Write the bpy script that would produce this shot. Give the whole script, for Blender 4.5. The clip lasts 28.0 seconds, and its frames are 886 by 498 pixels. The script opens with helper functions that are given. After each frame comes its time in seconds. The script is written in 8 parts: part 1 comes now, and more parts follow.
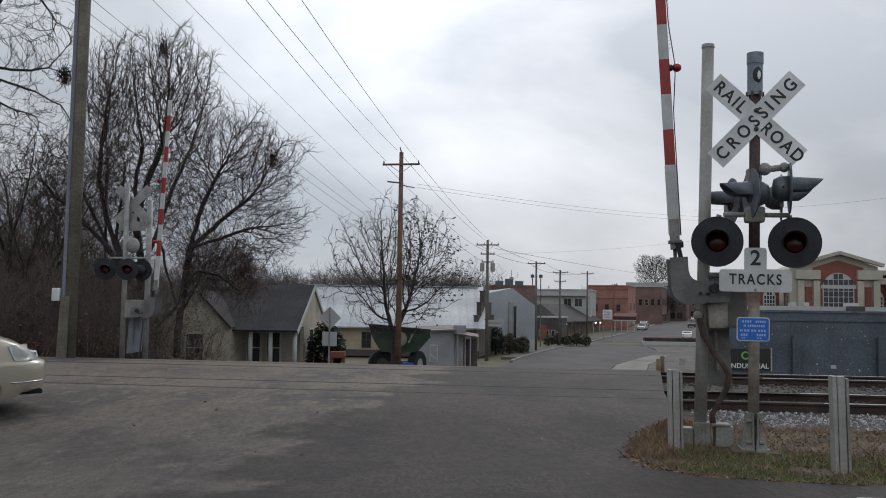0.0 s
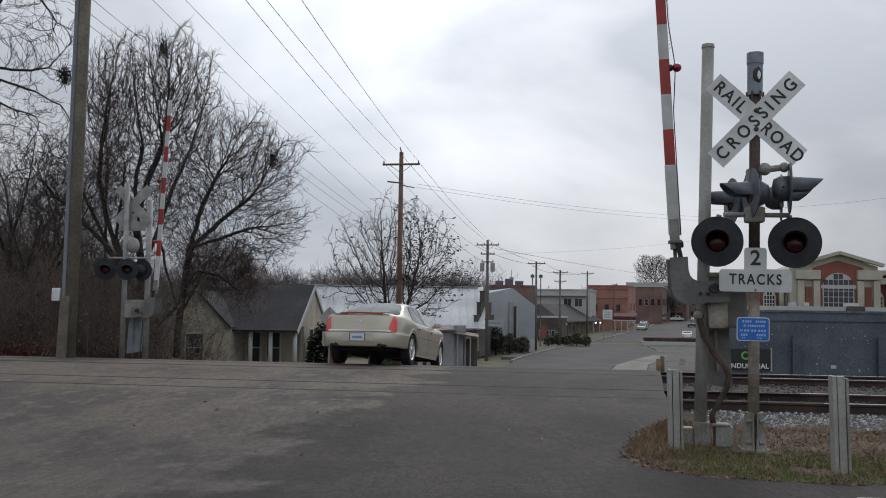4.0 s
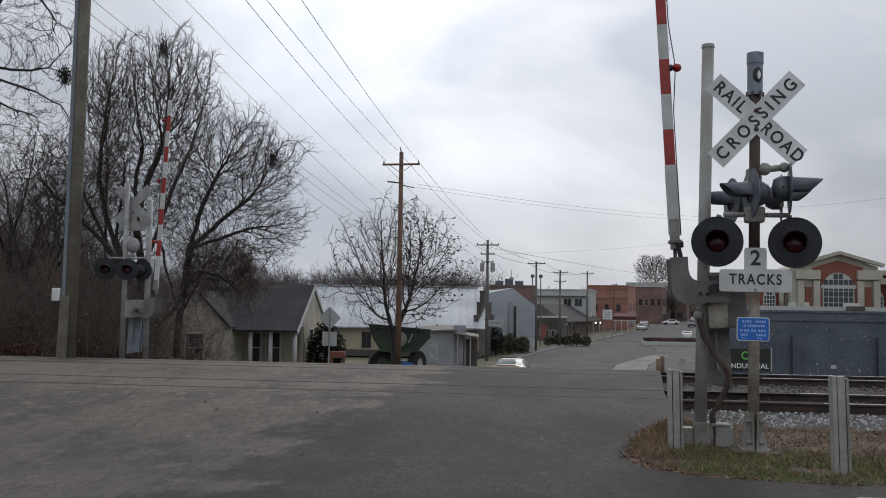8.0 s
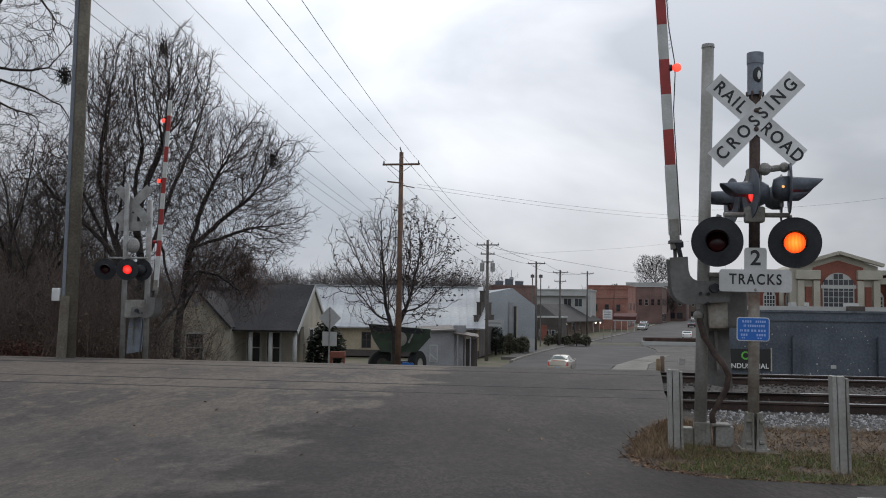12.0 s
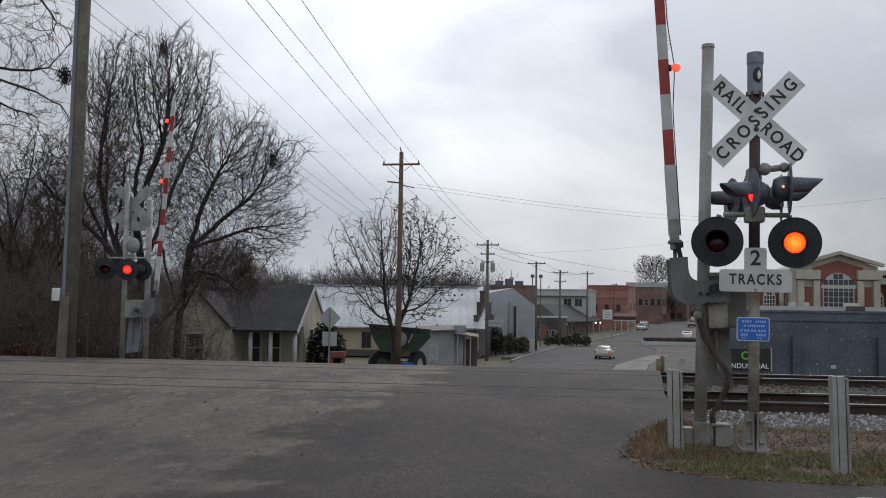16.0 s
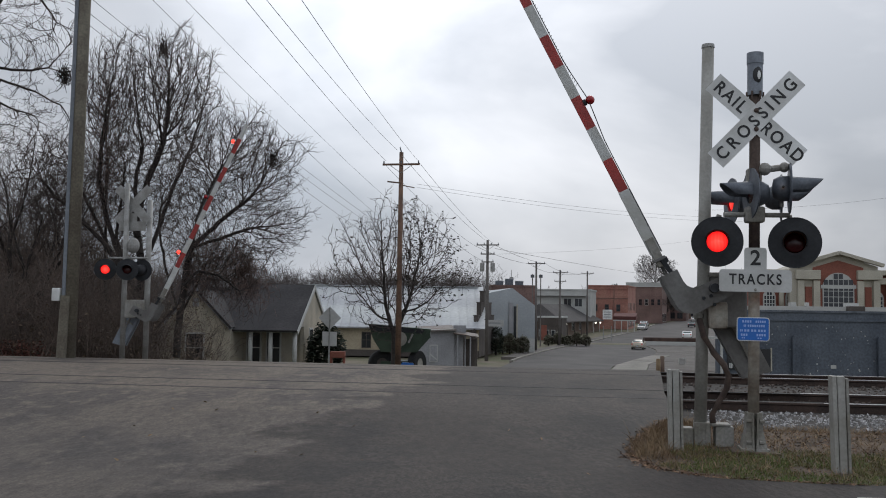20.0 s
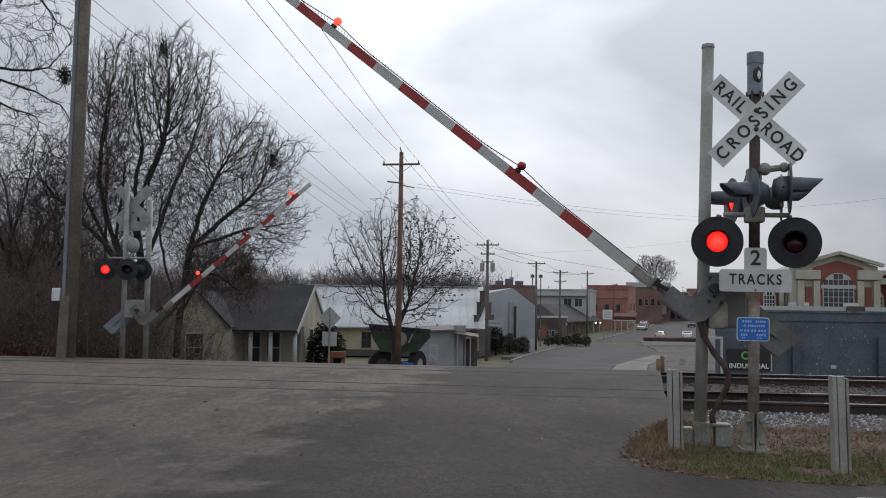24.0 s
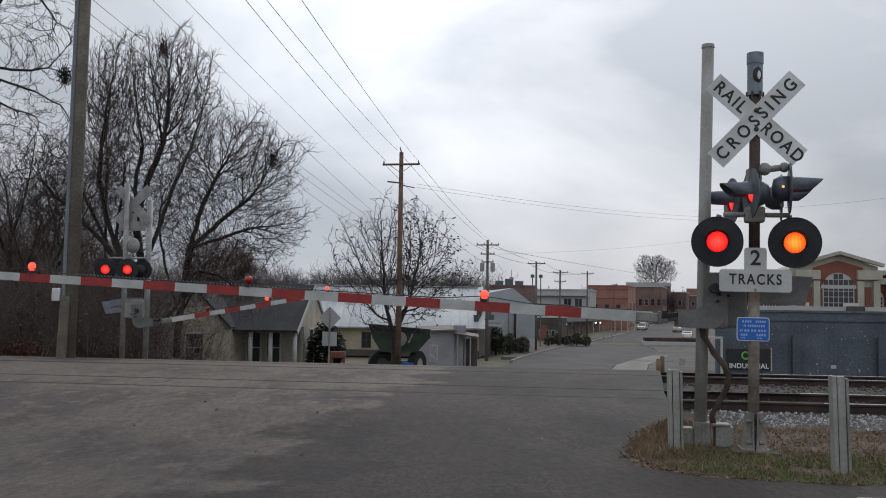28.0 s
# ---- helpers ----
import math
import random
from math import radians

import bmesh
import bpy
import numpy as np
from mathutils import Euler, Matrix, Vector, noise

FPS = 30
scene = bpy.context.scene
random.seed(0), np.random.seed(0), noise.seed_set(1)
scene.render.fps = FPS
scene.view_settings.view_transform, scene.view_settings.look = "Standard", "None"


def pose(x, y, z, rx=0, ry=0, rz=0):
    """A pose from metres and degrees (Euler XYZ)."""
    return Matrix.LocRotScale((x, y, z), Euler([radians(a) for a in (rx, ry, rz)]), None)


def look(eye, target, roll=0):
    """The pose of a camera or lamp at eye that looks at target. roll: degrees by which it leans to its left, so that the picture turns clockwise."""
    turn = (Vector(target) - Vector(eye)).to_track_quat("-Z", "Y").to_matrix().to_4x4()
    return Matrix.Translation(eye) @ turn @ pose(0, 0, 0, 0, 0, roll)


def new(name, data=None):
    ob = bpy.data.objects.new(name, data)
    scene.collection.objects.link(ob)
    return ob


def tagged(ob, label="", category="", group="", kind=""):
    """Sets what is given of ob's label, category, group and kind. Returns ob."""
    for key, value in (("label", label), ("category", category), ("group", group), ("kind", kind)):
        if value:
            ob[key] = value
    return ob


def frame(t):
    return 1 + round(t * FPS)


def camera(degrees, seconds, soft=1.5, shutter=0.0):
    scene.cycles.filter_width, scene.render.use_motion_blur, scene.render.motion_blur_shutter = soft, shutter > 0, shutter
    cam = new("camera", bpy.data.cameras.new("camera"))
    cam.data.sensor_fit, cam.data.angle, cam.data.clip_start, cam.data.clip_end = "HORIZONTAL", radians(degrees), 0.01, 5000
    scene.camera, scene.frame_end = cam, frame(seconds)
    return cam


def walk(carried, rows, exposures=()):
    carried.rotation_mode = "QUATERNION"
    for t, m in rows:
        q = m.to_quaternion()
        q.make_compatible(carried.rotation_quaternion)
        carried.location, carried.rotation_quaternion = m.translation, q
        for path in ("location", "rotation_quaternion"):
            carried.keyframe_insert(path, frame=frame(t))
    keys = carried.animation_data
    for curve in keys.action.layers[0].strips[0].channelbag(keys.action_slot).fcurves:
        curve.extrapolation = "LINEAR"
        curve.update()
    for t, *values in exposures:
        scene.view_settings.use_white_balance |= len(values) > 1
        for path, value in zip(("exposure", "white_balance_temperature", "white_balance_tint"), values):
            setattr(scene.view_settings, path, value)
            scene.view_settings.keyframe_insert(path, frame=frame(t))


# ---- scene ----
# ---- camera: stands still ----
cam = camera(50, 28.0, soft=1.0)
EYE = (0.0, 0.0, 1.5)
AIM = look(EYE, (0.0, 10.0, 1.5 + 10.0 * 0.06133), roll=0.8)
walk(cam, [(0.0, AIM), (28.0, AIM)], exposures=[(0.0, 0.0), (28.0, 0.0)])

# ---- world: overcast winter sky ----
SUN_EL, SUN_AZ = radians(38), radians(20)
world = bpy.data.worlds.new("sky")
scene.world = world
world.use_nodes = True
wn, wl = world.node_tree.nodes, world.node_tree.links
wn.clear()
w_out = wn.new("ShaderNodeOutputWorld")
w_bg = wn.new("ShaderNodeBackground")
w_sky = wn.new("ShaderNodeTexSky")
w_sky.sky_type, w_sky.sun_disc = "NISHITA", False
w_sky.sun_elevation, w_sky.sun_rotation = SUN_EL, SUN_AZ
w_sky.dust_density, w_sky.air_density = 3.0, 1.0
w_co = wn.new("ShaderNodeTexCoord")
w_map = wn.new("ShaderNodeMapping")
w_map.inputs["Scale"].default_value = (1.0, 1.0, 2.2)
w_map.inputs["Location"].default_value = (0.35, 0.1, 0.0)
w_n = wn.new("ShaderNodeTexNoise")
w_n.inputs["Scale"].default_value, w_n.inputs["Detail"].default_value = 2.0, 6.0
w_n.inputs["Roughness"].default_value = 0.48
w_n.inputs["Distortion"].default_value = 0.25
w_r = wn.new("ShaderNodeValToRGB")
w_r.color_ramp.elements[0].position, w_r.color_ramp.elements[1].position = 0.4, 0.61
w_r.color_ramp.elements[0].color = (6.6, 7.3, 8.4, 1)
w_r.color_ramp.elements[1].color = (12.9, 13.4, 14.4, 1)
w_mix = wn.new("ShaderNodeMixRGB")
w_mix.inputs["Fac"].default_value = 0.9
wl.new(w_co.outputs["Generated"], w_map.inputs["Vector"])
wl.new(w_map.outputs["Vector"], w_n.inputs["Vector"])
wl.new(w_n.outputs["Fac"], w_r.inputs["Fac"])
wl.new(w_sky.outputs["Color"], w_mix.inputs["Color1"])
wl.new(w_r.outputs["Color"], w_mix.inputs["Color2"])
# an overcast sky is darker towards the horizon
w_sep = wn.new("ShaderNodeSeparateXYZ")
wl.new(w_co.outputs["Generated"], w_sep.inputs["Vector"])
w_el = wn.new("ShaderNodeMapRange")
w_el.inputs["From Min"].default_value, w_el.inputs["From Max"].default_value = 0.0, 0.36
w_el.inputs["To Min"].default_value, w_el.inputs["To Max"].default_value = 0.63, 1.12
w_tilt = wn.new("ShaderNodeMath")
w_tilt.operation = "MULTIPLY_ADD"
w_tilt.inputs[1].default_value = -0.27
wl.new(w_sep.outputs["X"], w_tilt.inputs[0])
wl.new(w_sep.outputs["Z"], w_tilt.inputs[2])
wl.new(w_tilt.outputs[0], w_el.inputs["Value"])
w_mul = wn.new("ShaderNodeMixRGB")
w_mul.blend_type = "MULTIPLY"
w_mul.inputs["Fac"].default_value = 1.0
wl.new(w_mix.outputs["Color"], w_mul.inputs["Color1"])
wl.new(w_el.outputs["Result"], w_mul.inputs["Color2"])
# thicker cloud towards the west
w_az = wn.new("ShaderNodeMapRange")
w_az.inputs["From Min"].default_value, w_az.inputs["From Max"].default_value = -0.5, 0.5
w_band = wn.new("ShaderNodeValToRGB")
w_band.color_ramp.interpolation = "B_SPLINE"
for at, g in ((0.05, 0.54), (0.2, 0.6), (0.33, 0.98), (0.43, 1.17), (0.58, 0.84), (0.8, 1.37)):
    el = w_band.color_ramp.elements.new(at)
    el.color = (g, g, g, 1)
w_band.color_ramp.elements[0].color = (0.72, 0.72, 0.72, 1)
w_band.color_ramp.elements[-1].color = (1.15, 1.15, 1.15, 1)
wl.new(w_az.outputs["Result"], w_band.inputs["Fac"])
wl.new(w_sep.outputs["X"], w_az.inputs["Value"])
w_mul2 = wn.new("ShaderNodeMixRGB")
w_mul2.blend_type = "MULTIPLY"
w_mul2.inputs["Fac"].default_value = 1.0
wl.new(w_mul.outputs["Color"], w_mul2.inputs["Color1"])
wl.new(w_band.outputs["Color"], w_mul2.inputs["Color2"])
wl.new(w_mul2.outputs["Color"], w_bg.inputs["Color"])
w_bg.inputs["Strength"].default_value = 0.09
wl.new(w_bg.outputs["Background"], w_out.inputs["Surface"])

sun = new("sun", bpy.data.lights.new("sun", "SUN"))
sun.data.energy, sun.data.angle, sun.data.color = 0.6, radians(25), (1.0, 0.97, 0.92)
sun.matrix_world = look((0, 0, 0), (-math.sin(SUN_AZ) * math.cos(SUN_EL), -math.cos(SUN_AZ) * math.cos(SUN_EL), -math.sin(SUN_EL)))


# ---- materials ----
def mat(name, col, rough=0.7, metal=0.0, var=0.18, scale=6.0, fine=60.0, bump=0.15, col2=None, patch=0.5, rnd=0.0, spec=0.4):
    """Principled surface with coarse patches (towards col2), fine grain and relief; scale and fine in cycles a metre."""
    m = bpy.data.materials.new(name)
    m.use_nodes = True
    nd, lk = m.node_tree.nodes, m.node_tree.links
    b = nd["Principled BSDF"]
    b.inputs["Metallic"].default_value = metal
    b.inputs["Specular IOR Level"].default_value = spec
    co = nd.new("ShaderNodeTexCoord")
    n1 = nd.new("ShaderNodeTexNoise")
    n1.inputs["Scale"].default_value, n1.inputs["Detail"].default_value = scale, 4.0
    n2 = nd.new("ShaderNodeTexNoise")
    n2.inputs["Scale"].default_value, n2.inputs["Detail"].default_value = fine, 3.0
    lk.new(co.outputs["Object"], n1.inputs["Vector"])
    lk.new(co.outputs["Object"], n2.inputs["Vector"])
    rp = nd.new("ShaderNodeValToRGB")
    rp.color_ramp.elements[0].position, rp.color_ramp.elements[1].position = 0.5 - 0.25 * patch, 0.5 + 0.35 * patch
    c2 = col2 or tuple(c * (1 - 1.6 * var) for c in col)
    rp.color_ramp.elements[0].color, rp.color_ramp.elements[1].color = (*c2, 1), (*col, 1)
    lk.new(n1.outputs["Fac"], rp.inputs["Fac"])
    mr = nd.new("ShaderNodeMapRange")
    mr.inputs["From Min"].default_value, mr.inputs["From Max"].default_value = 0.3, 0.7
    mr.inputs["To Min"].default_value, mr.inputs["To Max"].default_value = 1 - var, 1 + var
    lk.new(n2.outputs["Fac"], mr.inputs["Value"])
    mx = nd.new("ShaderNodeMixRGB")
    mx.blend_type = "MULTIPLY"
    mx.inputs["Fac"].default_value = 1.0
    lk.new(rp.outputs["Color"], mx.inputs["Color1"])
    lk.new(mr.outputs["Result"], mx.inputs["Color2"])
    last = mx.outputs["Color"]
    if rnd:
        oi = nd.new("ShaderNodeObjectInfo")
        m2 = nd.new("ShaderNodeMapRange")
        m2.inputs["To Min"].default_value, m2.inputs["To Max"].default_value = 1 - rnd, 1 + rnd
        lk.new(oi.outputs["Random"], m2.inputs["Value"])
        m3 = nd.new("ShaderNodeMixRGB")
        m3.blend_type = "MULTIPLY"
        m3.inputs["Fac"].default_value = 1.0
        lk.new(last, m3.inputs["Color1"])
        lk.new(m2.outputs["Result"], m3.inputs["Color2"])
        last = m3.outputs["Color"]
    lk.new(last, b.inputs["Base Color"])
    r2 = nd.new("ShaderNodeMapRange")
    r2.inputs["To Min"].default_value, r2.inputs["To Max"].default_value = min(1, rough + 0.12), max(0.03, rough - 0.12)
    lk.new(n1.outputs["Fac"], r2.inputs["Value"])
    lk.new(r2.outputs["Result"], b.inputs["Roughness"])
    if bump:
        bp = nd.new("ShaderNodeBump")
        bp.inputs["Strength"].default_value, bp.inputs["Distance"].default_value = bump, 0.01
        lk.new(n2.outputs["Fac"], bp.inputs["Height"])
        lk.new(bp.outputs["Normal"], b.inputs["Normal"])
    return m


def lamp_glass(name, mid, rim, strength, radius):
    """A lit ribbed lens: brightest in the middle, redder to the rim."""
    m = bpy.data.materials.new(name)
    m.use_nodes = True
    nd, lk = m.node_tree.nodes, m.node_tree.links
    b = nd["Principled BSDF"]
    co = nd.new("ShaderNodeTexCoord")
    ln = nd.new("ShaderNodeVectorMath")
    ln.operation = "LENGTH"
    lk.new(co.outputs["Object"], ln.inputs[0])
    wv = nd.new("ShaderNodeTexWave")
    wv.inputs["Scale"].default_value, wv.inputs["Distortion"].default_value = 9.0, 3.0
    lk.new(co.outputs["Object"], wv.inputs["Vector"])
    r = nd.new("ShaderNodeMapRange")
    r.inputs["From Min"].default_value, r.inputs["From Max"].default_value = 0.25 * radius, 0.95 * radius
    lk.new(ln.outputs["Value"], r.inputs["Value"])
    mx = nd.new("ShaderNodeMixRGB")
    mx.inputs["Color1"].default_value, mx.inputs["Color2"].default_value = (*mid, 1), (*rim, 1)
    lk.new(r.outputs["Result"], mx.inputs["Fac"])
    st = nd.new("ShaderNodeMapRange")
    st.inputs["To Min"].default_value, st.inputs["To Max"].default_value = 0.75 * strength, strength
    lk.new(wv.outputs["Fac"], st.inputs["Value"])
    b.inputs["Base Color"].default_value = (0.2, 0.01, 0.01, 1)
    b.inputs["Roughness"].default_value = 0.2
    lk.new(mx.outputs["Color"], b.inputs["Emission Color"])
    lk.new(st.outputs["Result"], b.inputs["Emission Strength"])
    return m


def glow(name, col, strength):
    m = bpy.data.materials.new(name)
    m.use_nodes = True
    b = m.node_tree.nodes["Principled BSDF"]
    b.inputs["Base Color"].default_value = (*[c * 0.3 for c in col], 1)
    b.inputs["Emission Color"].default_value = (*col, 1)
    b.inputs["Emission Strength"].default_value = strength
    return m


def plain(name, col, rough=0.4, metal=0.0, spec=0.5, coat=0.0):
    m = bpy.data.materials.new(name)
    m.use_nodes = True
    b = m.node_tree.nodes["Principled BSDF"]
    b.inputs["Base Color"].default_value = (*col, 1)
    b.inputs["Roughness"].default_value, b.inputs["Metallic"].default_value = rough, metal
    b.inputs["Specular IOR Level"].default_value = spec
    b.inputs["Coat Weight"].default_value = coat
    return m




def asphalt(name, pale, dark, newer):
    """Worn asphalt: broad dark patches, brushed tyre streaks, mottling and pale bits of stone."""
    m = bpy.data.materials.new(name)
    m.use_nodes = True
    nd, lk = m.node_tree.nodes, m.node_tree.links
    bs = nd["Principled BSDF"]
    co = nd.new("ShaderNodeTexCoord")

    def layer(scale, detail, lo, hi, stretch=(1, 1, 1), turn=0.0):
        mp = nd.new("ShaderNodeMapping")
        mp.inputs["Scale"].default_value = stretch
        mp.inputs["Rotation"].default_value = (0, 0, turn)
        n = nd.new("ShaderNodeTexNoise")
        n.inputs["Scale"].default_value, n.inputs["Detail"].default_value, n.inputs["Roughness"].default_value = scale, detail, 0.6
        r = nd.new("ShaderNodeMapRange")
        r.inputs["From Min"].default_value, r.inputs["From Max"].default_value = lo, hi
        lk.new(co.outputs["Object"], mp.inputs["Vector"])
        lk.new(mp.outputs["Vector"], n.inputs["Vector"])
        lk.new(n.outputs["Fac"], r.inputs["Value"])
        return r.outputs["Result"]

    def blend(kind, fac, a, b_):
        x = nd.new("ShaderNodeMixRGB")
        x.blend_type = kind
        for key, val in (("Fac", fac), ("Color1", a), ("Color2", b_)):
            if isinstance(val, (float, tuple)):
                x.inputs[key].default_value = val
            else:
                lk.new(val, x.inputs[key])
        return x.outputs["Color"]

    big = layer(0.55, 10, 0.42, 0.54, (1.0, 0.5, 1), radians(-25))
    blot = layer(3.2, 12, 0.52, 0.62, (1.0, 0.6, 1), radians(10))
    mid = layer(12.0, 10, 0.32, 0.68, (1.0, 0.36, 1))
    speck = layer(16, 6, 0.56, 0.66)
    grain = layer(55, 4, 0.28, 0.72, (1.0, 0.4, 1))
    c = blend("MIX", big, (*dark, 1.0), (*pale, 1.0))
    c = blend("MIX", blot, c, (*[v * 1.08 for v in pale], 1.0))
    c = blend("OVERLAY", 0.34, c, mid)
    c = blend("OVERLAY", 0.45, c, grain)
    c = blend("ADD", 0.022, c, speck)
    # a newer, darker lane with a ragged edge, this side of the tracks
    sep = nd.new("ShaderNodeSeparateXYZ")
    lk.new(co.outputs["Object"], sep.inputs["Vector"])

    def sums(kind, a, b_):
        x = nd.new("ShaderNodeMath")
        x.operation = kind
        for i, val in enumerate((a, b_)):
            if isinstance(val, float):
                x.inputs[i].default_value = val
            else:
                lk.new(val, x.inputs[i])
        return x.outputs[0]

    rag = layer(0.9, 12, 0.2, 0.8)
    s = sums("ADD", sums("SUBTRACT", sep.outputs["X"], sums("MULTIPLY", sep.outputs["Y"], 0.18)), sums("MULTIPLY", rag, 2.6))
    lane = nd.new("ShaderNodeMapRange")
    lane.inputs["From Min"].default_value, lane.inputs["From Max"].default_value = -2.35, -1.95
    lk.new(s, lane.inputs["Value"])
    end = nd.new("ShaderNodeMapRange")
    end.inputs["From Min"].default_value, end.inputs["From Max"].default_value = 36.0, 30.0
    lk.new(sums("ADD", sep.outputs["Y"], sums("MULTIPLY", sep.outputs["X"], 0.14)), end.inputs["Value"])
    c = blend("MIX", sums("MULTIPLY", sums("MULTIPLY", lane.outputs["Result"], end.outputs["Result"]), newer), c, blend("MULTIPLY", 1.0, c, (0.285, 0.258, 0.25, 1.0)))
    # worn specks, in patches
    worn = sums("MULTIPLY", layer(0.8, 8, 0.44, 0.56, (1.0, 0.6, 1), radians(20)), layer(26, 10, 0.44, 0.6, (1.0, 0.42, 1)))
    c = blend("MIX", sums("MULTIPLY", worn, 0.3), c, (*[v * 1.25 for v in pale], 1.0))
    # dusty, paler surface over the rails
    dust = nd.new("ShaderNodeMapRange")
    dust.inputs["From Min"].default_value, dust.inputs["From Max"].default_value = 11.0, 15.0
    lk.new(sums("ADD", sums("ADD", sep.outputs["Y"], sums("MULTIPLY", sep.outputs["X"], 0.14)), sums("MULTIPLY", rag, 2.0)), dust.inputs["Value"])
    c = blend("MIX", sums("MULTIPLY", dust.outputs["Result"], sums("SUBTRACT", 1.0, sums("MULTIPLY", lane.outputs["Result"], 0.45))), c, blend("MULTIPLY", 1.0, c, (1.42, 1.38, 1.3, 1.0)))
    lk.new(c, bs.inputs["Base Color"])
    bs.inputs["Roughness"].default_value = 0.8
    bs.inputs["Specular IOR Level"].default_value = 0.35
    bp = nd.new("ShaderNodeBump")
    bp.inputs["Strength"].default_value, bp.inputs["Distance"].default_value = 0.5, 0.01
    lk.new(mid, bp.inputs["Height"])
    lk.new(bp.outputs["Normal"], bs.inputs["Normal"])
    return m


ASPHALT = asphalt("asphalt", (0.078, 0.064, 0.053), (0.038, 0.0315, 0.029), 0.95)
STREET = mat("street_asphalt", (0.074, 0.067, 0.063), 0.85, var=0.2, scale=0.25, fine=5, bump=0.2, col2=(0.056, 0.051, 0.049))
EARTH = mat("earth", (0.13, 0.105, 0.075), 0.95, var=0.3, scale=0.3, fine=8, bump=0.6, col2=(0.08, 0.085, 0.04))
CONCRETE = mat("concrete", (0.36, 0.34, 0.3), 0.9, var=0.15, scale=1.2, fine=30)
BALLAST_BED = mat("ballast_bed", (0.05, 0.042, 0.036), 0.95, var=0.4, scale=3, fine=25, bump=1.0)
RUST = mat("rusty_rail", (0.055, 0.034, 0.026), 0.8, var=0.3, scale=4, fine=50, col2=(0.035, 0.024, 0.02))
RAILHEAD = plain("polished_steel", (0.55, 0.55, 0.56), 0.28, 1.0)
GALV = mat("galvanised_steel", (0.34, 0.34, 0.33), 0.6, 0.35, var=0.1, scale=5, fine=40, col2=(0.24, 0.235, 0.22), bump=0.06)
GALV_DIRTY = mat("weathered_galvanised_steel", (0.29, 0.285, 0.265), 0.7, 0.2, var=0.2, scale=3, fine=35, col2=(0.19, 0.178, 0.15), bump=0.1)
DULLSTEEL = mat("dull_grey_steel", (0.175, 0.172, 0.165), 0.6, 0.25, var=0.12, scale=4, fine=30, col2=(0.125, 0.12, 0.112), bump=0.06)
POSTGREY = mat("pale_weathered_post", (0.36, 0.355, 0.33), 0.65, 0.2, var=0.1, scale=3, fine=35, col2=(0.27, 0.262, 0.235), bump=0.06)
# sign white darkened for the tracks sign, its shade held in the colour
TRACKWHITE = mat("shaded_sign_white", (0.56, 0.565, 0.55), 0.5, var=0.05, scale=3, fine=60, bump=0.02, col2=(0.42, 0.42, 0.4))
MAST = mat("painted_mast", (0.33, 0.32, 0.275), 0.7, 0.1, var=0.15, scale=4, fine=30, col2=(0.12, 0.075, 0.05), patch=0.7)
MAST_RUST = mat("rusted_mast", (0.1, 0.07, 0.055), 0.8, var=0.2, scale=6, fine=40, col2=(0.05, 0.035, 0.03))
BLACK = mat("black_paint", (0.022, 0.024, 0.028), 0.65, var=0.2, scale=6, fine=40, bump=0.05)
BELLGREY = mat("pale_blue_grey_paint", (0.24, 0.265, 0.3), 0.5, 0.1, var=0.12, scale=5, fine=40, bump=0.05, col2=(0.17, 0.19, 0.22))
GREYPAINT = mat("grey_blue_paint", (0.13, 0.145, 0.17), 0.5, 0.2, var=0.12, scale=5, fine=40, bump=0.05, col2=(0.075, 0.085, 0.1))
SIGNWHITE = mat("sign_white", (0.69, 0.7, 0.69), 0.5, var=0.05, scale=3, fine=60, bump=0.02, col2=(0.5, 0.5, 0.48))
SIGNBLACK = plain("sign_black", (0.012, 0.012, 0.013), 0.5)
SIGNBLUE = mat("sign_blue", (0.02, 0.14, 0.5), 0.4, var=0.05, scale=5, fine=40, bump=0)
ARMRED = mat("reflective_red", (0.36, 0.035, 0.03), 0.45, var=0.1, scale=5, fine=50, bump=0.02, col2=(0.24, 0.03, 0.025))
ARMWHITE = mat("reflective_white", (0.52, 0.53, 0.52), 0.5, var=0.07, scale=4, fine=50, bump=0.02, col2=(0.4, 0.4, 0.37))
LENSRED = plain("dark_red_glass", (0.045, 0.004, 0.005), 0.25)
LAMPRED = plain("red_plastic", (0.3, 0.01, 0.015), 0.25)
LITRED = lamp_glass("lit_red_lens", (1.0, 0.07, 0.05), (0.85, 0.012, 0.012), 1.5, 0.11)
LITORANGE = lamp_glass("lit_orange_lens", (1.0, 0.3, 0.03), (1.0, 0.07, 0.01), 1.7, 0.11)
LITARM = glow("lit_arm_lamp", (1.0, 0.05, 0.03), 2.6)
LITAMBER = glow("lit_peep_glass", (1.0, 0.5, 0.16), 1.1)
POLEWOOD = mat("weathered_pole_wood", (0.165, 0.15, 0.115), 0.9, var=0.22, scale=2, fine=22, col2=(0.115, 0.1, 0.078))
RISER = mat("blue_grey_riser_cover", (0.17, 0.19, 0.215), 0.6, var=0.12, scale=1.5, fine=15, bump=0.03)
POLEBROWN = mat("creosote_pole_wood", (0.2, 0.115, 0.073), 0.9, var=0.25, scale=1, fine=14, col2=(0.1, 0.065, 0.05))
POLEGREY = mat("grey_pole_wood", (0.15, 0.135, 0.125), 0.9, var=0.15, scale=1, fine=12)
BARK = mat("winter_bark", (0.05, 0.041, 0.037), 0.95, var=0.3, scale=4, fine=30, bump=0.4)
BRUSH = mat("brush_twigs", (0.13, 0.097, 0.08), 0.95, var=0.25, scale=0.8, fine=8, bump=0, col2=(0.07, 0.054, 0.046))
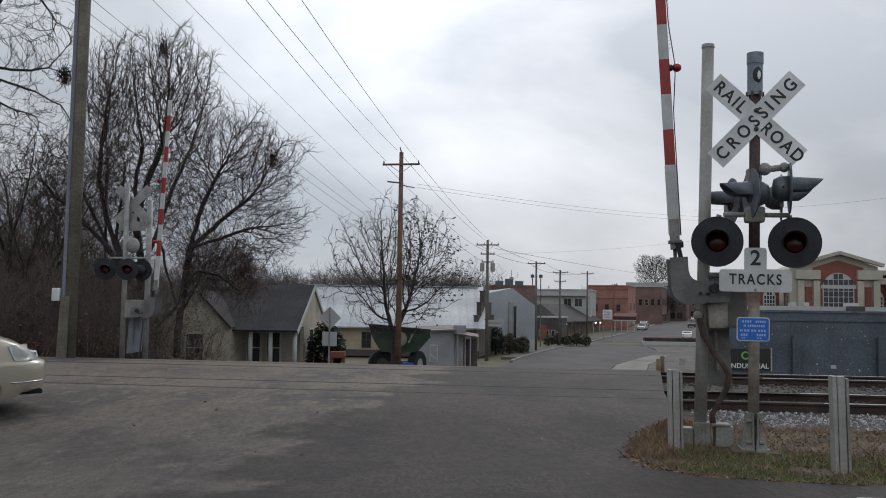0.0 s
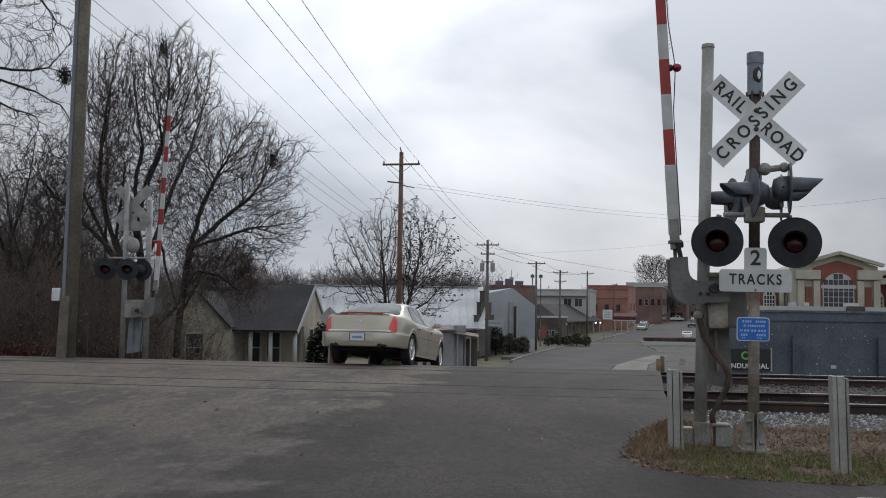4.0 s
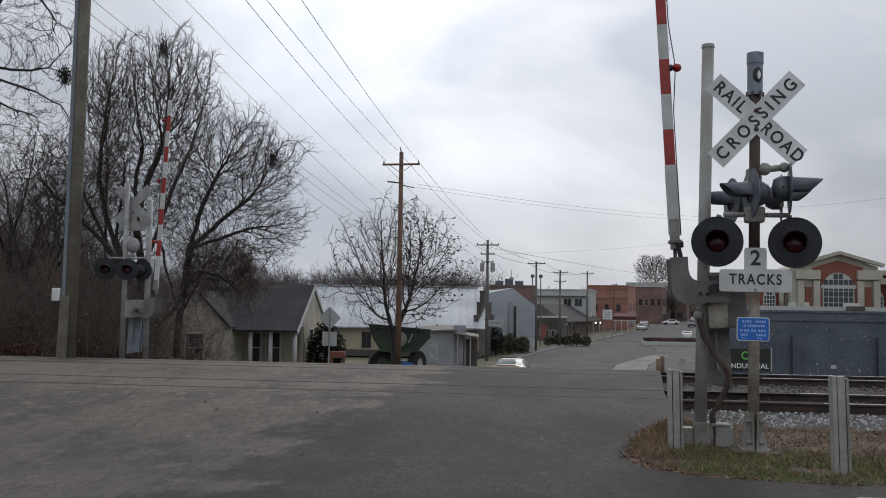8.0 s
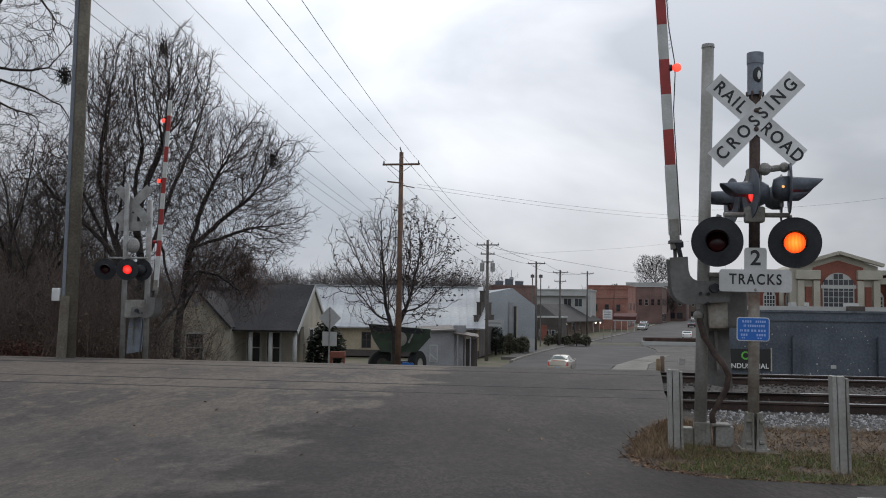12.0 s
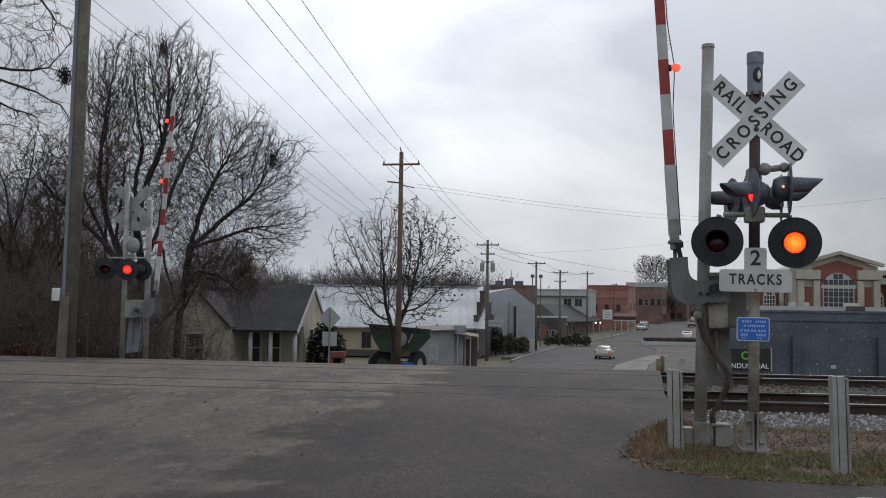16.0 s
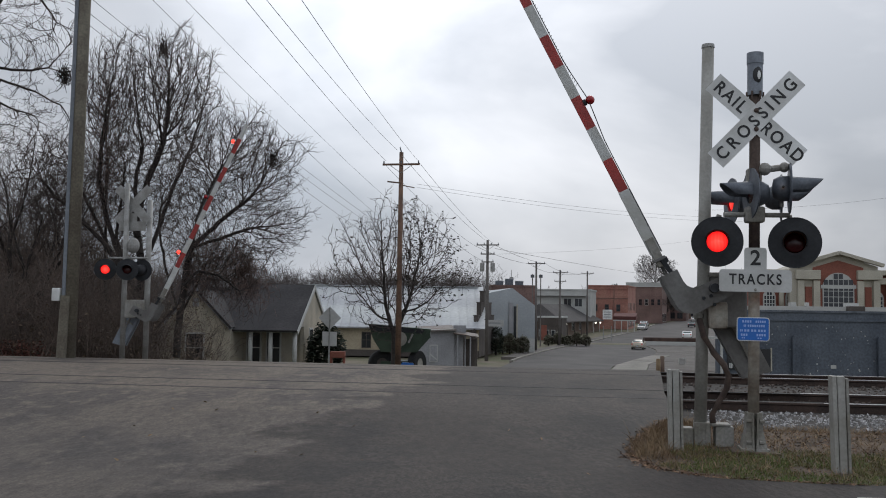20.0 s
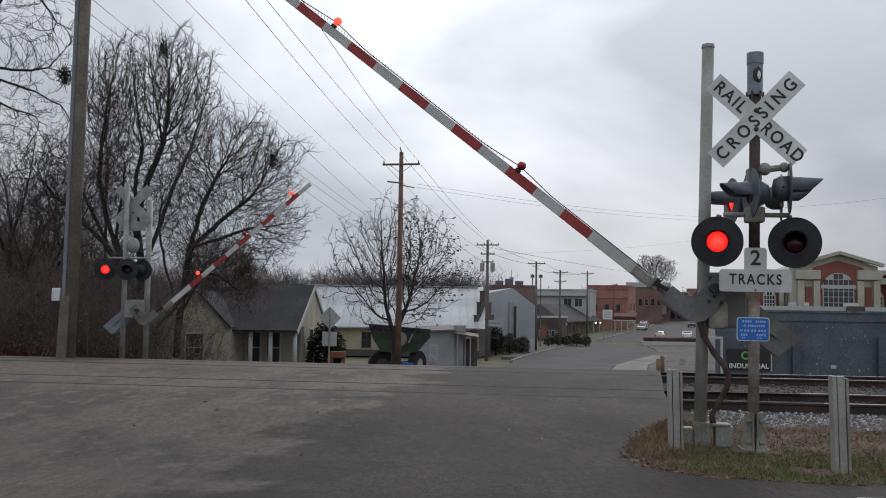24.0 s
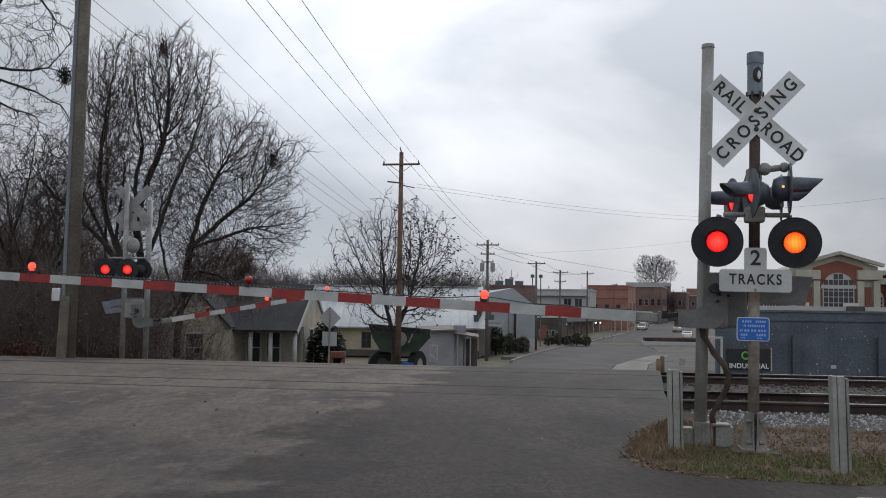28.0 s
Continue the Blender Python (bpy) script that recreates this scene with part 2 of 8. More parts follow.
TWIG = mat("twigs", (0.085, 0.066, 0.06), 0.95, var=0.2, scale=1.5, fine=10, bump=0, col2=(0.055, 0.043, 0.04))
# paler than the near twigs: distance haze is put into the colour
HAZETWIG = mat("hazed_far_twigs", (0.12, 0.102, 0.098), 0.95, var=0.2, scale=0.3, fine=4, bump=0, col2=(0.08, 0.07, 0.067))
DEADLEAF = mat("dead_leaves", (0.085, 0.06, 0.043), 0.9, var=0.4, scale=1.2, fine=20, bump=0.1, col2=(0.09, 0.06, 0.035))
DRYGRASS = mat("dry_grass", (0.27, 0.195, 0.115), 0.9, var=0.35, scale=2.0, fine=25, bump=0, col2=(0.16, 0.105, 0.06))
GRASS = mat("green_grass", (0.085, 0.145, 0.03), 0.85, var=0.4, scale=2.5, fine=25, bump=0, col2=(0.14, 0.125, 0.05))
EVERGREEN = mat("evergreen_leaves", (0.022, 0.032, 0.018), 0.8, var=0.3, scale=3, fine=20, bump=0)
PALEALU = mat("dull_aluminium", (0.45, 0.45, 0.44), 0.6, 0.2, var=0.06, scale=1, fine=10, bump=0)
SOIL = mat("leafy_soil", (0.12, 0.085, 0.06), 0.95, var=0.4, scale=2.5, fine=22, bump=1.0, col2=(0.055, 0.04, 0.03))
WIRE = plain("black_wire", (0.035, 0.035, 0.038), 0.7)
CARPAINT = plain("champagne_paint", (0.4, 0.36, 0.285), 0.34, 0.35, coat=0.7)
CARGLASS = plain("tinted_glass", (0.04, 0.068, 0.062), 0.04, 0.0, 0.6)
CHROME = plain("chrome", (0.6, 0.6, 0.6), 0.15, 1.0)
TYRE = mat("tyre_rubber", (0.018, 0.018, 0.018), 0.85, var=0.2, scale=8, fine=60)
ALLOY = plain("alloy", (0.66, 0.66, 0.66), 0.3, 0.75)
TAILRED = plain("tail_lamp_red", (0.62, 0.045, 0.035), 0.15, coat=0.5)
CLEARLAMP = plain("clear_lamp", (0.55, 0.55, 0.52), 0.1)
PLATE = plain("plate_white", (0.5, 0.55, 0.6), 0.5)
GAPDARK = plain("panel_gap_and_shade", (0.13, 0.115, 0.095), 0.7)
PLATEMARK = plain("grey_blue_marks", (0.16, 0.22, 0.33), 0.6)
SHADOW = plain("underbody_and_shade_dark", (0.012, 0.012, 0.012), 0.9)


# ---- mesh helpers ----
def part(name, bm, material, parent=None, label="", smooth=False):
    me = bpy.data.meshes.new(name)
    bm.to_mesh(me)
    bm.free()
    if smooth:
        for f in me.polygons:
            f.use_smooth = True
    me.materials.append(material)
    ob = new(name, me)
    ob.parent = parent
    if label:
        ob["label"] = label
    return ob


def meshed(name, verts, faces, material, parent=None, label=""):
    me = bpy.data.meshes.new(name)
    me.from_pydata(verts, [], faces)
    me.materials.append(material)
    ob = new(name, me)
    ob.parent = parent
    if label:
        ob["label"] = label
    return ob


def thing(name, m, label, category, group="", kind=""):
    ob = new(name)
    ob.matrix_basis = m
    ob.empty_display_size = 0.2
    return tagged(ob, label, category, group, kind)


def BM():
    return bmesh.new()


def box(bm, c, s, m=None, bevel=0.0):
    """A box of size s round c; m: a further turn round c."""
    t = Matrix.Translation(c) @ (m or Matrix()) @ Matrix.Diagonal((*s, 1))
    vs = bmesh.ops.create_cube(bm, size=1.0, matrix=t)["verts"]
    if bevel:
        es = list({e for v in vs for e in v.link_edges})
        bmesh.ops.bevel(bm, geom=es, offset=bevel, segments=2, affect="EDGES", profile=0.6)
    return bm


def tube(bm, a, b, r0, r1=None, seg=12, caps=True):
    a, b = Vector(a), Vector(b)
    d = b - a
    m = Matrix.Translation((a + b) / 2) @ d.to_track_quat("Z", "Y").to_matrix().to_4x4()
    bmesh.ops.create_cone(bm, cap_ends=caps, segments=seg, radius1=r0, radius2=r0 if r1 is None else r1, depth=d.length, matrix=m)
    return bm


def ball(bm, c, r, seg=12, squash=(1, 1, 1)):
    bmesh.ops.create_uvsphere(bm, u_segments=seg, v_segments=max(6, seg // 2), radius=r, matrix=Matrix.Translation(c) @ Matrix.Diagonal((*squash, 1)))
    return bm


def slab(bm, pts, depth, m=None):
    """A flat outline in x, z, pushed back along y by depth."""
    m = m or Matrix()
    vs = [bm.verts.new(m @ Vector((x, 0, z))) for x, z in pts]
    ws = [bm.verts.new(m @ Vector((x, depth, z))) for x, z in pts]
    bm.faces.new(vs)
    bm.faces.new(list(reversed(ws)))
    for i in range(len(pts)):
        j = (i + 1) % len(pts)
        bm.faces.new((vs[j], vs[i], ws[i], ws[j]))
    bmesh.ops.recalc_face_normals(bm, faces=bm.faces)
    return bm


def hose(bm, pts, r, seg=6):
    """One unbroken bent pipe through the points."""
    pts = [Vector(p) for p in pts]
    rings = []
    for i, p in enumerate(pts):
        d = (pts[min(i + 1, len(pts) - 1)] - pts[max(i - 1, 0)]).normalized()
        ref = Vector((0, 0, 1)) if abs(d.z) < 0.9 else Vector((0, 1, 0))
        u = d.cross(ref).normalized()
        w = d.cross(u)
        rings.append([bm.verts.new(p + (u * math.cos(2 * math.pi * k / seg) + w * math.sin(2 * math.pi * k / seg)) * r) for k in range(seg)])
    for a, b in zip(rings, rings[1:]):
        for k in range(seg):
            bm.faces.new((a[k], a[(k + 1) % seg], b[(k + 1) % seg], b[k]))
    bm.faces.new(rings[0])
    bm.faces.new(rings[-1])
    bmesh.ops.recalc_face_normals(bm, faces=bm.faces)
    return bm


def lathe(bm, prof, seg=24, m=None):
    """A turned form about y: prof holds (radius, y)."""
    m = m or Matrix()
    rings = []
    for r, y in prof:
        rings.append([bm.verts.new(m @ Vector((r * math.cos(2 * math.pi * k / seg), y, r * math.sin(2 * math.pi * k / seg)))) for k in range(seg)])
    for a, b in zip(rings, rings[1:]):
        for k in range(seg):
            bm.faces.new((a[k], a[(k + 1) % seg], b[(k + 1) % seg], b[k]))
    bmesh.ops.remove_doubles(bm, verts=bm.verts, dist=1e-6)
    bmesh.ops.recalc_face_normals(bm, faces=bm.faces)
    return bm


def letters(body, size, material, parent, m, name="lettering", space=1.0):
    cu = bpy.data.curves.new(name, "FONT")
    cu.body, cu.size, cu.extrude = body, size, 0.001
    cu.space_character = space
    cu.align_x, cu.align_y = "CENTER", "CENTER"
    cu.offset = 0.021 * size
    cu.materials.append(material)
    ob = new(name, cu)
    ob.parent = parent
    ob.matrix_basis = m
    return ob


# ---- lie of the land ----
TURN = radians(-8.0)            # the tracks run this way
TX, TY = math.cos(TURN), math.sin(TURN)
PV = [-200, 9, 10.5, 12, 13.2, 15.5, 18, 20, 21.6, 24, 27, 30, 33, 40, 50, 60, 75, 88, 105, 125, 150, 165, 185, 200, 270, 400, 900, 3000]
PZ = [0, 0, 0.05, 0.16, 0.2, 0.22, 0.25, 0.23, 0.2, -0.08, -0.45, -0.78, -1.1, -1.78, -2.6, -3.25, -3.65, -3.8, -3.95, -4.25, -4.45, -4.35, -3.75, -3.35, -2.2, -1.0, 3, 6]
_v = np.arange(-200, 3000, 0.5)
_z = np.interp(_v, PV, PZ)
_k = np.ones(5) / 5
_z[2:-2] = np.convolve(_z, _k, "valid")


def vv(x, y):
    return -TY * x + TX * y


def land(x, y):
    return float(np.interp(vv(x, y), _v, _z))


def on_track(u, v, z=0.0):
    """The point u metres along and v metres across the tracks."""
    return (TX * u - TY * v, TY * u + TX * v, z)


def edge(y, pts):
    return float(np.interp(y, [p[0] for p in pts], [p[1] for p in pts]))


def strip(name, ys, left, right, cols, lift, material, label, category):
    """A sheet on the land between two edges."""
    vs, fs = [], []
    for y in ys:
        a, b = left(y), right(y)
        for i in range(cols + 1):
            x = a + (b - a) * i / cols
            vs.append((x, y, land(x, y) + lift))
    n = cols + 1
    for r in range(len(ys) - 1):
        for i in range(cols):
            fs.append((r * n + i, r * n + i + 1, (r + 1) * n + i + 1, (r + 1) * n + i))
    ob = meshed(name, vs, fs, material)
    for p in ob.data.polygons:
        p.use_smooth = True
    return tagged(ob, label, category, kind="structure")


# ---- ground ----
XR = [(8.0, 60), (8.12, 14), (8.2, 6.0), (8.35, 3.6), (8.6, 2.5), (9.0, 2.0), (9.6, 1.88), (10.5, 2.1), (11.4, 2.55), (12.3, 3.0), (15, 3.5), (21, 4.8), (25, 5.6), (45, 8.0), (60, 10.2), (70, 12.0), (89, 15.9), (110, 23.1), (125, 28.2), (143, 32), (158, 33.5), (167, 37.5), (177, 44), (193, 49), (208, 54), (260, 69), (318, 92), (420, 123)]
XL = [(21.5, -60), (23.2, -40), (26, -9), (28, -6), (44, -3.4), (60, -0.4), (76, 3.6), (100, 7.9), (109, 9.65), (126, 13.2), (143, 17.5), (155, 21.3), (167, 26.1), (193, 36.8), (208, 43.2), (260, 58.5), (318, 81), (420, 112)]
gx = [-2500, -900, -400, -200, -120, -80, -60, -50] + list(np.arange(-40, 60.1, 1.0)) + [70, 80, 100, 130, 170, 220, 300, 450, 900, 2500]
gy = [-300, -100, -40, -20, -10] + list(np.arange(-4, 40, 0.8)) + list(np.arange(40, 120, 3.0)) + list(np.arange(120, 420, 12.0)) + [450, 500, 600, 800, 1200, 2000, 2900]


def sunk(x, y):
    """The ground lies lower under the ballast beside the crossing."""
    if x < edge(y, XR) - 0.5 and y < 110:
        return land(x, y) - 0.16
    v = vv(x, y)
    return land(x, y) - (0.1 if y < 36 else 0.03) - 0.32 * min(1.0, max(0.0, (v - 11.6) / 1.0)) * min(1.0, max(0.0, (23.2 - v) / 1.0))


gv = [(x, y, sunk(x, y)) for y in gy for x in gx]
nx = len(gx)
gf = [(r * nx + i, r * nx + i + 1, (r + 1) * nx + i + 1, (r + 1) * nx + i) for r in range(len(gy) - 1) for i in range(nx - 1)]
ground = tagged(meshed("ground", gv, gf, EARTH), "bare winter earth with brown grass, falling away past the tracks", "ground", kind="structure")

road_ys = list(np.arange(-30, 7.9, 1.0)) + list(np.arange(8.0, 13, 0.1)) + list(np.arange(13, 29.9, 0.4))
# columns at fixed places, held back at the road's edges
road_xs = [-60, -45, -32, -24, -18, -14, -11, -9] + list(np.arange(-8, 9.1, 0.5)) + [10, 12, 15, 20, 28, 40, 60]
rvs, rfs = [], []
for y in road_ys:
    for x in road_xs:
        xc = min(max(x, edge(y, XL)), edge(y, XR))
        rvs.append((xc, y, land(xc, y)))
rn = len(road_xs)
for r in range(len(road_ys) - 1):
    for i in range(rn - 1):
        f_ = (r * rn + i, r * rn + i + 1, (r + 1) * rn + i + 1, (r + 1) * rn + i)
        if len({rvs[k] for k in f_}) == 4:
            rfs.append(f_)
        elif len({rvs[k] for k in f_}) == 3:
            rfs.append(tuple(k for n_, k in enumerate(f_) if rvs[k] not in [rvs[m_] for m_ in f_[:n_]]))
road = tagged(meshed("road", rvs, rfs, ASPHALT), "worn dark asphalt of the crossing and its approaches", "road", kind="structure")
for p in road.data.polygons:
    p.use_smooth = True
strip("street", list(np.arange(29.4, 108, 2.0)) + list(np.arange(108, 420, 4.0)), lambda y: edge(y, XL), lambda y: edge(y, XR), 12, 0.006, STREET, "grey asphalt street climbing through the town", "road")


# ---- saloon car: origin on the road under the rear axle, x forward ----
ROOF = [(-1.2, 0.99), (-1.1, 1.035), (-0.52, 1.06), (-0.4, 1.085), (0.0, 1.265), (0.3, 1.385), (0.55, 1.437), (0.85, 1.46), (1.3, 1.468), (1.75, 1.445), (2.0, 1.385), (2.25, 1.275), (2.72, 1.055), (2.9, 1.03), (3.4, 0.955), (3.7, 0.87), (3.84, 0.78), (3.9, 0.66)]
TAILPLAN = [(0.0, -1.25), (0.2, -1.247), (0.4, -1.236), (0.56, -1.212), (0.69, -1.172), (0.785, -1.105), (0.842, -1.0), (0.878, -0.85), (0.9, -0.65), (0.916, -0.45)]   # half breadth, x
HALF = [(-0.45, 0.91), (0, 0.935), (0.6, 0.945), (2.0, 0.945), (2.936, 0.935), (3.25, 0.915), (3.5, 0.87), (3.68, 0.795), (3.8, 0.69), (3.89, 0.53), (3.945, 0.34), (3.97, 0.17), (3.98, 0.0)]
DECK = [(-1.3, 1.0), (-1.05, 1.03), (-0.4, 1.035), (0.1, 0.995), (0.5, 0.982), (2.3, 0.982), (2.62, 1.0), (3.0, 0.972), (3.4, 0.925), (3.65, 0.87), (3.85, 0.8), (3.98, 0.74)]
# rows of the body's skin from the sill up: height (under the belt) or share of the rise to the deck, tuck of tail and nose, breadth
LOWER = [(0.2, 0.1, 0.12, 0.935), (0.3, 0.025, 0.03, 0.968), (0.4, 0.0, 0.0, 0.986), (0.52, -0.004, 0.0, 0.996), (0.6, 0.0, 0.0, 1.0), (0.625, 0.014, 0.015, 1.0), (0.645, 0.075, 0.06, 0.991)]
UPPER = [(0.12, 0.08, 0.08, 0.99), (0.35, 0.096, 0.115, 0.989), (0.6, 0.118, 0.15, 0.983), (0.82, 0.14, 0.18, 0.968), (0.94, 0.158, 0.205, 0.945), (1.0, 0.18, 0.23, 0.905)]


def arch(x):
    """Lower edge of the body, with round arches over the wheels."""
    z = 0.21 if -0.3 < x < 3.6 else (0.325 if x < 0 else 0.27)
    for c in (0.0, 2.936):
        d = abs(x - c)
        if d < 0.4:
            z = max(z, 0.33 + math.sqrt(0.16 - d * d))
    return z


def car_side(x, z):
    """Half breadth of the cabin's side at height z."""
    top = edge(x, ROOF) - 0.06
    s = max(0.0, min(1.0, (z - 0.97) / max(0.05, top - 0.97)))
    return 0.835 - 0.215 * s - 0.03 * s * s


sedan = thing("sedan", Matrix(), "champagne four-door saloon car with tall red tail lamps", "car")
side_xs = sorted({0.7, 0.95, 1.2, 1.45, 1.7, 1.95, 2.2, 2.4, 3.45, 3.55, 3.65, 3.74, 3.82, 3.88, 3.93, 3.96, 3.975, 3.98, *[round(c + d, 3) for c in (0.0, 2.936) for d in (-0.43, -0.399, -0.38, -0.33, -0.26, -0.17, -0.08, 0, 0.08, 0.17, 0.26, 0.33, 0.38, 0.399, 0.43)]})
outline = [(x, y) for y, x in TAILPLAN[:-1]] + [(x, edge(x, HALF)) for x in side_xs]


def skin_rows(x):
    """Height, tuck of tail, tuck of nose and breadth of each row of the skin at the length x."""
    lo, top = arch(x), edge(x, DECK)
    rows = [(max(z, lo + 0.013 * j), dr, df, f) for j, (z, dr, df, f) in enumerate(LOWER)]
    z0 = rows[-1][0]
    return rows + [(z0 + q * (top - z0), dr, df, f) for q, dr, df, f in UPPER]


def skin_x(x, dr, df):
    return x + dr * max(0.0, 1 - (x + 1.25) / 0.75) - df * max(0.0, 1 - (3.98 - x) / 0.7)


def tail_x(y, z):
    """The tail's surface at half breadth y and height z."""
    rows = skin_rows(-1.2)
    zs = [r[0] for r in rows]
    f, dr = float(np.interp(z, zs, [r[3] for r in rows])), float(np.interp(z, zs, [r[1] for r in rows]))
    return skin_x(edge(min(abs(y) / f, 0.91), TAILPLAN), dr, 0.0)


def flank_y(x, z):
    """Half breadth of the flank at the length x and height z."""
    rows = skin_rows(x)
    return edge(x, HALF) * float(np.interp(z, [r[0] for r in rows], [r[3] for r in rows]))


b = BM()
rows_ = []
for x, y in outline:
    rws = skin_rows(x)
    low_side = [(skin_x(x, dr, df), y * f, z) for z, dr, df, f in rws]
    xe, ye, ze = low_side[-1]
    mid = [(xe, ye * 0.75, ze + 0.022), (xe, ye * 0.4, ze + 0.036), (xe, 0.0, ze + 0.041)]
    prof = low_side + mid
    full = [(px, -py, pz) for px, py, pz in prof] + list(reversed(prof[:-1]))
    rows_.append([b.verts.new(p) for p in full])
for p, q in zip(rows_, rows_[1:]):
    for i in range(len(p) - 1):
        b.faces.new((p[i], p[i + 1], q[i + 1], q[i]))
bmesh.ops.remove_doubles(b, verts=b.verts, dist=1e-5)
bmesh.ops.recalc_face_normals(b, faces=b.faces)
body = part("body", b, CARPAINT, sedan, smooth=True)
body.data.set_sharp_from_angle(angle=radians(38))


def tail_patch(name, pts, material, label="", proud=0.022):
    """A pane on the tail between an inner and an outer edge, pts: (z, y inner, y outer)."""
    bm = BM()
    grid = [[bm.verts.new((tail_x(a + (c - a) * j / 6, z) - proud * (0.6 if j in (0, 6) else 1.0), a + (c - a) * j / 6, z)) for j in range(7)] for z, a, c in pts]
    for p, q in zip(grid, grid[1:]):
        for j in range(6):
            bm.faces.new((p[j], p[j + 1], q[j + 1], q[j]))
    for v in bmesh.ops.extrude_face_region(bm, geom=list(bm.faces))["geom"]:
        if isinstance(v, bmesh.types.BMVert):
            v.co.x += 0.045
    bmesh.ops.recalc_face_normals(bm, faces=bm.faces)
    o_ = part(name, bm, material, sedan, label, smooth=True)
    o_.data.set_sharp_from_angle(angle=radians(50))
    return o_


def seam(pts, s):
    """A thin shut line along the flank."""
    full = []
    for (x0, z0), (x1, z1) in zip(pts, pts[1:]):
        full += [(x0 + (x1 - x0) * k / 4, z0 + (z1 - z0) * k / 4) for k in range(4)]
    full.append(pts[-1])
    return part("door_gap", hose(BM(), [(x, s * (flank_y(x, z) + 0.0005), z) for x, z in full], 0.003, 5), GAPDARK, sedan)


b = BM()
rows_ = []
for x in (-0.42, -0.2, 0.0, 0.2, 0.45, 0.8, 1.2, 1.5, 1.75, 2.0, 2.25, 2.5, 2.75):
    top = edge(x, ROOF)
    ys = [(car_side(x, 0.95), 0.93), (car_side(x, 0.97), 0.97), (car_side(x, top - 0.12), top - 0.12 if top > 1.15 else top - 0.05), (car_side(x, top - 0.06), top - 0.05), (car_side(x, top) - 0.1, top - 0.012), (0.3, top), (0, top + 0.004)]
    full = [(-y, z) for y, z in ys] + [(y, z) for y, z in reversed(ys[:-1])]
    rows_.append([b.verts.new((x, y, z)) for y, z in full])
for p, q in zip(rows_, rows_[1:]):
    for i in range(len(p) - 1):
        b.faces.new((p[i], p[i + 1], q[i + 1], q[i]))
bmesh.ops.recalc_face_normals(b, faces=b.faces)
cabin = part("roof", b, CARPAINT, sedan, smooth=True)
cabin.data.set_sharp_from_angle(angle=radians(30))


def side_pane(name, pts, sgn):
    bm = BM()
    vs = []
    for x, z in pts:
        vs.append(bm.verts.new((x, sgn * (car_side(x, z) + 0.012), z)))
    bm.faces.new(vs if sgn < 0 else list(reversed(vs)))
    ext = bmesh.ops.extrude_face_region(bm, geom=list(bm.faces))["geom"]
    for v in ext:
        if isinstance(v, bmesh.types.BMVert):
            v.co.y -= sgn * 0.03
    bmesh.ops.recalc_face_normals(bm, faces=bm.faces)
    return part(name, bm, CARGLASS, sedan, "dark tinted glass")


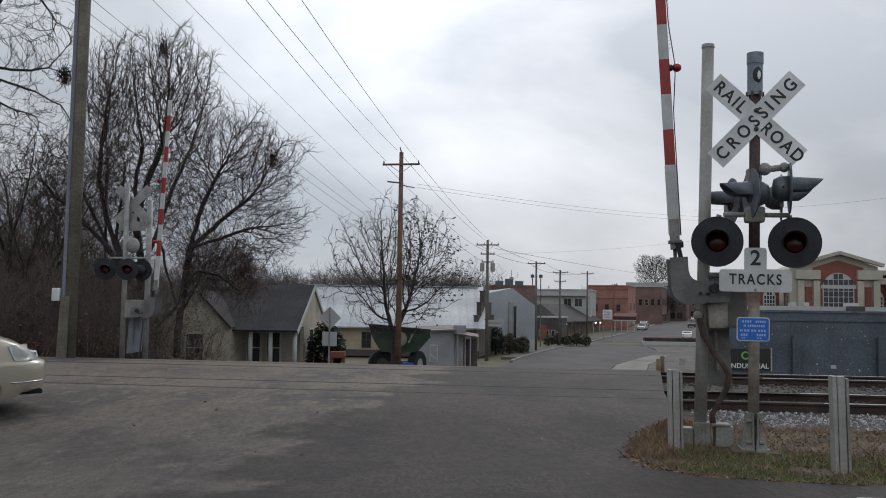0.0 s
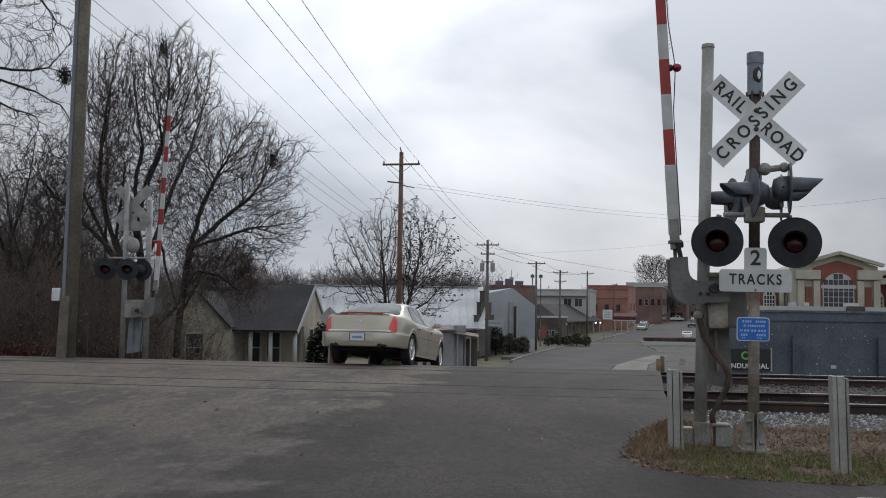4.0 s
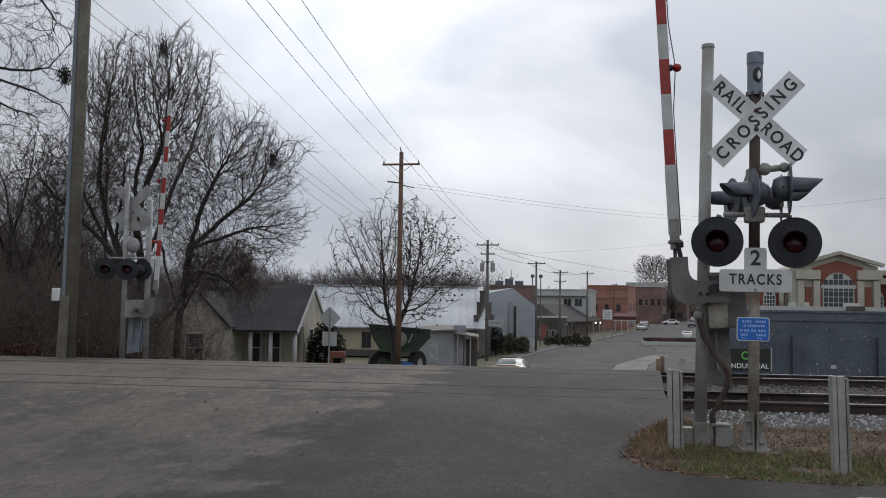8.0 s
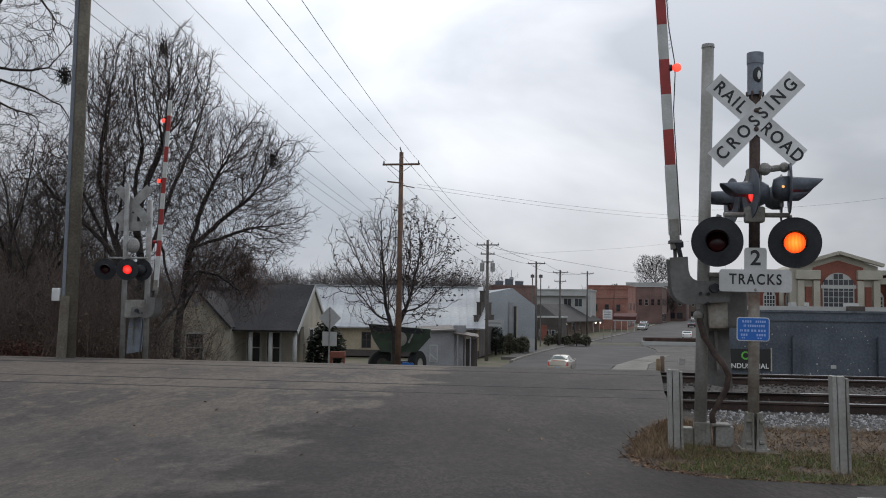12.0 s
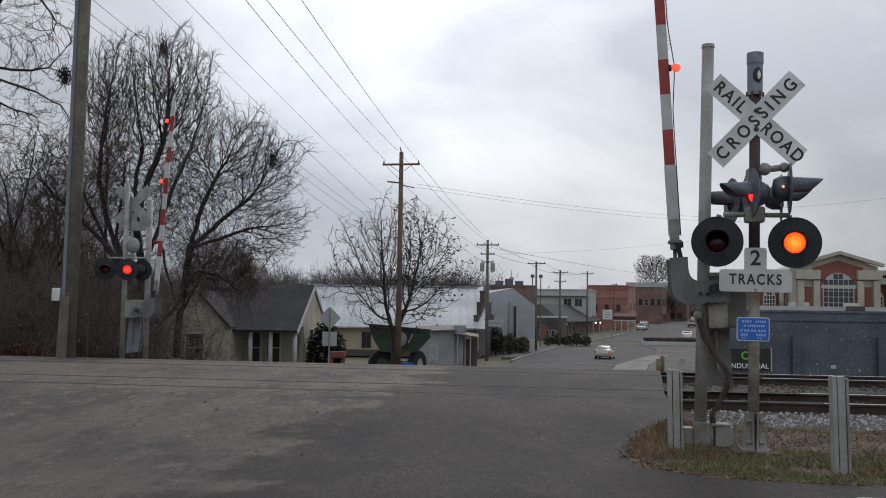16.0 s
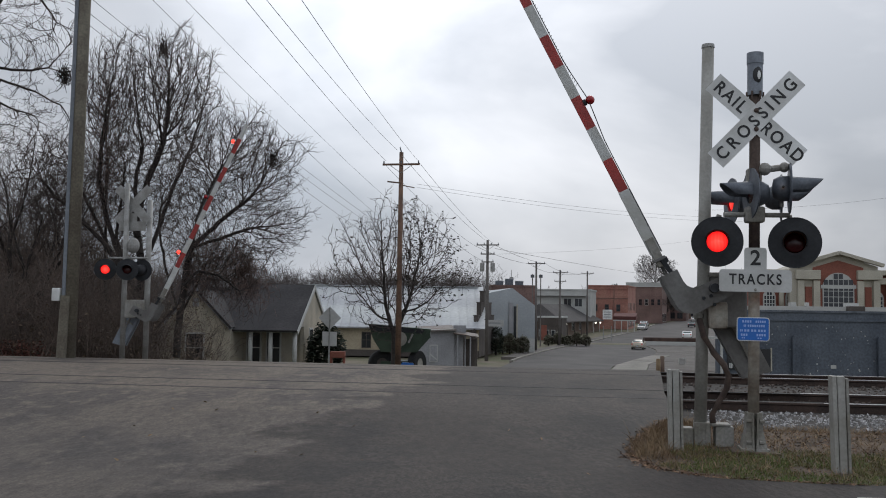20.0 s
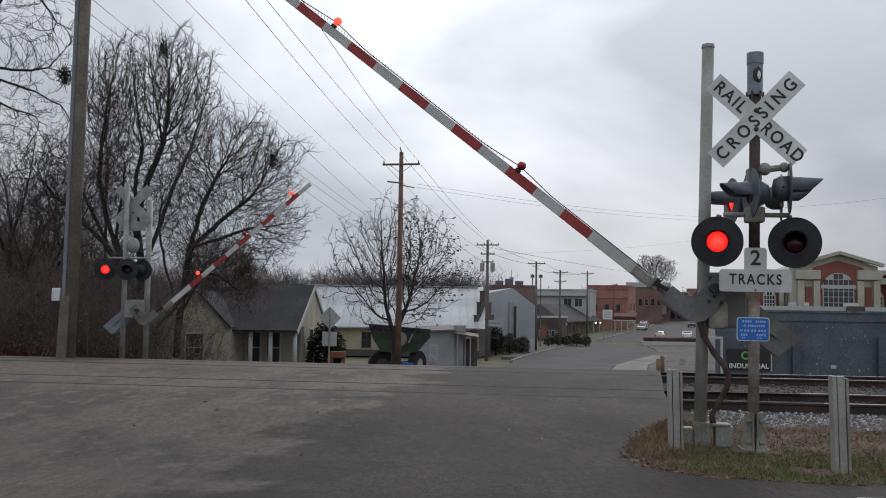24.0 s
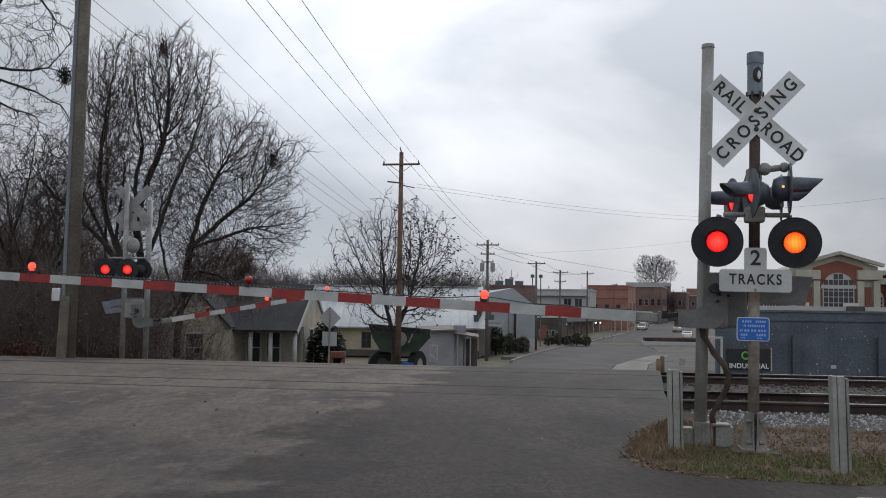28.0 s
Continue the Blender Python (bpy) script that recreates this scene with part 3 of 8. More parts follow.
REARW = [(0.3, 1.0), (0.61, 1.0), (0.61, 1.37), (0.54, 1.345)]
BACKD = [(0.64, 1.0), (1.39, 1.0), (1.25, 1.395), (0.9, 1.39), (0.64, 1.375)]
FROND = [(1.5, 1.0), (2.32, 1.0), (2.26, 1.07), (2.05, 1.235), (1.85, 1.335), (1.65, 1.385), (1.35, 1.395)]
PILLAR = [(1.4, 1.0), (1.49, 1.0), (1.34, 1.395), (1.26, 1.395)]
for s in (-1, 1):
    side_pane("quarter_window", REARW, s)
    side_pane("rear_door_window", BACKD, s)
    side_pane("front_door_window", FROND, s)
    o = side_pane("door_pillar", PILLAR, s)
    o.data.materials[0] = BLACK
    o["label"] = "black door pillar"
    b = BM()
    for x0 in np.arange(0.1, 2.4, 0.2):
        box(b, (x0 + 0.1, s * (car_side(x0 + 0.1, 0.985) + 0.008), 0.985), (0.205, 0.02, 0.018))
    part("belt_trim", b, CHROME, sedan, "bright chrome strip")
    b = BM()
    for x0, x1 in ((0.44, 1.36), (1.4, 2.44)):
        box(b, ((x0 + x1) / 2, s * 0.939, 0.645), (x1 - x0, 0.022, 0.024), bevel=0.006)
    part("side_moulding", b, CARPAINT, sedan, "body-coloured side moulding")
    part("moulding_bright", box(BM(), (1.45, s * 0.947, 0.653), (2.0, 0.012, 0.007)), CHROME, sedan, "thin bright strip")
    for hx in (0.5, 1.66):
        hd = part("door_handle", box(BM(), (hx, s * (flank_y(hx, 0.85) + 0.012), 0.85), (0.2, 0.03, 0.034), bevel=0.012), CHROME, sedan, "chrome door handle")
        # a dark plate draws the shade in the hollow under the handle
        part("handle_shade", box(BM(), (hx, s * (flank_y(hx, 0.825) - 0.002), 0.825), (0.15, 0.012, 0.04), bevel=0.004), GAPDARK, hd)
    seam([(2.46, 0.98), (2.5, 0.8), (2.47, 0.5), (2.4, 0.26)], s)
    seam([(1.4, 0.98), (1.4, 0.5), (1.36, 0.25)], s)
    seam([(0.16, 0.99), (0.22, 0.9), (0.42, 0.72), (0.46, 0.55), (0.44, 0.28)], s)
    seam([(-0.95, 0.655), (-0.6, 0.66), (-0.42, 0.66)], s)
    part("sill", box(BM(), (1.46, s * 0.885, 0.235), (2.06, 0.03, 0.05), bevel=0.012), CARPAINT, sedan)
    for wx_ in (0.0, 2.936):
        lip = [(wx_ + 0.402 * math.cos(a_), 0.33 + 0.402 * math.sin(a_)) for a_ in np.linspace(radians(2), radians(178), 19)]
        part("arch_lip", hose(BM(), [(x_, s * (edge(x_, HALF) * 0.985 - 0.006), z_) for x_, z_ in lip], 0.014, 6), CARPAINT, sedan, smooth=True)
        bm_ = BM()
        inner, outer = [[bm_.verts.new((wx_ + 0.398 * math.cos(a_), s * y_, 0.33 + 0.398 * math.sin(a_))) for a_ in np.linspace(0, math.pi, 17)] for y_ in (0.56, 0.895)]
        for k in range(16):
            bm_.faces.new((inner[k], inner[k + 1], outer[k + 1], outer[k]))
        bm_.faces.new(inner)
        part("wheel_well", bm_, SHADOW, sedan, "dark wheel well")
    b = BM()
    box(b, (2.18, s * 0.96, 1.06), (0.1, 0.17, 0.12), bevel=0.035)
    box(b, (2.2, s * 0.87, 1.01), (0.06, 0.1, 0.05))
    part("wing_mirror", b, CARPAINT, sedan)
    tail_patch("tail_lamp", [(0.66, s * 0.645, s * 0.805), (0.7, s * 0.65, s * 0.808), (0.8, s * 0.668, s * 0.806), (0.9, s * 0.69, s * 0.796), (0.97, s * 0.708, s * 0.78), (1.005, s * 0.722, s * 0.762)], TAILRED, "tall red tail lamp")
    bm_ = BM()
    lampgrid = []
    for z in (0.66, 0.72, 0.79, 0.855):
        row = []
        for k in range(8):
            x_ = 3.52 + 0.36 * k / 7 - 0.07 * (z - 0.66) / 0.2 * (k < 2)
            rws = skin_rows(x_)
            zs_ = [r[0] for r in rws]
            f_ = float(np.interp(z, zs_, [r[3] for r in rws]))
            d_ = float(np.interp(z, zs_, [r[2] for r in rws]))
            row.append(bm_.verts.new((skin_x(x_, 0, d_) + 0.006, s * (edge(x_, HALF) * f_ + 0.008), z)))
        lampgrid.append(row)
    for p, q in zip(lampgrid, lampgrid[1:]):
        for k in range(7):
            bm_.faces.new((p[k], p[k + 1], q[k + 1], q[k]))
    bmesh.ops.solidify(bm_, geom=list(bm_.faces), thickness=0.02)
    bmesh.ops.recalc_face_normals(bm_, faces=bm_.faces)
    part("headlamp", bm_, CLEARLAMP, sedan, "clear wrap-round headlamp", smooth=True)
    part("bumper_strip", hose(BM(), [(skin_x(x_, 0, 0.005) + 0.004, s * (edge(x_, HALF) * 0.988 + 0.002), 0.4) for x_ in np.linspace(3.45, 3.93, 9)], 0.007, 5), CHROME, sedan, "thin bright bumper strip", smooth=True)
    # no hollow here: a dark oval paints the shade of the exhaust cutout
    part("cutout_shade", ball(BM(), (tail_x(0.5, 0.36) + 0.032, s * 0.5, 0.355), 0.1, 12, (0.45, 1.45, 0.42)), SHADOW, sedan, "dark oval drawing the shade of the bumper's exhaust cutout")
    part("exhaust_tip", tube(BM(), (-1.22, s * 0.48, 0.36), (-1.0, s * 0.48, 0.36), 0.05, 0.05, 10), SHADOW, sedan)


def roof_z(x, y):
    """Height of the cabin's skin."""
    top, y = edge(x, ROOF), abs(y)
    w = car_side(x, top)
    return float(np.interp(y, [0, 0.3, w - 0.1, car_side(x, top - 0.06)], [top + 0.004, top, top - 0.012, top - 0.05]))


def roof_pane(name, xs_, halves, label):
    """A curved pane lying on the cabin's skin."""
    bm = BM()
    grid = [[bm.verts.new((x, h * j / 4, roof_z(x, h * j / 4) + 0.014)) for j in range(-4, 5)] for x, h in zip(xs_, halves)]
    for p, q in zip(grid, grid[1:]):
        for j in range(8):
            bm.faces.new((p[j], p[j + 1], q[j + 1], q[j]))
    for v in bmesh.ops.extrude_face_region(bm, geom=list(bm.faces))["geom"]:
        if isinstance(v, bmesh.types.BMVert):
            v.co.z -= 0.016
    bmesh.ops.recalc_face_normals(bm, faces=bm.faces)
    return part(name, bm, CARGLASS, sedan, label, smooth=True)


roof_pane("rear_window", (-0.29, -0.18, -0.05, 0.08, 0.2, 0.31), (0.62, 0.64, 0.63, 0.6, 0.56, 0.5), "sloping tinted rear window").data.set_sharp_from_angle(angle=radians(40))
roof_pane("windscreen", (1.84, 2.0, 2.2, 2.4, 2.55, 2.68), (0.5, 0.54, 0.57, 0.6, 0.62, 0.62), "tinted windscreen").data.set_sharp_from_angle(angle=radians(40))


b = BM()
for j in range(13):
    y = -0.64 + 1.28 * j / 12
    box(b, (tail_x(y, 0.672) - 0.008, y, 0.672), (0.022, 0.112, 0.03), pose(0, 0, 0, 0, 0, -y * 9))
part("boot_trim", b, CHROME, sedan, "chrome strip")
for z_ in (0.652, 1.02):
    part("boot_gap", hose(BM(), [(tail_x(y, z_) + 0.001, y, z_) for y in np.linspace(-0.63, 0.63, 15)], 0.004, 5), GAPDARK, sedan)
part("boot_lip", hose(BM(), [(-1.06 + 0.1 * (y / 0.6) ** 2, y, 1.064 - 0.02 * (y / 0.6) ** 2) for y in np.linspace(-0.6, 0.6, 13)], 0.016, 8), CARPAINT, sedan, smooth=True)
part("high_brake_lamp", hose(BM(), [(-1.078 + 0.085 * (y / 0.6) ** 2, y, 1.07 - 0.018 * (y / 0.6) ** 2) for y in np.linspace(-0.48, 0.48, 13)], 0.014, 6), TAILRED, sedan, "thin red brake lamp strip", smooth=True)
wreath = part("boot_badge", lathe(BM(), [(0.034, -0.006), (0.05, -0.006), (0.05, 0.006), (0.034, 0.006)], 16, pose(tail_x(0, 0.86) - 0.006, 0, 0.86, 0, 0, -90)), CHROME, sedan, "round chrome badge")
part("badge_shield", ball(BM(), (tail_x(0, 0.86) - 0.004, 0, 0.86), 0.028, 10, (0.3, 1, 1.1)), ALLOY, wreath)
recess = part("plate_recess", box(BM(), (-1.249, 0, 0.525), (0.02, 0.66, 0.19), bevel=0.008), CARPAINT, sedan)
# shadow round the number plate, drawn as a dark sheet
part("plate_shadow", box(BM(), (-1.2595, 0, 0.53), (0.003, 0.36, 0.175)), GAPDARK, recess)
plate = part("number_plate", box(BM(), (-1.265, 0, 0.525), (0.008, 0.31, 0.155), bevel=0.003), PLATE, sedan, "pale blue number plate")
part("plate_marks", box(BM(), (-1.2705, 0, 0.52), (0.004, 0.22, 0.05)), PLATEMARK, plate)
for s in (-1, 1):
    part("bumper_lamp", box(BM(), (-1.258, s * 0.25, 0.535), (0.012, 0.11, 0.13), bevel=0.005), CARPAINT, sedan)
part("aerial_fin", box(BM(), (0.55, 0, 1.45), (0.14, 0.03, 0.05), bevel=0.012), BLACK, sedan)
part("underbody", box(BM(), (1.4, 0, 0.42), (4.5, 1.3, 0.3)), SHADOW, sedan)
part("lower_lip", box(BM(), (3.72, 0, 0.255), (0.3, 1.15, 0.06), bevel=0.02), SHADOW, sedan, "dark lower front lip")
part("grille", box(BM(), (3.83, 0, 0.66), (0.06, 0.7, 0.2), pose(0, 0, 0, 0, -16, 0), bevel=0.02), CHROME, sedan, "chrome grille")

WHEELS = []
tyre_b = lathe(BM(), [(0.235, -0.1), (0.3, -0.112), (0.335, -0.1), (0.345, -0.07), (0.345, 0.07), (0.335, 0.1), (0.3, 0.112), (0.235, 0.1)], 28)
tyre_me = bpy.data.meshes.new("tyre")
tyre_b.to_mesh(tyre_me)
tyre_b.free()
tyre_me.materials.append(TYRE)
rim_b = lathe(BM(), [(0.238, 0.1), (0.238, -0.1), (0.222, -0.105), (0.21, -0.085), (0.205, -0.02)], 28)
for k in range(7):
    a = 2 * math.pi * k / 7
    box(rim_b, (0.13 * math.cos(a), -0.075, 0.13 * math.sin(a)), (0.19, 0.03, 0.078), Matrix.Rotation(-a, 4, "Y"), bevel=0.01)
lathe(rim_b, [(0.0, -0.1), (0.05, -0.1), (0.065, -0.085), (0.065, -0.05)], 16)
rim_me = bpy.data.meshes.new("rim")
rim_b.to_mesh(rim_me)
rim_b.free()
rim_me.materials.append(ALLOY)
hub_b = lathe(BM(), [(0.0, -0.045), (0.2, -0.045), (0.2, 0.06), (0.0, 0.06)], 20)
hub_me = bpy.data.meshes.new("wheel")
hub_b.to_mesh(hub_me)
hub_b.free()
hub_me.materials.append(SHADOW)
for wx in (0.0, 2.936):
    for s in (-1, 1):
        wheel = new("wheel", hub_me)
        wheel.parent = sedan
        for nm, me in (("tyre", tyre_me), ("rim", rim_me)):
            o = new(nm, me)
            o.parent = wheel
        WHEELS.append((wheel, wx, s))


# ---- crossing signals ----
def two_faced(name, front, back, r, parent, place, bulge=0.03):
    """A lamp glass that turns about its upright axis: its dark side looks along -y, its lit side along +y."""
    bm = lathe(BM(), [(0, -bulge), (r * 0.5, -bulge * 0.8), (r * 0.85, -bulge * 0.35), (r, 0), (r * 0.85, bulge * 0.35), (r * 0.5, bulge * 0.8), (0, bulge)], 24)
    ob = part(name, bm, back, parent, smooth=True)
    ob.data.materials.append(front)
    for f in ob.data.polygons:
        f.material_index = 1 if f.center.y > 0 else 0
    ob.matrix_basis = place
    return ob


FLASHERS = []   # (glass, place in its parent, phase): phase 0 is lit with the first lamp, 1 with the second, 2 steadily


def flasher(parent, place, phase, lit, dark=BLACK, blunt=False):
    disc = part("flasher_lamp", lathe(BM(), [(0.112, 0.012), (0.112, -0.012), (0.13, -0.014), (0.255, -0.004), (0.268, -0.006), (0.27, 0.004), (0.255, 0.014), (0.112, 0.012)], 40), dark, parent, "round black backing disc with a deep hood")
    disc.matrix_basis = place
    part("housing", lathe(BM(), [(0.112, 0.0), (0.135, 0.01), (0.135, 0.1), (0.1, 0.17), (0.0, 0.19)], 24), dark, disc, smooth=True)
    bm = BM()
    rings = []
    drop = 0.05 if blunt else 0.03
    for k in range(15):
        a = radians(-12 + 204 * k / 14) if blunt else radians(-15 + 210 * k / 14)
        f = max(0.0, math.sin(a))
        ln = 0.07 + 0.25 * min(1.0, 1.5 * f)
        if blunt:
            ln = 0.185 + 0.145 * ((math.sin(a) + 0.21) / 1.21) ** 0.75
        c, s = math.cos(a), math.sin(a)
        rings.append([bm.verts.new(p) for p in ((0.122 * c, -0.004, 0.122 * s), (0.13 * c, -0.004, 0.13 * s), (0.122 * c, -ln, 0.118 * s - drop * ln * f), (0.116 * c, -ln, 0.112 * s - drop * ln * f), (0.116 * c, -0.004, 0.116 * s))])
    for p, q in zip(rings, rings[1:]):
        for i, j in ((1, 2), (2, 3), (3, 4)):
            bm.faces.new((p[i], p[j], q[j], q[i]))
    bmesh.ops.recalc_face_normals(bm, faces=bm.faces)
    hood = part("hood", bm, dark, disc, smooth=True)
    spot = pose(0, 0.015, 0)
    glass = two_faced("lens", lit, LENSRED, 0.11, disc, spot)
    FLASHERS.append((glass, spot, phase))
    return disc


def signs_blade(parent, ang, y, words, back=False):
    blade = part("crossbuck_blade", box(BM(), (0, 0, 0), (1.22, 0.004, 0.229)), SIGNWHITE, parent, "white blade of the crossbuck sign")
    blade.matrix_basis = pose(0, y, 3.545, 0, ang, 0)
    if back:
        blade.data.materials[0] = GALV
    for body_, x in words:
        letters(body_, 0.185, SIGNBLACK, blade, pose(x, -0.004, -0.004, 90, 0, 0) @ Matrix.Diagonal((0.9, 1, 1, 1)), space=1.25 if len(body_) == 4 else 1.55)
    return blade


signal = thing("crossing_signal", pose(3.292, 10.1, 0, 0, 0.6, -8), "rusty railway crossing signal with crossbuck and hooded lamps", "signal")
part("mast", tube(BM(), (0, 0, 0.3), (0, 0, 2.1), 0.059, 0.058, 20), MAST, signal, "weathered grey mast", smooth=True)
part("upper_mast", tube(BM(), (0, 0, 2.1), (0, 0, 3.86), 0.058, 0.056, 20), MAST_RUST, signal, "rust-brown upper mast", smooth=True)
part("base_plate", box(BM(), (0, 0, 0.015), (0.5, 0.44, 0.07), bevel=0.02), SOIL, signal, "dirt-covered square concrete footing")
for sx_ in (-1, 1):
    b = BM()
    for k, (w0, w1, z0_, z1_) in enumerate(((0.15, 0.145, 0.04, 0.075), (0.125, 0.09, 0.075, 0.24), (0.088, 0.078, 0.24, 0.44))):
        lo_ = [b.verts.new((sx_ * x_, y_, z0_)) for x_, y_ in ((0.006, -w0), (w0, -w0 * 0.9), (w0, w0 * 0.9), (0.006, w0))]
        hi_ = [b.verts.new((sx_ * x_, y_, z1_)) for x_, y_ in ((0.006, -w1), (w1, -w1 * 0.9), (w1, w1 * 0.9), (0.006, w1))]
        b.faces.new(lo_)
        b.faces.new(hi_)
        for q in range(4):
            b.faces.new((lo_[q], lo_[(q + 1) % 4], hi_[(q + 1) % 4], hi_[q]))
    bmesh.ops.recalc_face_normals(b, faces=b.faces)
    part("mast_base", b, GALV_DIRTY, signal, "half of the split cast mast base")
    part("base_flange", box(BM(), (sx_ * 0.024, -0.11, 0.25), (0.02, 0.06, 0.38), bevel=0.004), GALV_DIRTY, signal)
for bz in (0.14, 0.36):
    for bx in (-0.11, 0.11):
        part("bolt", tube(BM(), (bx * 0.6 - 0.025, -0.12, bz), (bx * 0.6 + 0.025, -0.12, bz), 0.02, 0.017, 6), GALV_DIRTY, signal)
b = BM()
tube(b, (0, 0, 3.82), (0, 0, 4.2), 0.08, 0.082, 24)
tube(b, (0, 0, 4.16), (0, 0, 4.28), 0.088, 0.088, 24)
bell = part("bell", b, BELLGREY, signal, "grey electronic bell cylinder", smooth=False)
b = BM()
ball(b, (0.012, -0.073, 4.03), 0.058, 16, (0.85, 0.3, 1.6))
bm_ = part("bell_mouth", b, SIGNBLACK, bell)
# a white oval stands in for the sky mirrored in the bell mouth
part("mouth_reflection", ball(BM(), (0.024, -0.084, 4.025), 0.03, 12, (0.75, 0.3, 1.7)), SIGNWHITE, bm_, "pale painted sky reflection in the sounder opening")
for k in range(6):
    a = k * math.pi / 3
    part("bell_bracket", box(BM(), (0.085 * math.cos(a), 0.085 * math.sin(a), 3.81), (0.02, 0.02, 0.09)), MAST_RUST, bell)
signs_blade(signal, 42.5, -0.075, [("RAIL", -0.36), ("ROAD", 0.365)])
signs_blade(signal, -46.5, -0.085, [("CROSSING", 0.0)])
for bz in (3.44, 3.64):
    part("sign_bolt", ball(BM(), (0, -0.09, bz), 0.027, 8), MAST_RUST, signal)
b = BM()
slab(b, [(-0.37, -0.09), (-0.362, -0.11), (-0.342, -0.118), (0.342, -0.118), (0.362, -0.11), (0.37, -0.09), (0.37, 0.09), (0.362, 0.11), (0.342, 0.118), (0.115, 0.118), (0.115, 0.318), (0.107, 0.342), (0.085, 0.35), (-0.085, 0.35), (-0.107, 0.342), (-0.115, 0.318), (-0.115, 0.118), (-0.342, 0.118), (-0.362, 0.11), (-0.37, 0.09)], 0.004, pose(0, -0.075, 1.825))
tr = part("tracks_sign", b, TRACKWHITE, signal, "white sign saying 2 tracks")
letters("2", 0.22, SIGNBLACK, tr, pose(0, -0.078, 2.06, 90, 0, 0))
letters("TRACKS", 0.155, SIGNBLACK, tr, pose(0, -0.078, 1.835, 90, 0, 0) @ Matrix.Diagonal((0.8, 1, 1, 1)), space=1.25)
part("sign_bolt", ball(BM(), (0, -0.08, 1.73), 0.016, 8), GALV_DIRTY, signal)
def rounded(w_, h_, r_):
    """A rectangle with round corners, in x and z."""
    return [(sx_ * (w_ / 2 - r_) + r_ * math.cos(a_), sz_ * (h_ / 2 - r_) + r_ * math.sin(a_)) for sx_, sz_, a0 in ((1, 1, 0), (-1, 1, 90), (-1, -1, 180), (1, -1, 270)) for a_ in (radians(a0 + 18 * q) for q in range(6))]


NOTICE = plain("faded_notice_lettering", (0.3, 0.43, 0.72), 0.6)
es = part("emergency_sign", slab(BM(), rounded(0.335, 0.25, 0.03), 0.004, pose(-0.02, -0.072, 1.315)), SIGNWHITE, signal, "small blue emergency notice with white lettering")
part("blue_field", slab(BM(), rounded(0.316, 0.231, 0.024), 0.003, pose(-0.02, -0.0755, 1.315)), SIGNBLUE, es)
for bz, runs in ((1.395, ((-0.115, 0.1), (0.02, 0.11))), (1.35, ((-0.1, 0.03), (-0.06, 0.18))), (1.3, ((-0.135, 0.03), (-0.095, 0.06), (-0.025, 0.06), (0.045, 0.085))), (1.255, ((-0.13, 0.075), (0.03, 0.1))), (1.222, ((-0.12, 0.04), (0.04, 0.05)))):
    for x0_, w_ in runs:
        n_ = max(2, int(w_ / 0.022))
        bm_ = BM()
        for q in range(n_):
            box(bm_, (-0.02 + x0_ + w_ * (q + 0.5) / n_, -0.0785, bz), (w_ / n_ * 0.68, 0.002, 0.024 if bz > 1.24 else 0.012))
        part("notice_line", bm_, NOTICE, es)
b = BM()
tube(b, (-0.32, 0, 2.53), (0.36, 0, 2.53), 0.026, 0.026, 10)
box(b, (0, 0, 2.53), (0.2, 0.18, 0.17), bevel=0.03)
part("lamp_crossarm", b, GALV_DIRTY, signal, "cast crossarm and junction box")
for s, ph, lit in ((-1, 0, LITRED), (1, 1, LITORANGE)):
    flasher(signal, pose(s * 0.41 + (0.018 if s < 0 else -0.008), -0.06, 2.235, 0, 0, -9.5 - 1.5 * s), ph, lit)
    part("lamp_hanger", tube(BM(), (s * 0.36, 0.02, 2.53), (s * 0.41, 0.06, 2.36), 0.028, 0.028, 8), GALV_DIRTY, signal)
# side lamps for the road along the tracks, back to back on an arm pointing away
b = BM()
tube(b, (0, -0.08, 2.95), (0, 0.75, 2.95), 0.028, 0.028, 8)
box(b, (0, 0.05, 2.95), (0.15, 0.15, 0.16), bevel=0.02)
tube(b, (0.28, 0.0, 2.62), (0.28, 0.02, 2.95), 0.022, 0.022, 8)
tube(b, (0.12, 0.0, 3.02), (0.36, 0.0, 3.05), 0.035, 0.035, 8)
ball(b, (0.1, -0.02, 3.02), 0.07, 10)
ball(b, (0.3, -0.02, 3.04), 0.055, 10)
part("side_arm", b, GALV_DIRTY, signal)
for (fx, fy, fz, turn, ph) in ((-0.045, -0.05, 2.755, -81, 1), (-0.14, 0.62, 2.74, -81, 0), (0.355, -0.05, 2.81, 82, 1), (0.405, 0.62, 2.79, 80, 0)):
    flasher(signal, pose(fx, fy, fz, 0, 0, turn), ph, LITRED, GREYPAINT, True)
for fz, fy, ph in ((2.81, -0.055, 1), (2.79, 0.6, 0)):
    spot = pose(0.255 if fy < 0 else 0.31, fy - 0.14, fz)
    g = two_faced("peep_glass", LITAMBER, SIGNBLACK, 0.015, signal, spot, 0.008)
    FLASHERS.append((g, spot, ph))

# ---- crossing gate ----
PERP = -0.355


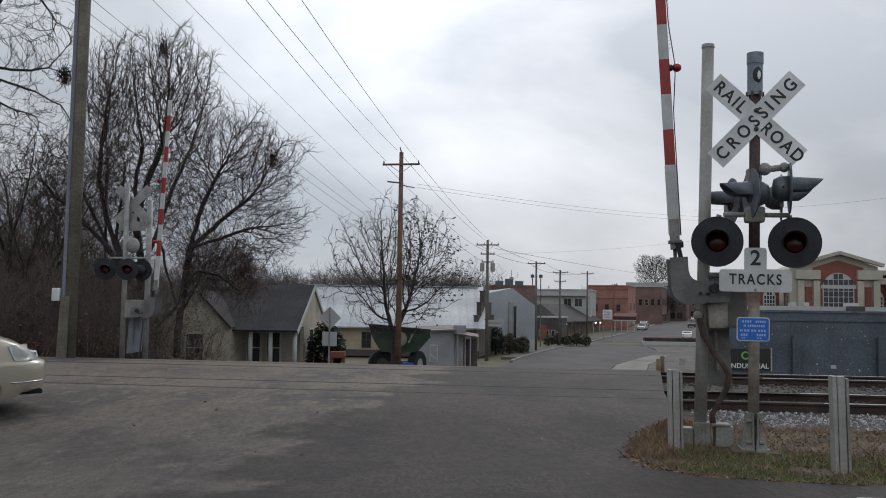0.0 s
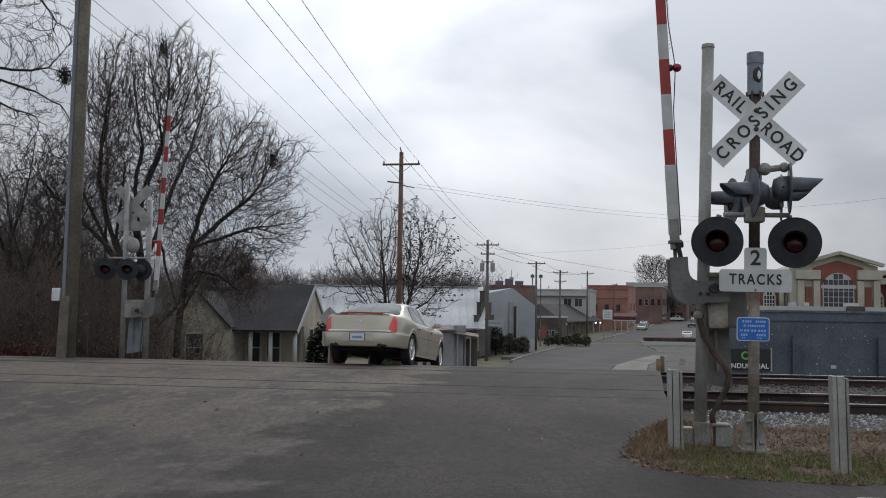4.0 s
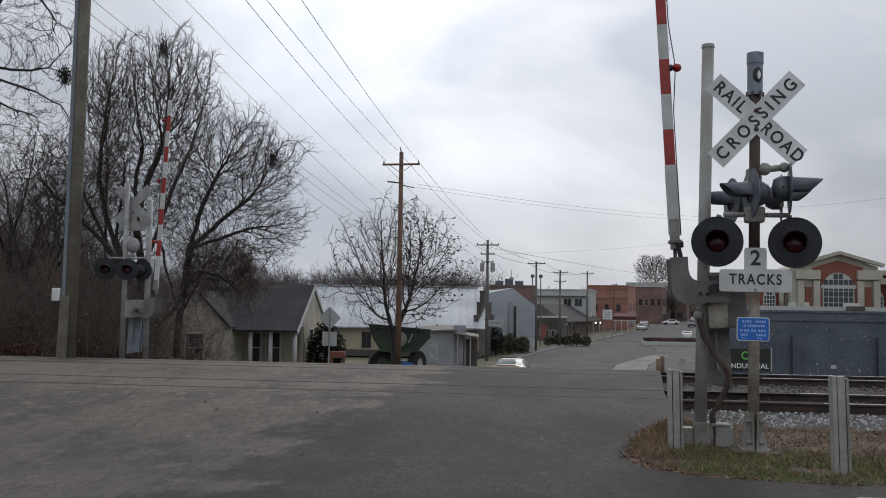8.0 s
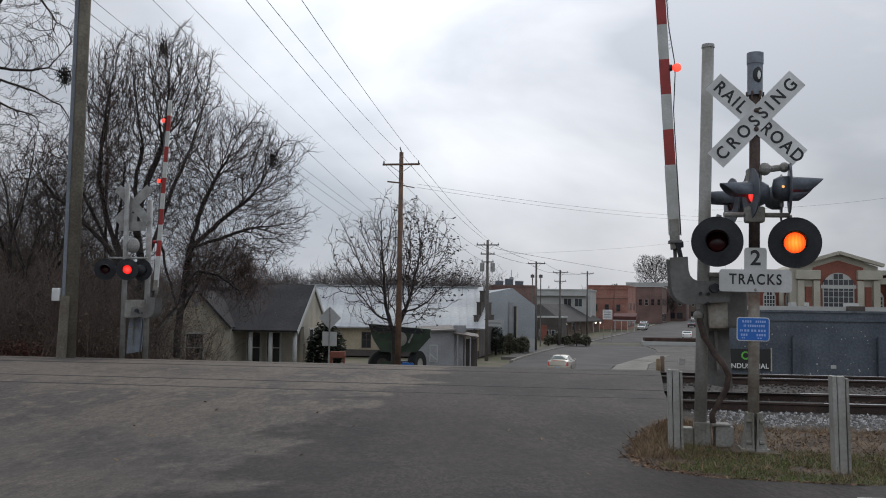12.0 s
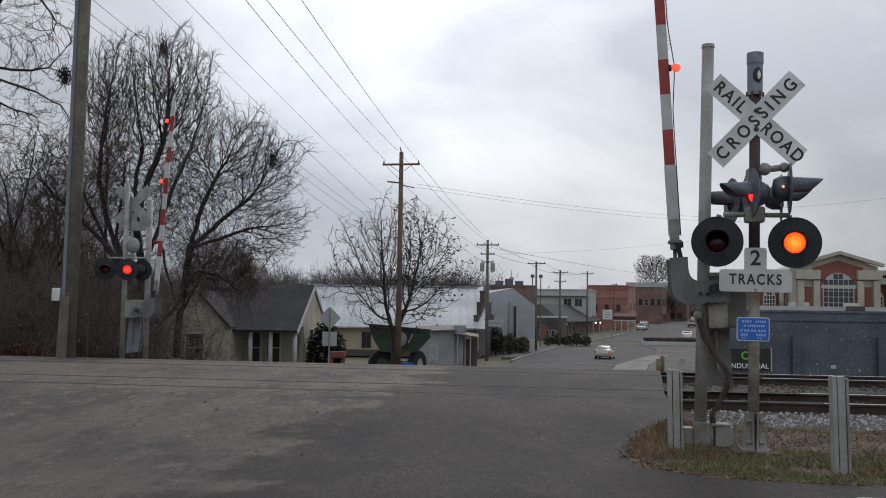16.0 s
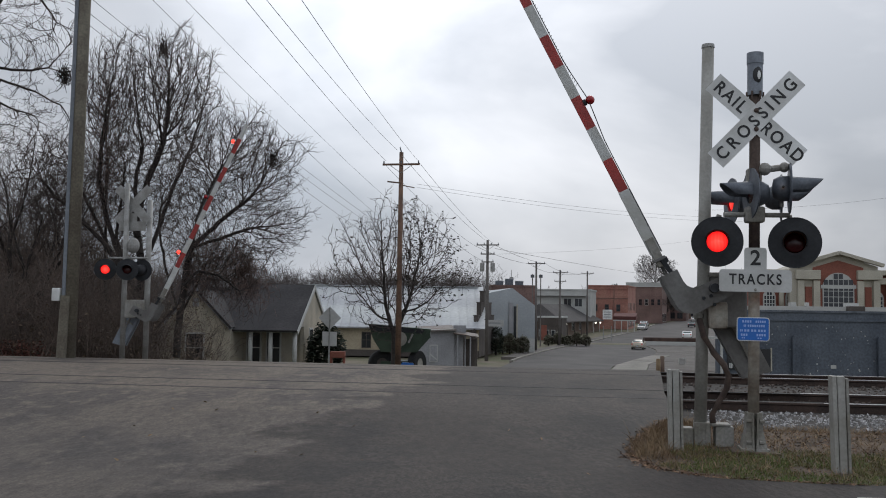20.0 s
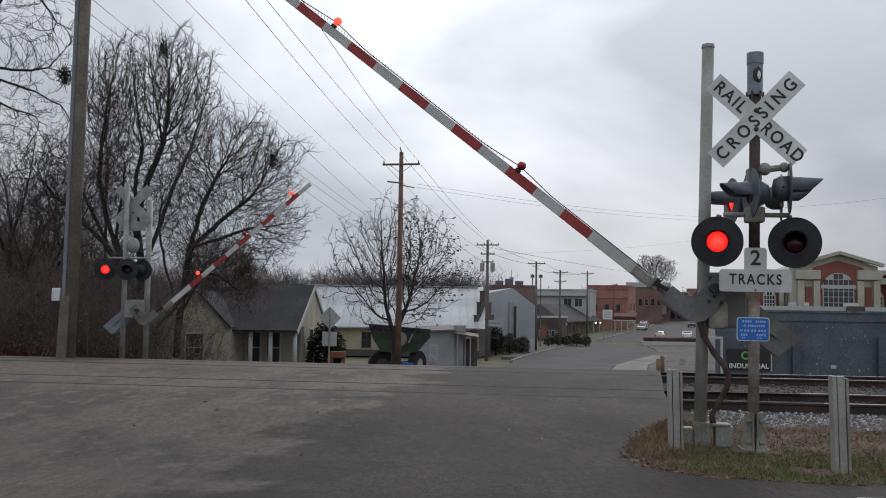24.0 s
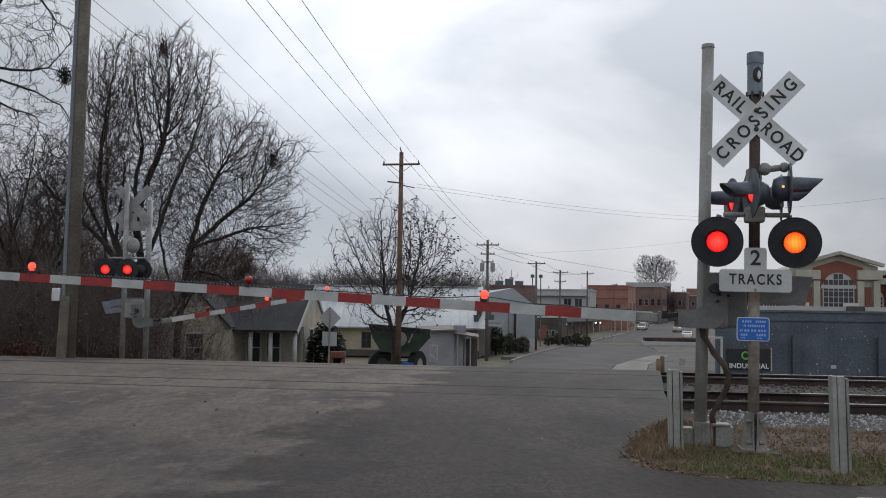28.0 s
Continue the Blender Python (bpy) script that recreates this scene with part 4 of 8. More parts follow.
def gate_arm_parts(gate, pivot, tip, reds, lamps, lamp_phases, mirror):
    """The swinging assembly, its pivot at the origin: the arm lies along -x (mirror: +x) and 0.355 m under the pivot."""
    d = 1 if mirror else -1
    arm = part("gate_arm", box(BM(), (d * 0.62, 0.0, PERP), (0.34, 0.1, 0.1), bevel=0.012), GALV_DIRTY, gate, "long striped swinging arm")
    arm.matrix_basis = pivot
    for yy in (-0.2, 0.2):
        bm = BM()
        outline_ = [(0.354, -0.442), (0.354, -0.249), (0.21, -0.249), (0.15, -0.235), (0.11, -0.205), (0.085, -0.16), (0.08, 0.15), (-0.15, 0.17), (-0.16, -0.056), (-0.165, -0.25), (-0.15, -0.32), (-0.11, -0.385), (-0.05, -0.425), (0.025, -0.44)]
        slab(bm, [(d * x, z) for x, z in (outline_ if mirror else reversed(outline_))], 0.016, pose(0, yy, 0))
        part("bracket_plate", bm, DULLSTEEL, arm, "bent grey bracket plate")
    for bx, bz in ((-0.02, 0.04), (-0.06, -0.06), (-0.16, -0.07), (-0.05, -0.14)):
        part("bolt", tube(BM(), (d * bx, -0.23, bz), (d * bx, 0.23, bz), 0.018, 0.018, 8), BLACK, arm)
    part("hinge_lever", box(BM(), (d * 0.43, -0.05, PERP + 0.035), (0.22, 0.04, 0.05), pose(0, 0, 0, 0, 9 * d, 0), bevel=0.01), BLACK, arm)
    part("hinge_lever", box(BM(), (d * 0.43, 0.06, PERP + 0.0), (0.2, 0.03, 0.04), bevel=0.008), DULLSTEEL, arm)
    part("clamp", box(BM(), (d * 0.535, 0, PERP), (0.035, 0.15, 0.14), bevel=0.008), DULLSTEEL, arm, "dark hinge clamp")
    part("clamp", box(BM(), (d * 0.5, -0.03, PERP + 0.05), (0.07, 0.08, 0.07), bevel=0.012), BLACK, arm)
    for yy in (-0.24, 0.24):
        rise_ = 0.2 if mirror else 0.0
        wpts = [(-0.08, 0.14), (-0.08, -0.1), (-0.4, -0.14), (-1.05, -0.12), (-1.12, 0.2), (-0.42, 0.2)]
        yy = 0.2 if yy < 0 else 0.32
        bm = BM()
        slab(bm, [(d * x, z + rise_) for x, z in (wpts if mirror else reversed(wpts))], 0.04, pose(0, yy * 1.1, 0))
        part("counterweight", bm, BELLGREY if mirror else DULLSTEEL, arm, "grey iron counterweight plate")
        part("weight_rib", box(BM(), (d * -0.55, yy * 1.1 - 0.02, 0.05 + rise_), (0.7, 0.03, 0.03)), GALV_DIRTY, arm)
        part("weight_rib", box(BM(), (d * -0.45, yy * 1.1 - 0.02, 0.05 + rise_), (0.03, 0.03, 0.26)), GALV_DIRTY, arm)
    n = 2 * reds + 1
    x0, x1 = 0.61, 1.395
    part("arm_section", box(BM(), (d * (x0 + x1) / 2, 0, PERP), (x1 - x0, 0.045, 0.125), bevel=0.006), ARMWHITE, arm)
    x = x1
    for k in range(2 * reds):
        w = 0.3985
        th = 0.118 - 0.022 * (x / tip)
        part("stripe", box(BM(), (d * (x + w / 2), 0, PERP), (w, 0.038, th)), ARMRED if k % 2 == 0 else ARMWHITE, arm, "red stripe" if k % 2 == 0 else "")
        x += w
        if x >= tip:
            break
    for lx, ph in zip(lamps, lamp_phases):
        holder = part("arm_lamp", tube(BM(), (d * lx, 0, PERP + 0.05), (d * lx, 0, PERP + 0.085), 0.04, 0.035, 10), BLACK, arm)
        spot = pose(d * lx, 0, PERP + 0.135)
        g = two_faced("arm_lamp_glass", LITARM, LAMPRED, 0.052, arm, spot, 0.05)
        FLASHERS.append((g, spot, ph))
    bm = BM()
    pts = []
    for i in range(61):
        q = i / 60
        lx = 0.6 + (tip - 0.7) * q
        near = min(abs(lx - l) for l in lamps)
        pts.append((d * lx, -0.02, PERP + 0.068 + 0.05 * max(0, 1 - near / 0.5)))
    hose(bm, pts, 0.006, 5)
    part("lamp_cable", bm, WIRE, arm)
    bm = BM()
    for i in range(110):
        lx = 2.7 + (tip - 3.4) * i / 110
        tube(bm, (d * lx, -0.02, PERP + 0.06), (d * (lx + 0.02), -0.02, PERP + 0.085), 0.003, 0.003, 4)
    tagged(part("cable_coil", bm, GALV, arm), kind="stuff")
    return arm


GATE_X, GATE_Y = 2.84, 10.5
PIVOT = Vector((2.951, 10.45, 1.746))
gate = thing("crossing_gate", pose(GATE_X, GATE_Y, 0, 0, 0, -8), "galvanised crossing gate with a red and white arm", "gate")
to_gate = gate.matrix_basis.inverted()
part("gate_post", tube(BM(), (0, 0, 0.05), (0.1, 0, 4.46), 0.068, 0.066, 20), POSTGREY, gate, "tall round galvanised post", smooth=True)
part("post_cap", tube(BM(), (0.1, 0, 4.44), (0.1, 0, 4.48), 0.073, 0.068, 20), GALV, gate)
b = BM()
box(b, (0.02, 0.0, 0.14), (0.16, 0.26, 0.3), bevel=0.012)
box(b, (-0.05, -0.12, 0.15), (0.05, 0.04, 0.28), bevel=0.004)
box(b, (0.07, -0.12, 0.15), (0.05, 0.04, 0.28), bevel=0.004)
part("post_base", b, GALV_DIRTY, gate, "split steel post base")
part("junction_box", box(BM(), (-0.15, -0.02, 0.12), (0.14, 0.2, 0.22), bevel=0.012), GALV_DIRTY, gate)
part("junction_box", box(BM(), (0.24, -0.06, 0.13), (0.19, 0.22, 0.26), bevel=0.014), GALV_DIRTY, gate, "grey ground junction box")
part("box_lid", box(BM(), (0.2, -0.06, 0.275), (0.2, 0.24, 0.025), bevel=0.006), GALV_DIRTY, gate)
piv_l = to_gate @ PIVOT
b = BM()
box(b, (piv_l.x + 0.18, 0.14, 1.6), (0.42, 0.34, 0.56), bevel=0.025)
part("mechanism_box", b, DULLSTEEL, gate, "grey gate mechanism housing")
part("front_cover", box(BM(), (piv_l.x + 0.06, -0.1, 1.455), (0.2, 0.16, 0.29), bevel=0.03), MAST, gate, "pale rounded drive cover")
part("mechanism_cover", box(BM(), (piv_l.x + 0.18, 0.14, 1.9), (0.46, 0.38, 0.05), bevel=0.012), GALV_DIRTY, gate)
part("mechanism_rib", box(BM(), (piv_l.x + 0.02, -0.04, 1.55), (0.03, 0.03, 0.26)), GALV_DIRTY, gate)
part("pivot_shaft", tube(BM(), (piv_l.x, -0.36, piv_l.z), (piv_l.x, 0.36, piv_l.z), 0.05, 0.05, 14), BLACK, gate)
b = BM()
hose(b, [(-0.03, -0.06, 1.5), (-0.015, -0.11, 1.4), (0.03, -0.13, 1.22), (0.13, -0.13, 1.05), (0.24, -0.12, 0.92), (0.29, -0.11, 0.8), (0.27, -0.1, 0.66), (0.19, -0.09, 0.52), (0.12, -0.08, 0.38), (0.13, -0.08, 0.27)], 0.034, 10)
part("conduit", b, MAST_RUST, gate, "black flexible conduit", smooth=True)
part("conduit_elbow", ball(BM(), (-0.02, -0.07, 1.45), 0.06, 12), GALV_DIRTY, gate)
near_arm = gate_arm_parts(gate, Matrix(), 8.39, 9, (2.49, 5.28, 8.03), (1, 0, 2), False)
NEAR_PIVOT = piv_l

# far side: the same kit seen from behind
FAR_PIVOT_W = Vector((-7.597, 24.0, 1.31))
far_gate = thing("crossing_gate", pose(-7.476, 24.1, land(-7.476, 24.1), 0, 0, -8), "galvanised crossing gate on the far side of the tracks", "gate")
FG = far_gate.matrix_basis.inverted()
fz0 = far_gate.location.z
part("gate_post", tube(BM(), (0, 0, -0.1), (0, 0, 4.114 - fz0), 0.07, 0.068, 16), GALV, far_gate, "tall round galvanised post", smooth=True)
fp = FG @ FAR_PIVOT_W
part("mechanism_box", box(BM(), (fp.x - 0.16, -0.05, fp.z + 0.04), (0.5, 0.34, 0.46), bevel=0.03), GALV_DIRTY, far_gate, "grey gate mechanism housing")
part("pivot_shaft", tube(BM(), (fp.x, -0.36, fp.z), (fp.x, 0.36, fp.z), 0.05, 0.05, 14), BLACK, far_gate)
far_arm = gate_arm_parts(far_gate, Matrix(), 5.23, 5, (1.75, 3.3, 4.85), (0, 1, 2), True)
FAR_PIVOT = fp

fx, fy = -8.028, 24
far_signal = thing("crossing_signal", pose(fx, fy, land(fx, fy), 0, 0, -8), "grey crossing signal seen from behind, red lamps below a crossbuck", "signal")
zf = land(fx, fy)
part("mast", tube(BM(), (0, 0, -0.1), (0, 0, 4.527 - zf), 0.066, 0.062, 16), GALV, far_signal, "galvanised mast", smooth=True)
for ang, yy in ((45, 0.08), (-45, 0.09)):
    blade = part("crossbuck_blade", box(BM(), (0, 0, 0), (1.22, 0.004, 0.229)), GALV, far_signal, "bare metal back of a crossbuck blade")
    blade.matrix_basis = pose(0.12, yy, 3.995 - zf, 0, ang, 0)
tz = 3.448 - zf
b = BM()
box(b, (0.12, 0.08, tz), (0.72, 0.004, 0.24))
box(b, (0.12, 0.08, tz + 0.22), (0.24, 0.004, 0.22))
part("tracks_sign", b, GALV, far_signal, "bare metal back of a sign")
lz = 2.333 - zf
b = BM()
tube(b, (-0.45, 0, lz + 0.3), (0.6, 0, lz + 0.3), 0.026, 0.026, 8)
part("lamp_crossarm", b, GALV, far_signal)
for px_, ph in ((-8.444 - fx, 0), (-7.859 - fx, 1)):
    flasher(far_signal, pose(px_, -0.22, lz, 0, 0, 22), ph, LITRED)
flasher(far_signal, pose(-7.617 - fx, 0.1, lz, 0, 0, 176), 3, LITRED)
b = BM()
ball(b, (-7.823 - fx, 0, 2.948 - zf), 0.2, 16, (0.8, 0.6, 1))
part("lamp_back", b, GALV, far_signal, "pale rounded back of a lamp")


# ---- tracks ----
def bed_z(x, y):
    """Height of the ground beside the road, lower under the ballast."""
    v = vv(x, y)
    s = min(1.0, max(0.0, (v - 11.6) / 1.0)) * min(1.0, max(0.0, (23.2 - v) / 1.0))
    return land(x, y) - 0.03 - 0.14 * s


for vr in (14.23, 15.67, 18.78, 20.22):
    rail = thing("rail", pose(*on_track(0, vr, land(*on_track(0, vr)[:2]) - 0.172), 0, 0, -8), "rusty steel rail with a polished head, sunk in the crossing", "rail", "rails of two tracks")
    b = BM()
    slab(b, [(-0.07, 0), (0.07, 0), (0.07, 0.012), (0.012, 0.03), (0.012, 0.13), (0.034, 0.145), (0.034, 0.172), (-0.034, 0.172), (-0.034, 0.145), (-0.012, 0.13), (-0.012, 0.03), (-0.07, 0.012)], 90, pose(-30, 0, 0, 0, 0, -90))
    part("rail_body", b, RUST, rail)
    part("rail_head", box(BM(), (33, 0, 0.1755), (59, 0.05, 0.008)), RAILHEAD, rail, "bright worn running surface")
def road_end(v):
    """Where along the tracks the asphalt stops, v metres across them."""
    u = 2.0
    for _ in range(6):
        u = (edge(TY * u + TX * v, XR) - 0.06 + TY * v) / TX
    return u


vs, fs = [], []
for i, u in enumerate(np.arange(1.0, 88, 1.0)):
    for v, z in ((12.2, 0.0), (13.0, 0.035), (14.95, 0.045), (17.2, 0.06), (19.5, 0.045), (21.5, 0.03), (22.8, 0.0)):
        p = on_track(max(u, road_end(v)), v)
        vs.append((p[0], p[1], bed_z(p[0], p[1]) + z))
fs = [(r * 7 + i, r * 7 + i + 1, r * 7 + i + 8, r * 7 + i + 7) for r in range(87) for i in range(6)]
tagged(meshed("track_bed", vs, fs, BALLAST_BED), "dark oily ballast bed under the tracks", "track bed", kind="structure")
SLEEPER = mat("tarred_sleeper_wood", (0.07, 0.055, 0.045), 0.95, var=0.3, scale=3, fine=30, rnd=0.25)
sl_me = bpy.data.meshes.new("sleeper")
b = box(BM(), (0, 0, 0), (0.23, 2.6, 0.14), bevel=0.012)
b.to_mesh(sl_me)
b.free()
sl_me.materials.append(SLEEPER)
for vc, nm in ((14.95, "near"), (19.5, "far")):
    bed = thing("sleepers", pose(*on_track(0, vc, -0.035), 0, 0, -8), "dark tarred timber sleepers half buried in ballast", "sleepers", "sleepers of two tracks")
    for k in range(70):
        o = new("sleeper", sl_me)
        o.parent = bed
        o.matrix_basis = pose(road_end(vc) + 0.35 + 0.53 * k + random.uniform(-0.03, 0.03), random.uniform(-0.03, 0.03), 0, 0, 0, random.uniform(-1, 1))
FLANGE = plain("tar_filled_groove", (0.02, 0.02, 0.02), 0.8)
for vr, s in ((14.23, 1), (15.67, -1), (18.78, 1), (20.22, -1)):
    g = BM()
    box(g, (-15, s * 0.07, 0.2005), (37, 0.07, 0.006))
    groove = part("groove", g, FLANGE)
    groove.matrix_basis = pose(*on_track(0, vr, land(*on_track(0, vr)[:2]) - 0.2), 0, 0, -8)
    tagged(groove, "dark open groove beside a rail in the asphalt", "groove", "rail grooves", "structure")


def scatter(name, n, place, shape, material, label, category, seed):
    """Many small loose pieces in one mesh; shape gives vertices and faces of one piece."""
    rng = random.Random(seed)
    vs, fs = [], []
    for _ in range(n):
        p = place(rng)
        if p is None:
            continue
        pv, pf = shape(rng)
        k = len(vs)
        vs += [(p[0] + x, p[1] + y, p[2] + z) for x, y, z in pv]
        fs += [tuple(i + k for i in f) for f in pf]
    ob = meshed(name, vs, fs, material)
    return tagged(ob, label, category, kind="stuff")


OCTA = ((1, 0, 0), (-1, 0, 0), (0, 1, 0), (0, -1, 0), (0, 0, 1), (0, 0, -1))
OCTF = ((0, 2, 4), (2, 1, 4), (1, 3, 4), (3, 0, 4), (2, 0, 5), (1, 2, 5), (3, 1, 5), (0, 3, 5))


def stone(lo, hi):
    def f(rng):
        r = rng.uniform(lo, hi)
        m = Euler((rng.uniform(0, 6), rng.uniform(0, 6), rng.uniform(0, 6))).to_matrix()
        k = [rng.uniform(0.7, 1.2) for _ in range(6)]
        return [tuple(m @ Vector((x * r * k[i], y * r * k[i] * 0.9, z * r * k[i] * 0.75))) for i, (x, y, z) in enumerate(OCTA)], OCTF
    return f


def blade_shape(lo, hi, w, lean):
    def f(rng):
        h, a = rng.uniform(lo, hi), rng.uniform(0, 6.28)
        c, s = math.cos(a), math.sin(a)
        l = rng.uniform(0.1, lean) * h
        b_ = rng.uniform(0, 6.28)
        lx, ly = l * math.cos(b_), l * math.sin(b_)
        ww = w * rng.uniform(0.6, 1.3)
        return [(-ww * c, -ww * s, 0), (ww * c, ww * s, 0), (lx * 0.45 + ww * 0.7 * c, ly * 0.45 + ww * 0.7 * s, h * 0.6), (lx * 0.45 - ww * 0.7 * c, ly * 0.45 - ww * 0.7 * s, h * 0.6), (lx, ly, h * 0.92)], ((0, 1, 2, 3), (3, 2, 4))
    return f


def leaf_shape(lo, hi):
    def f(rng):
        r = rng.uniform(lo, hi)
        m = Euler((rng.uniform(-0.6, 0.6), rng.uniform(-0.6, 0.6), rng.uniform(0, 6))).to_matrix()
        return [tuple(m @ Vector(p)) for p in ((-r, 0, 0), (-0.2 * r, -0.5 * r, 0.15 * r), (r, 0, 0.1 * r), (-0.2 * r, 0.5 * r, 0.15 * r))], ((0, 1, 2), (0, 2, 3))
    return f


def verge(rng):
    y = 8.15 + rng.random() ** 0.8 * 4.6
    x = rng.uniform(1.9, 8.5)
    if x < edge(y, XR) + 0.02:
        return None
    return x, y


def green_at(rng):
    p = verge(rng)
    if p is None or vv(*p) > 10.6 + 0.35 * noise.noise((p[0] * 1.3, p[1] * 1.3, 0)) - 0.3 * rng.random():
        return None
    if noise.noise((p[0] * 1.1, p[1] * 1.6, 3)) < -0.25 or p[0] < 2.35 + 0.5 * noise.noise((p[1] * 2, 1, 9)):
        return None
    return (*p, bed_z(*p))


def dry_at(rng):
    p = verge(rng)
    if p is None or vv(*p) > 12.5 - 0.25 * rng.random():
        return None
    v = vv(*p)
    if v < 9.0 and rng.random() < 0.5:
        return None
    return (*p, bed_z(*p))


def tuft_at(rng):
    y = rng.uniform(9.6, 12.4)
    x = edge(y, XR) + abs(rng.gauss(0, 0.28)) + 0.03
    return (x, y, bed_z(x, y))


def ballast_at(rng):
    u, v = rng.uniform(0.8, 26), 12.35 + rng.random() * 1.75
    x, y, _ = on_track(u, v)
    if x < edge(y, XR) + 0.25 + 0.3 * rng.random() or (v < 12.75 and noise.noise((u * 1.5, v * 2, 5)) < 0.12):
        return None
    return (x, y, bed_z(x, y) + 0.015 + 0.03 * rng.random())


def ballast2_at(rng):
    u, v = rng.uniform(0.8, 30), rng.uniform(14.3, 22.2)
    x, y, _ = on_track(u, v)
    if x < edge(y, XR) + 0.1:
        return None
    return (x, y, bed_z(x, y) + 0.055)


LEAFLITTER = mat("brown_leaf_litter", (0.27, 0.165, 0.1), 0.9, var=0.45, scale=9, fine=40, bump=0.05, col2=(0.085, 0.05, 0.032), patch=0.3)
WHITESTONE = mat("pale_ballast_stone", (0.46, 0.45, 0.45), 0.9, var=0.35, scale=14, fine=60, col2=(0.16, 0.155, 0.15), patch=0.35)
DARKSTONE = mat("rusty_ballast_stone", (0.12, 0.095, 0.08), 0.9, var=0.35, scale=10, fine=60, col2=(0.05, 0.04, 0.035))
vy = list(np.arange(8.1, 12.8, 0.1))
vs = []
for y in vy:
    a = edge(y, XR) - 0.02
    vs += [(a + (40 - a) * (i / 40) ** 1.6, y, bed_z(a + (40 - a) * (i / 40) ** 1.6, y) + 0.006 + 0.02 * max(0.0, 1 - i / 2.0)) for i in range(41)]
fs = [(r * 41 + i, r * 41 + i + 1, r * 41 + i + 42, r * 41 + i + 41) for r in range(len(vy) - 1) for i in range(40)]
tagged(meshed("verge", vs, fs, SOIL), "brown leaf-strewn soil of the verge", "verge", kind="structure")
scatter("ballast", 12500, ballast_at, stone(0.016, 0.038), WHITESTONE, "pale grey crushed stone shoulder beside the track", "ballast", 1)
scatter("ballast", 8000, ballast2_at, stone(0.025, 0.05), DARKSTONE, "rust-stained ballast between the rails", "ballast", 2)
scatter("grass", 120000, green_at, blade_shape(0.012, 0.06, 0.0035, 1.4), GRASS, "short green winter grass on the verge", "grass", 3)
scatter("dry_grass", 14000, dry_at, blade_shape(0.02, 0.11, 0.0035, 2.6), DRYGRASS, "matted straw-coloured dead grass on the verge", "grass", 4)
scatter("dry_grass", 1500, tuft_at, blade_shape(0.05, 0.17, 0.005, 1.4), DRYGRASS, "taller dead grass tufts at the road edge", "grass", 5)
scatter("leaf_litter", 16000, dry_at, leaf_shape(0.014, 0.042), LEAFLITTER, "brown fallen leaves on the verge", "leaves", 6)
def brink_at(rng):
    y = 8.2 + rng.random() ** 1.3 * 3.6
    x = edge(y, XR) + rng.gauss(0.03, 0.055)
    return (x, y, max(land(x, y), bed_z(x, y)) + 0.004)


def stray_at(rng):
    y = rng.uniform(7.0, 13.0)
    x = rng.uniform(-4, 2.6)
    return None if x > edge(y, XR) else (x, y, land(x, y) + 0.008)


scatter("leaf_litter", 1500, brink_at, leaf_shape(0.008, 0.024), LEAFLITTER, "dead leaves and crumbs drifting over the asphalt edge", "leaves", 8)
scatter("leaf_litter", 26, stray_at, leaf_shape(0.02, 0.045), DRYGRASS, "stray pale leaves on the asphalt", "leaves", 9)
scatter("weed_stalks", 24, tuft_at, blade_shape(0.2, 0.42, 0.003, 0.6), DRYGRASS, "thin dry weed stalks", "weeds", 7)


def guard_post(x, y, h, lean):
    g = thing("guard_post", pose(x, y, bed_z(x, y) - 0.02, 0, lean, -8), "short galvanised guard post in the grass", "post", "guard posts")
    k = 0.86
    part("flange", box(BM(), (-0.062 * k, 0, h / 2), (0.045 * k, 0.16, h), bevel=0.005), POSTGREY, g)
    part("flange", box(BM(), (0.072 * k, 0, h / 2 - 0.01), (0.03 * k, 0.17, h - 0.02), bevel=0.005), GALV_DIRTY, g)
    part("web", box(BM(), (0.008 * k, 0.03, h / 2), (0.1 * k, 0.02, h - 0.02), bevel=0.003), GALV_DIRTY, g)
    part("web", box(BM(), (0.01 * k, -0.04, h / 2), (0.082 * k, 0.06, h - 0.005), bevel=0.004), POSTGREY, g)


guard_post(2.49, 10.15, 0.87, -1.0)
guard_post(3.799, 9.1, 0.93, -1.3)
b = BM()
box(b, (0, 0, 0), (5.0, 0.12, 0.004))
ln = part("road_line", b, SIGNWHITE)
ln.matrix_basis = pose(3.283, 7.75, 0.006, 0, 0, -2) @ Matrix.Translation((2.6, 0, 0))
tagged(ln, "white painted edge line on the near road", "road marking", kind="structure")


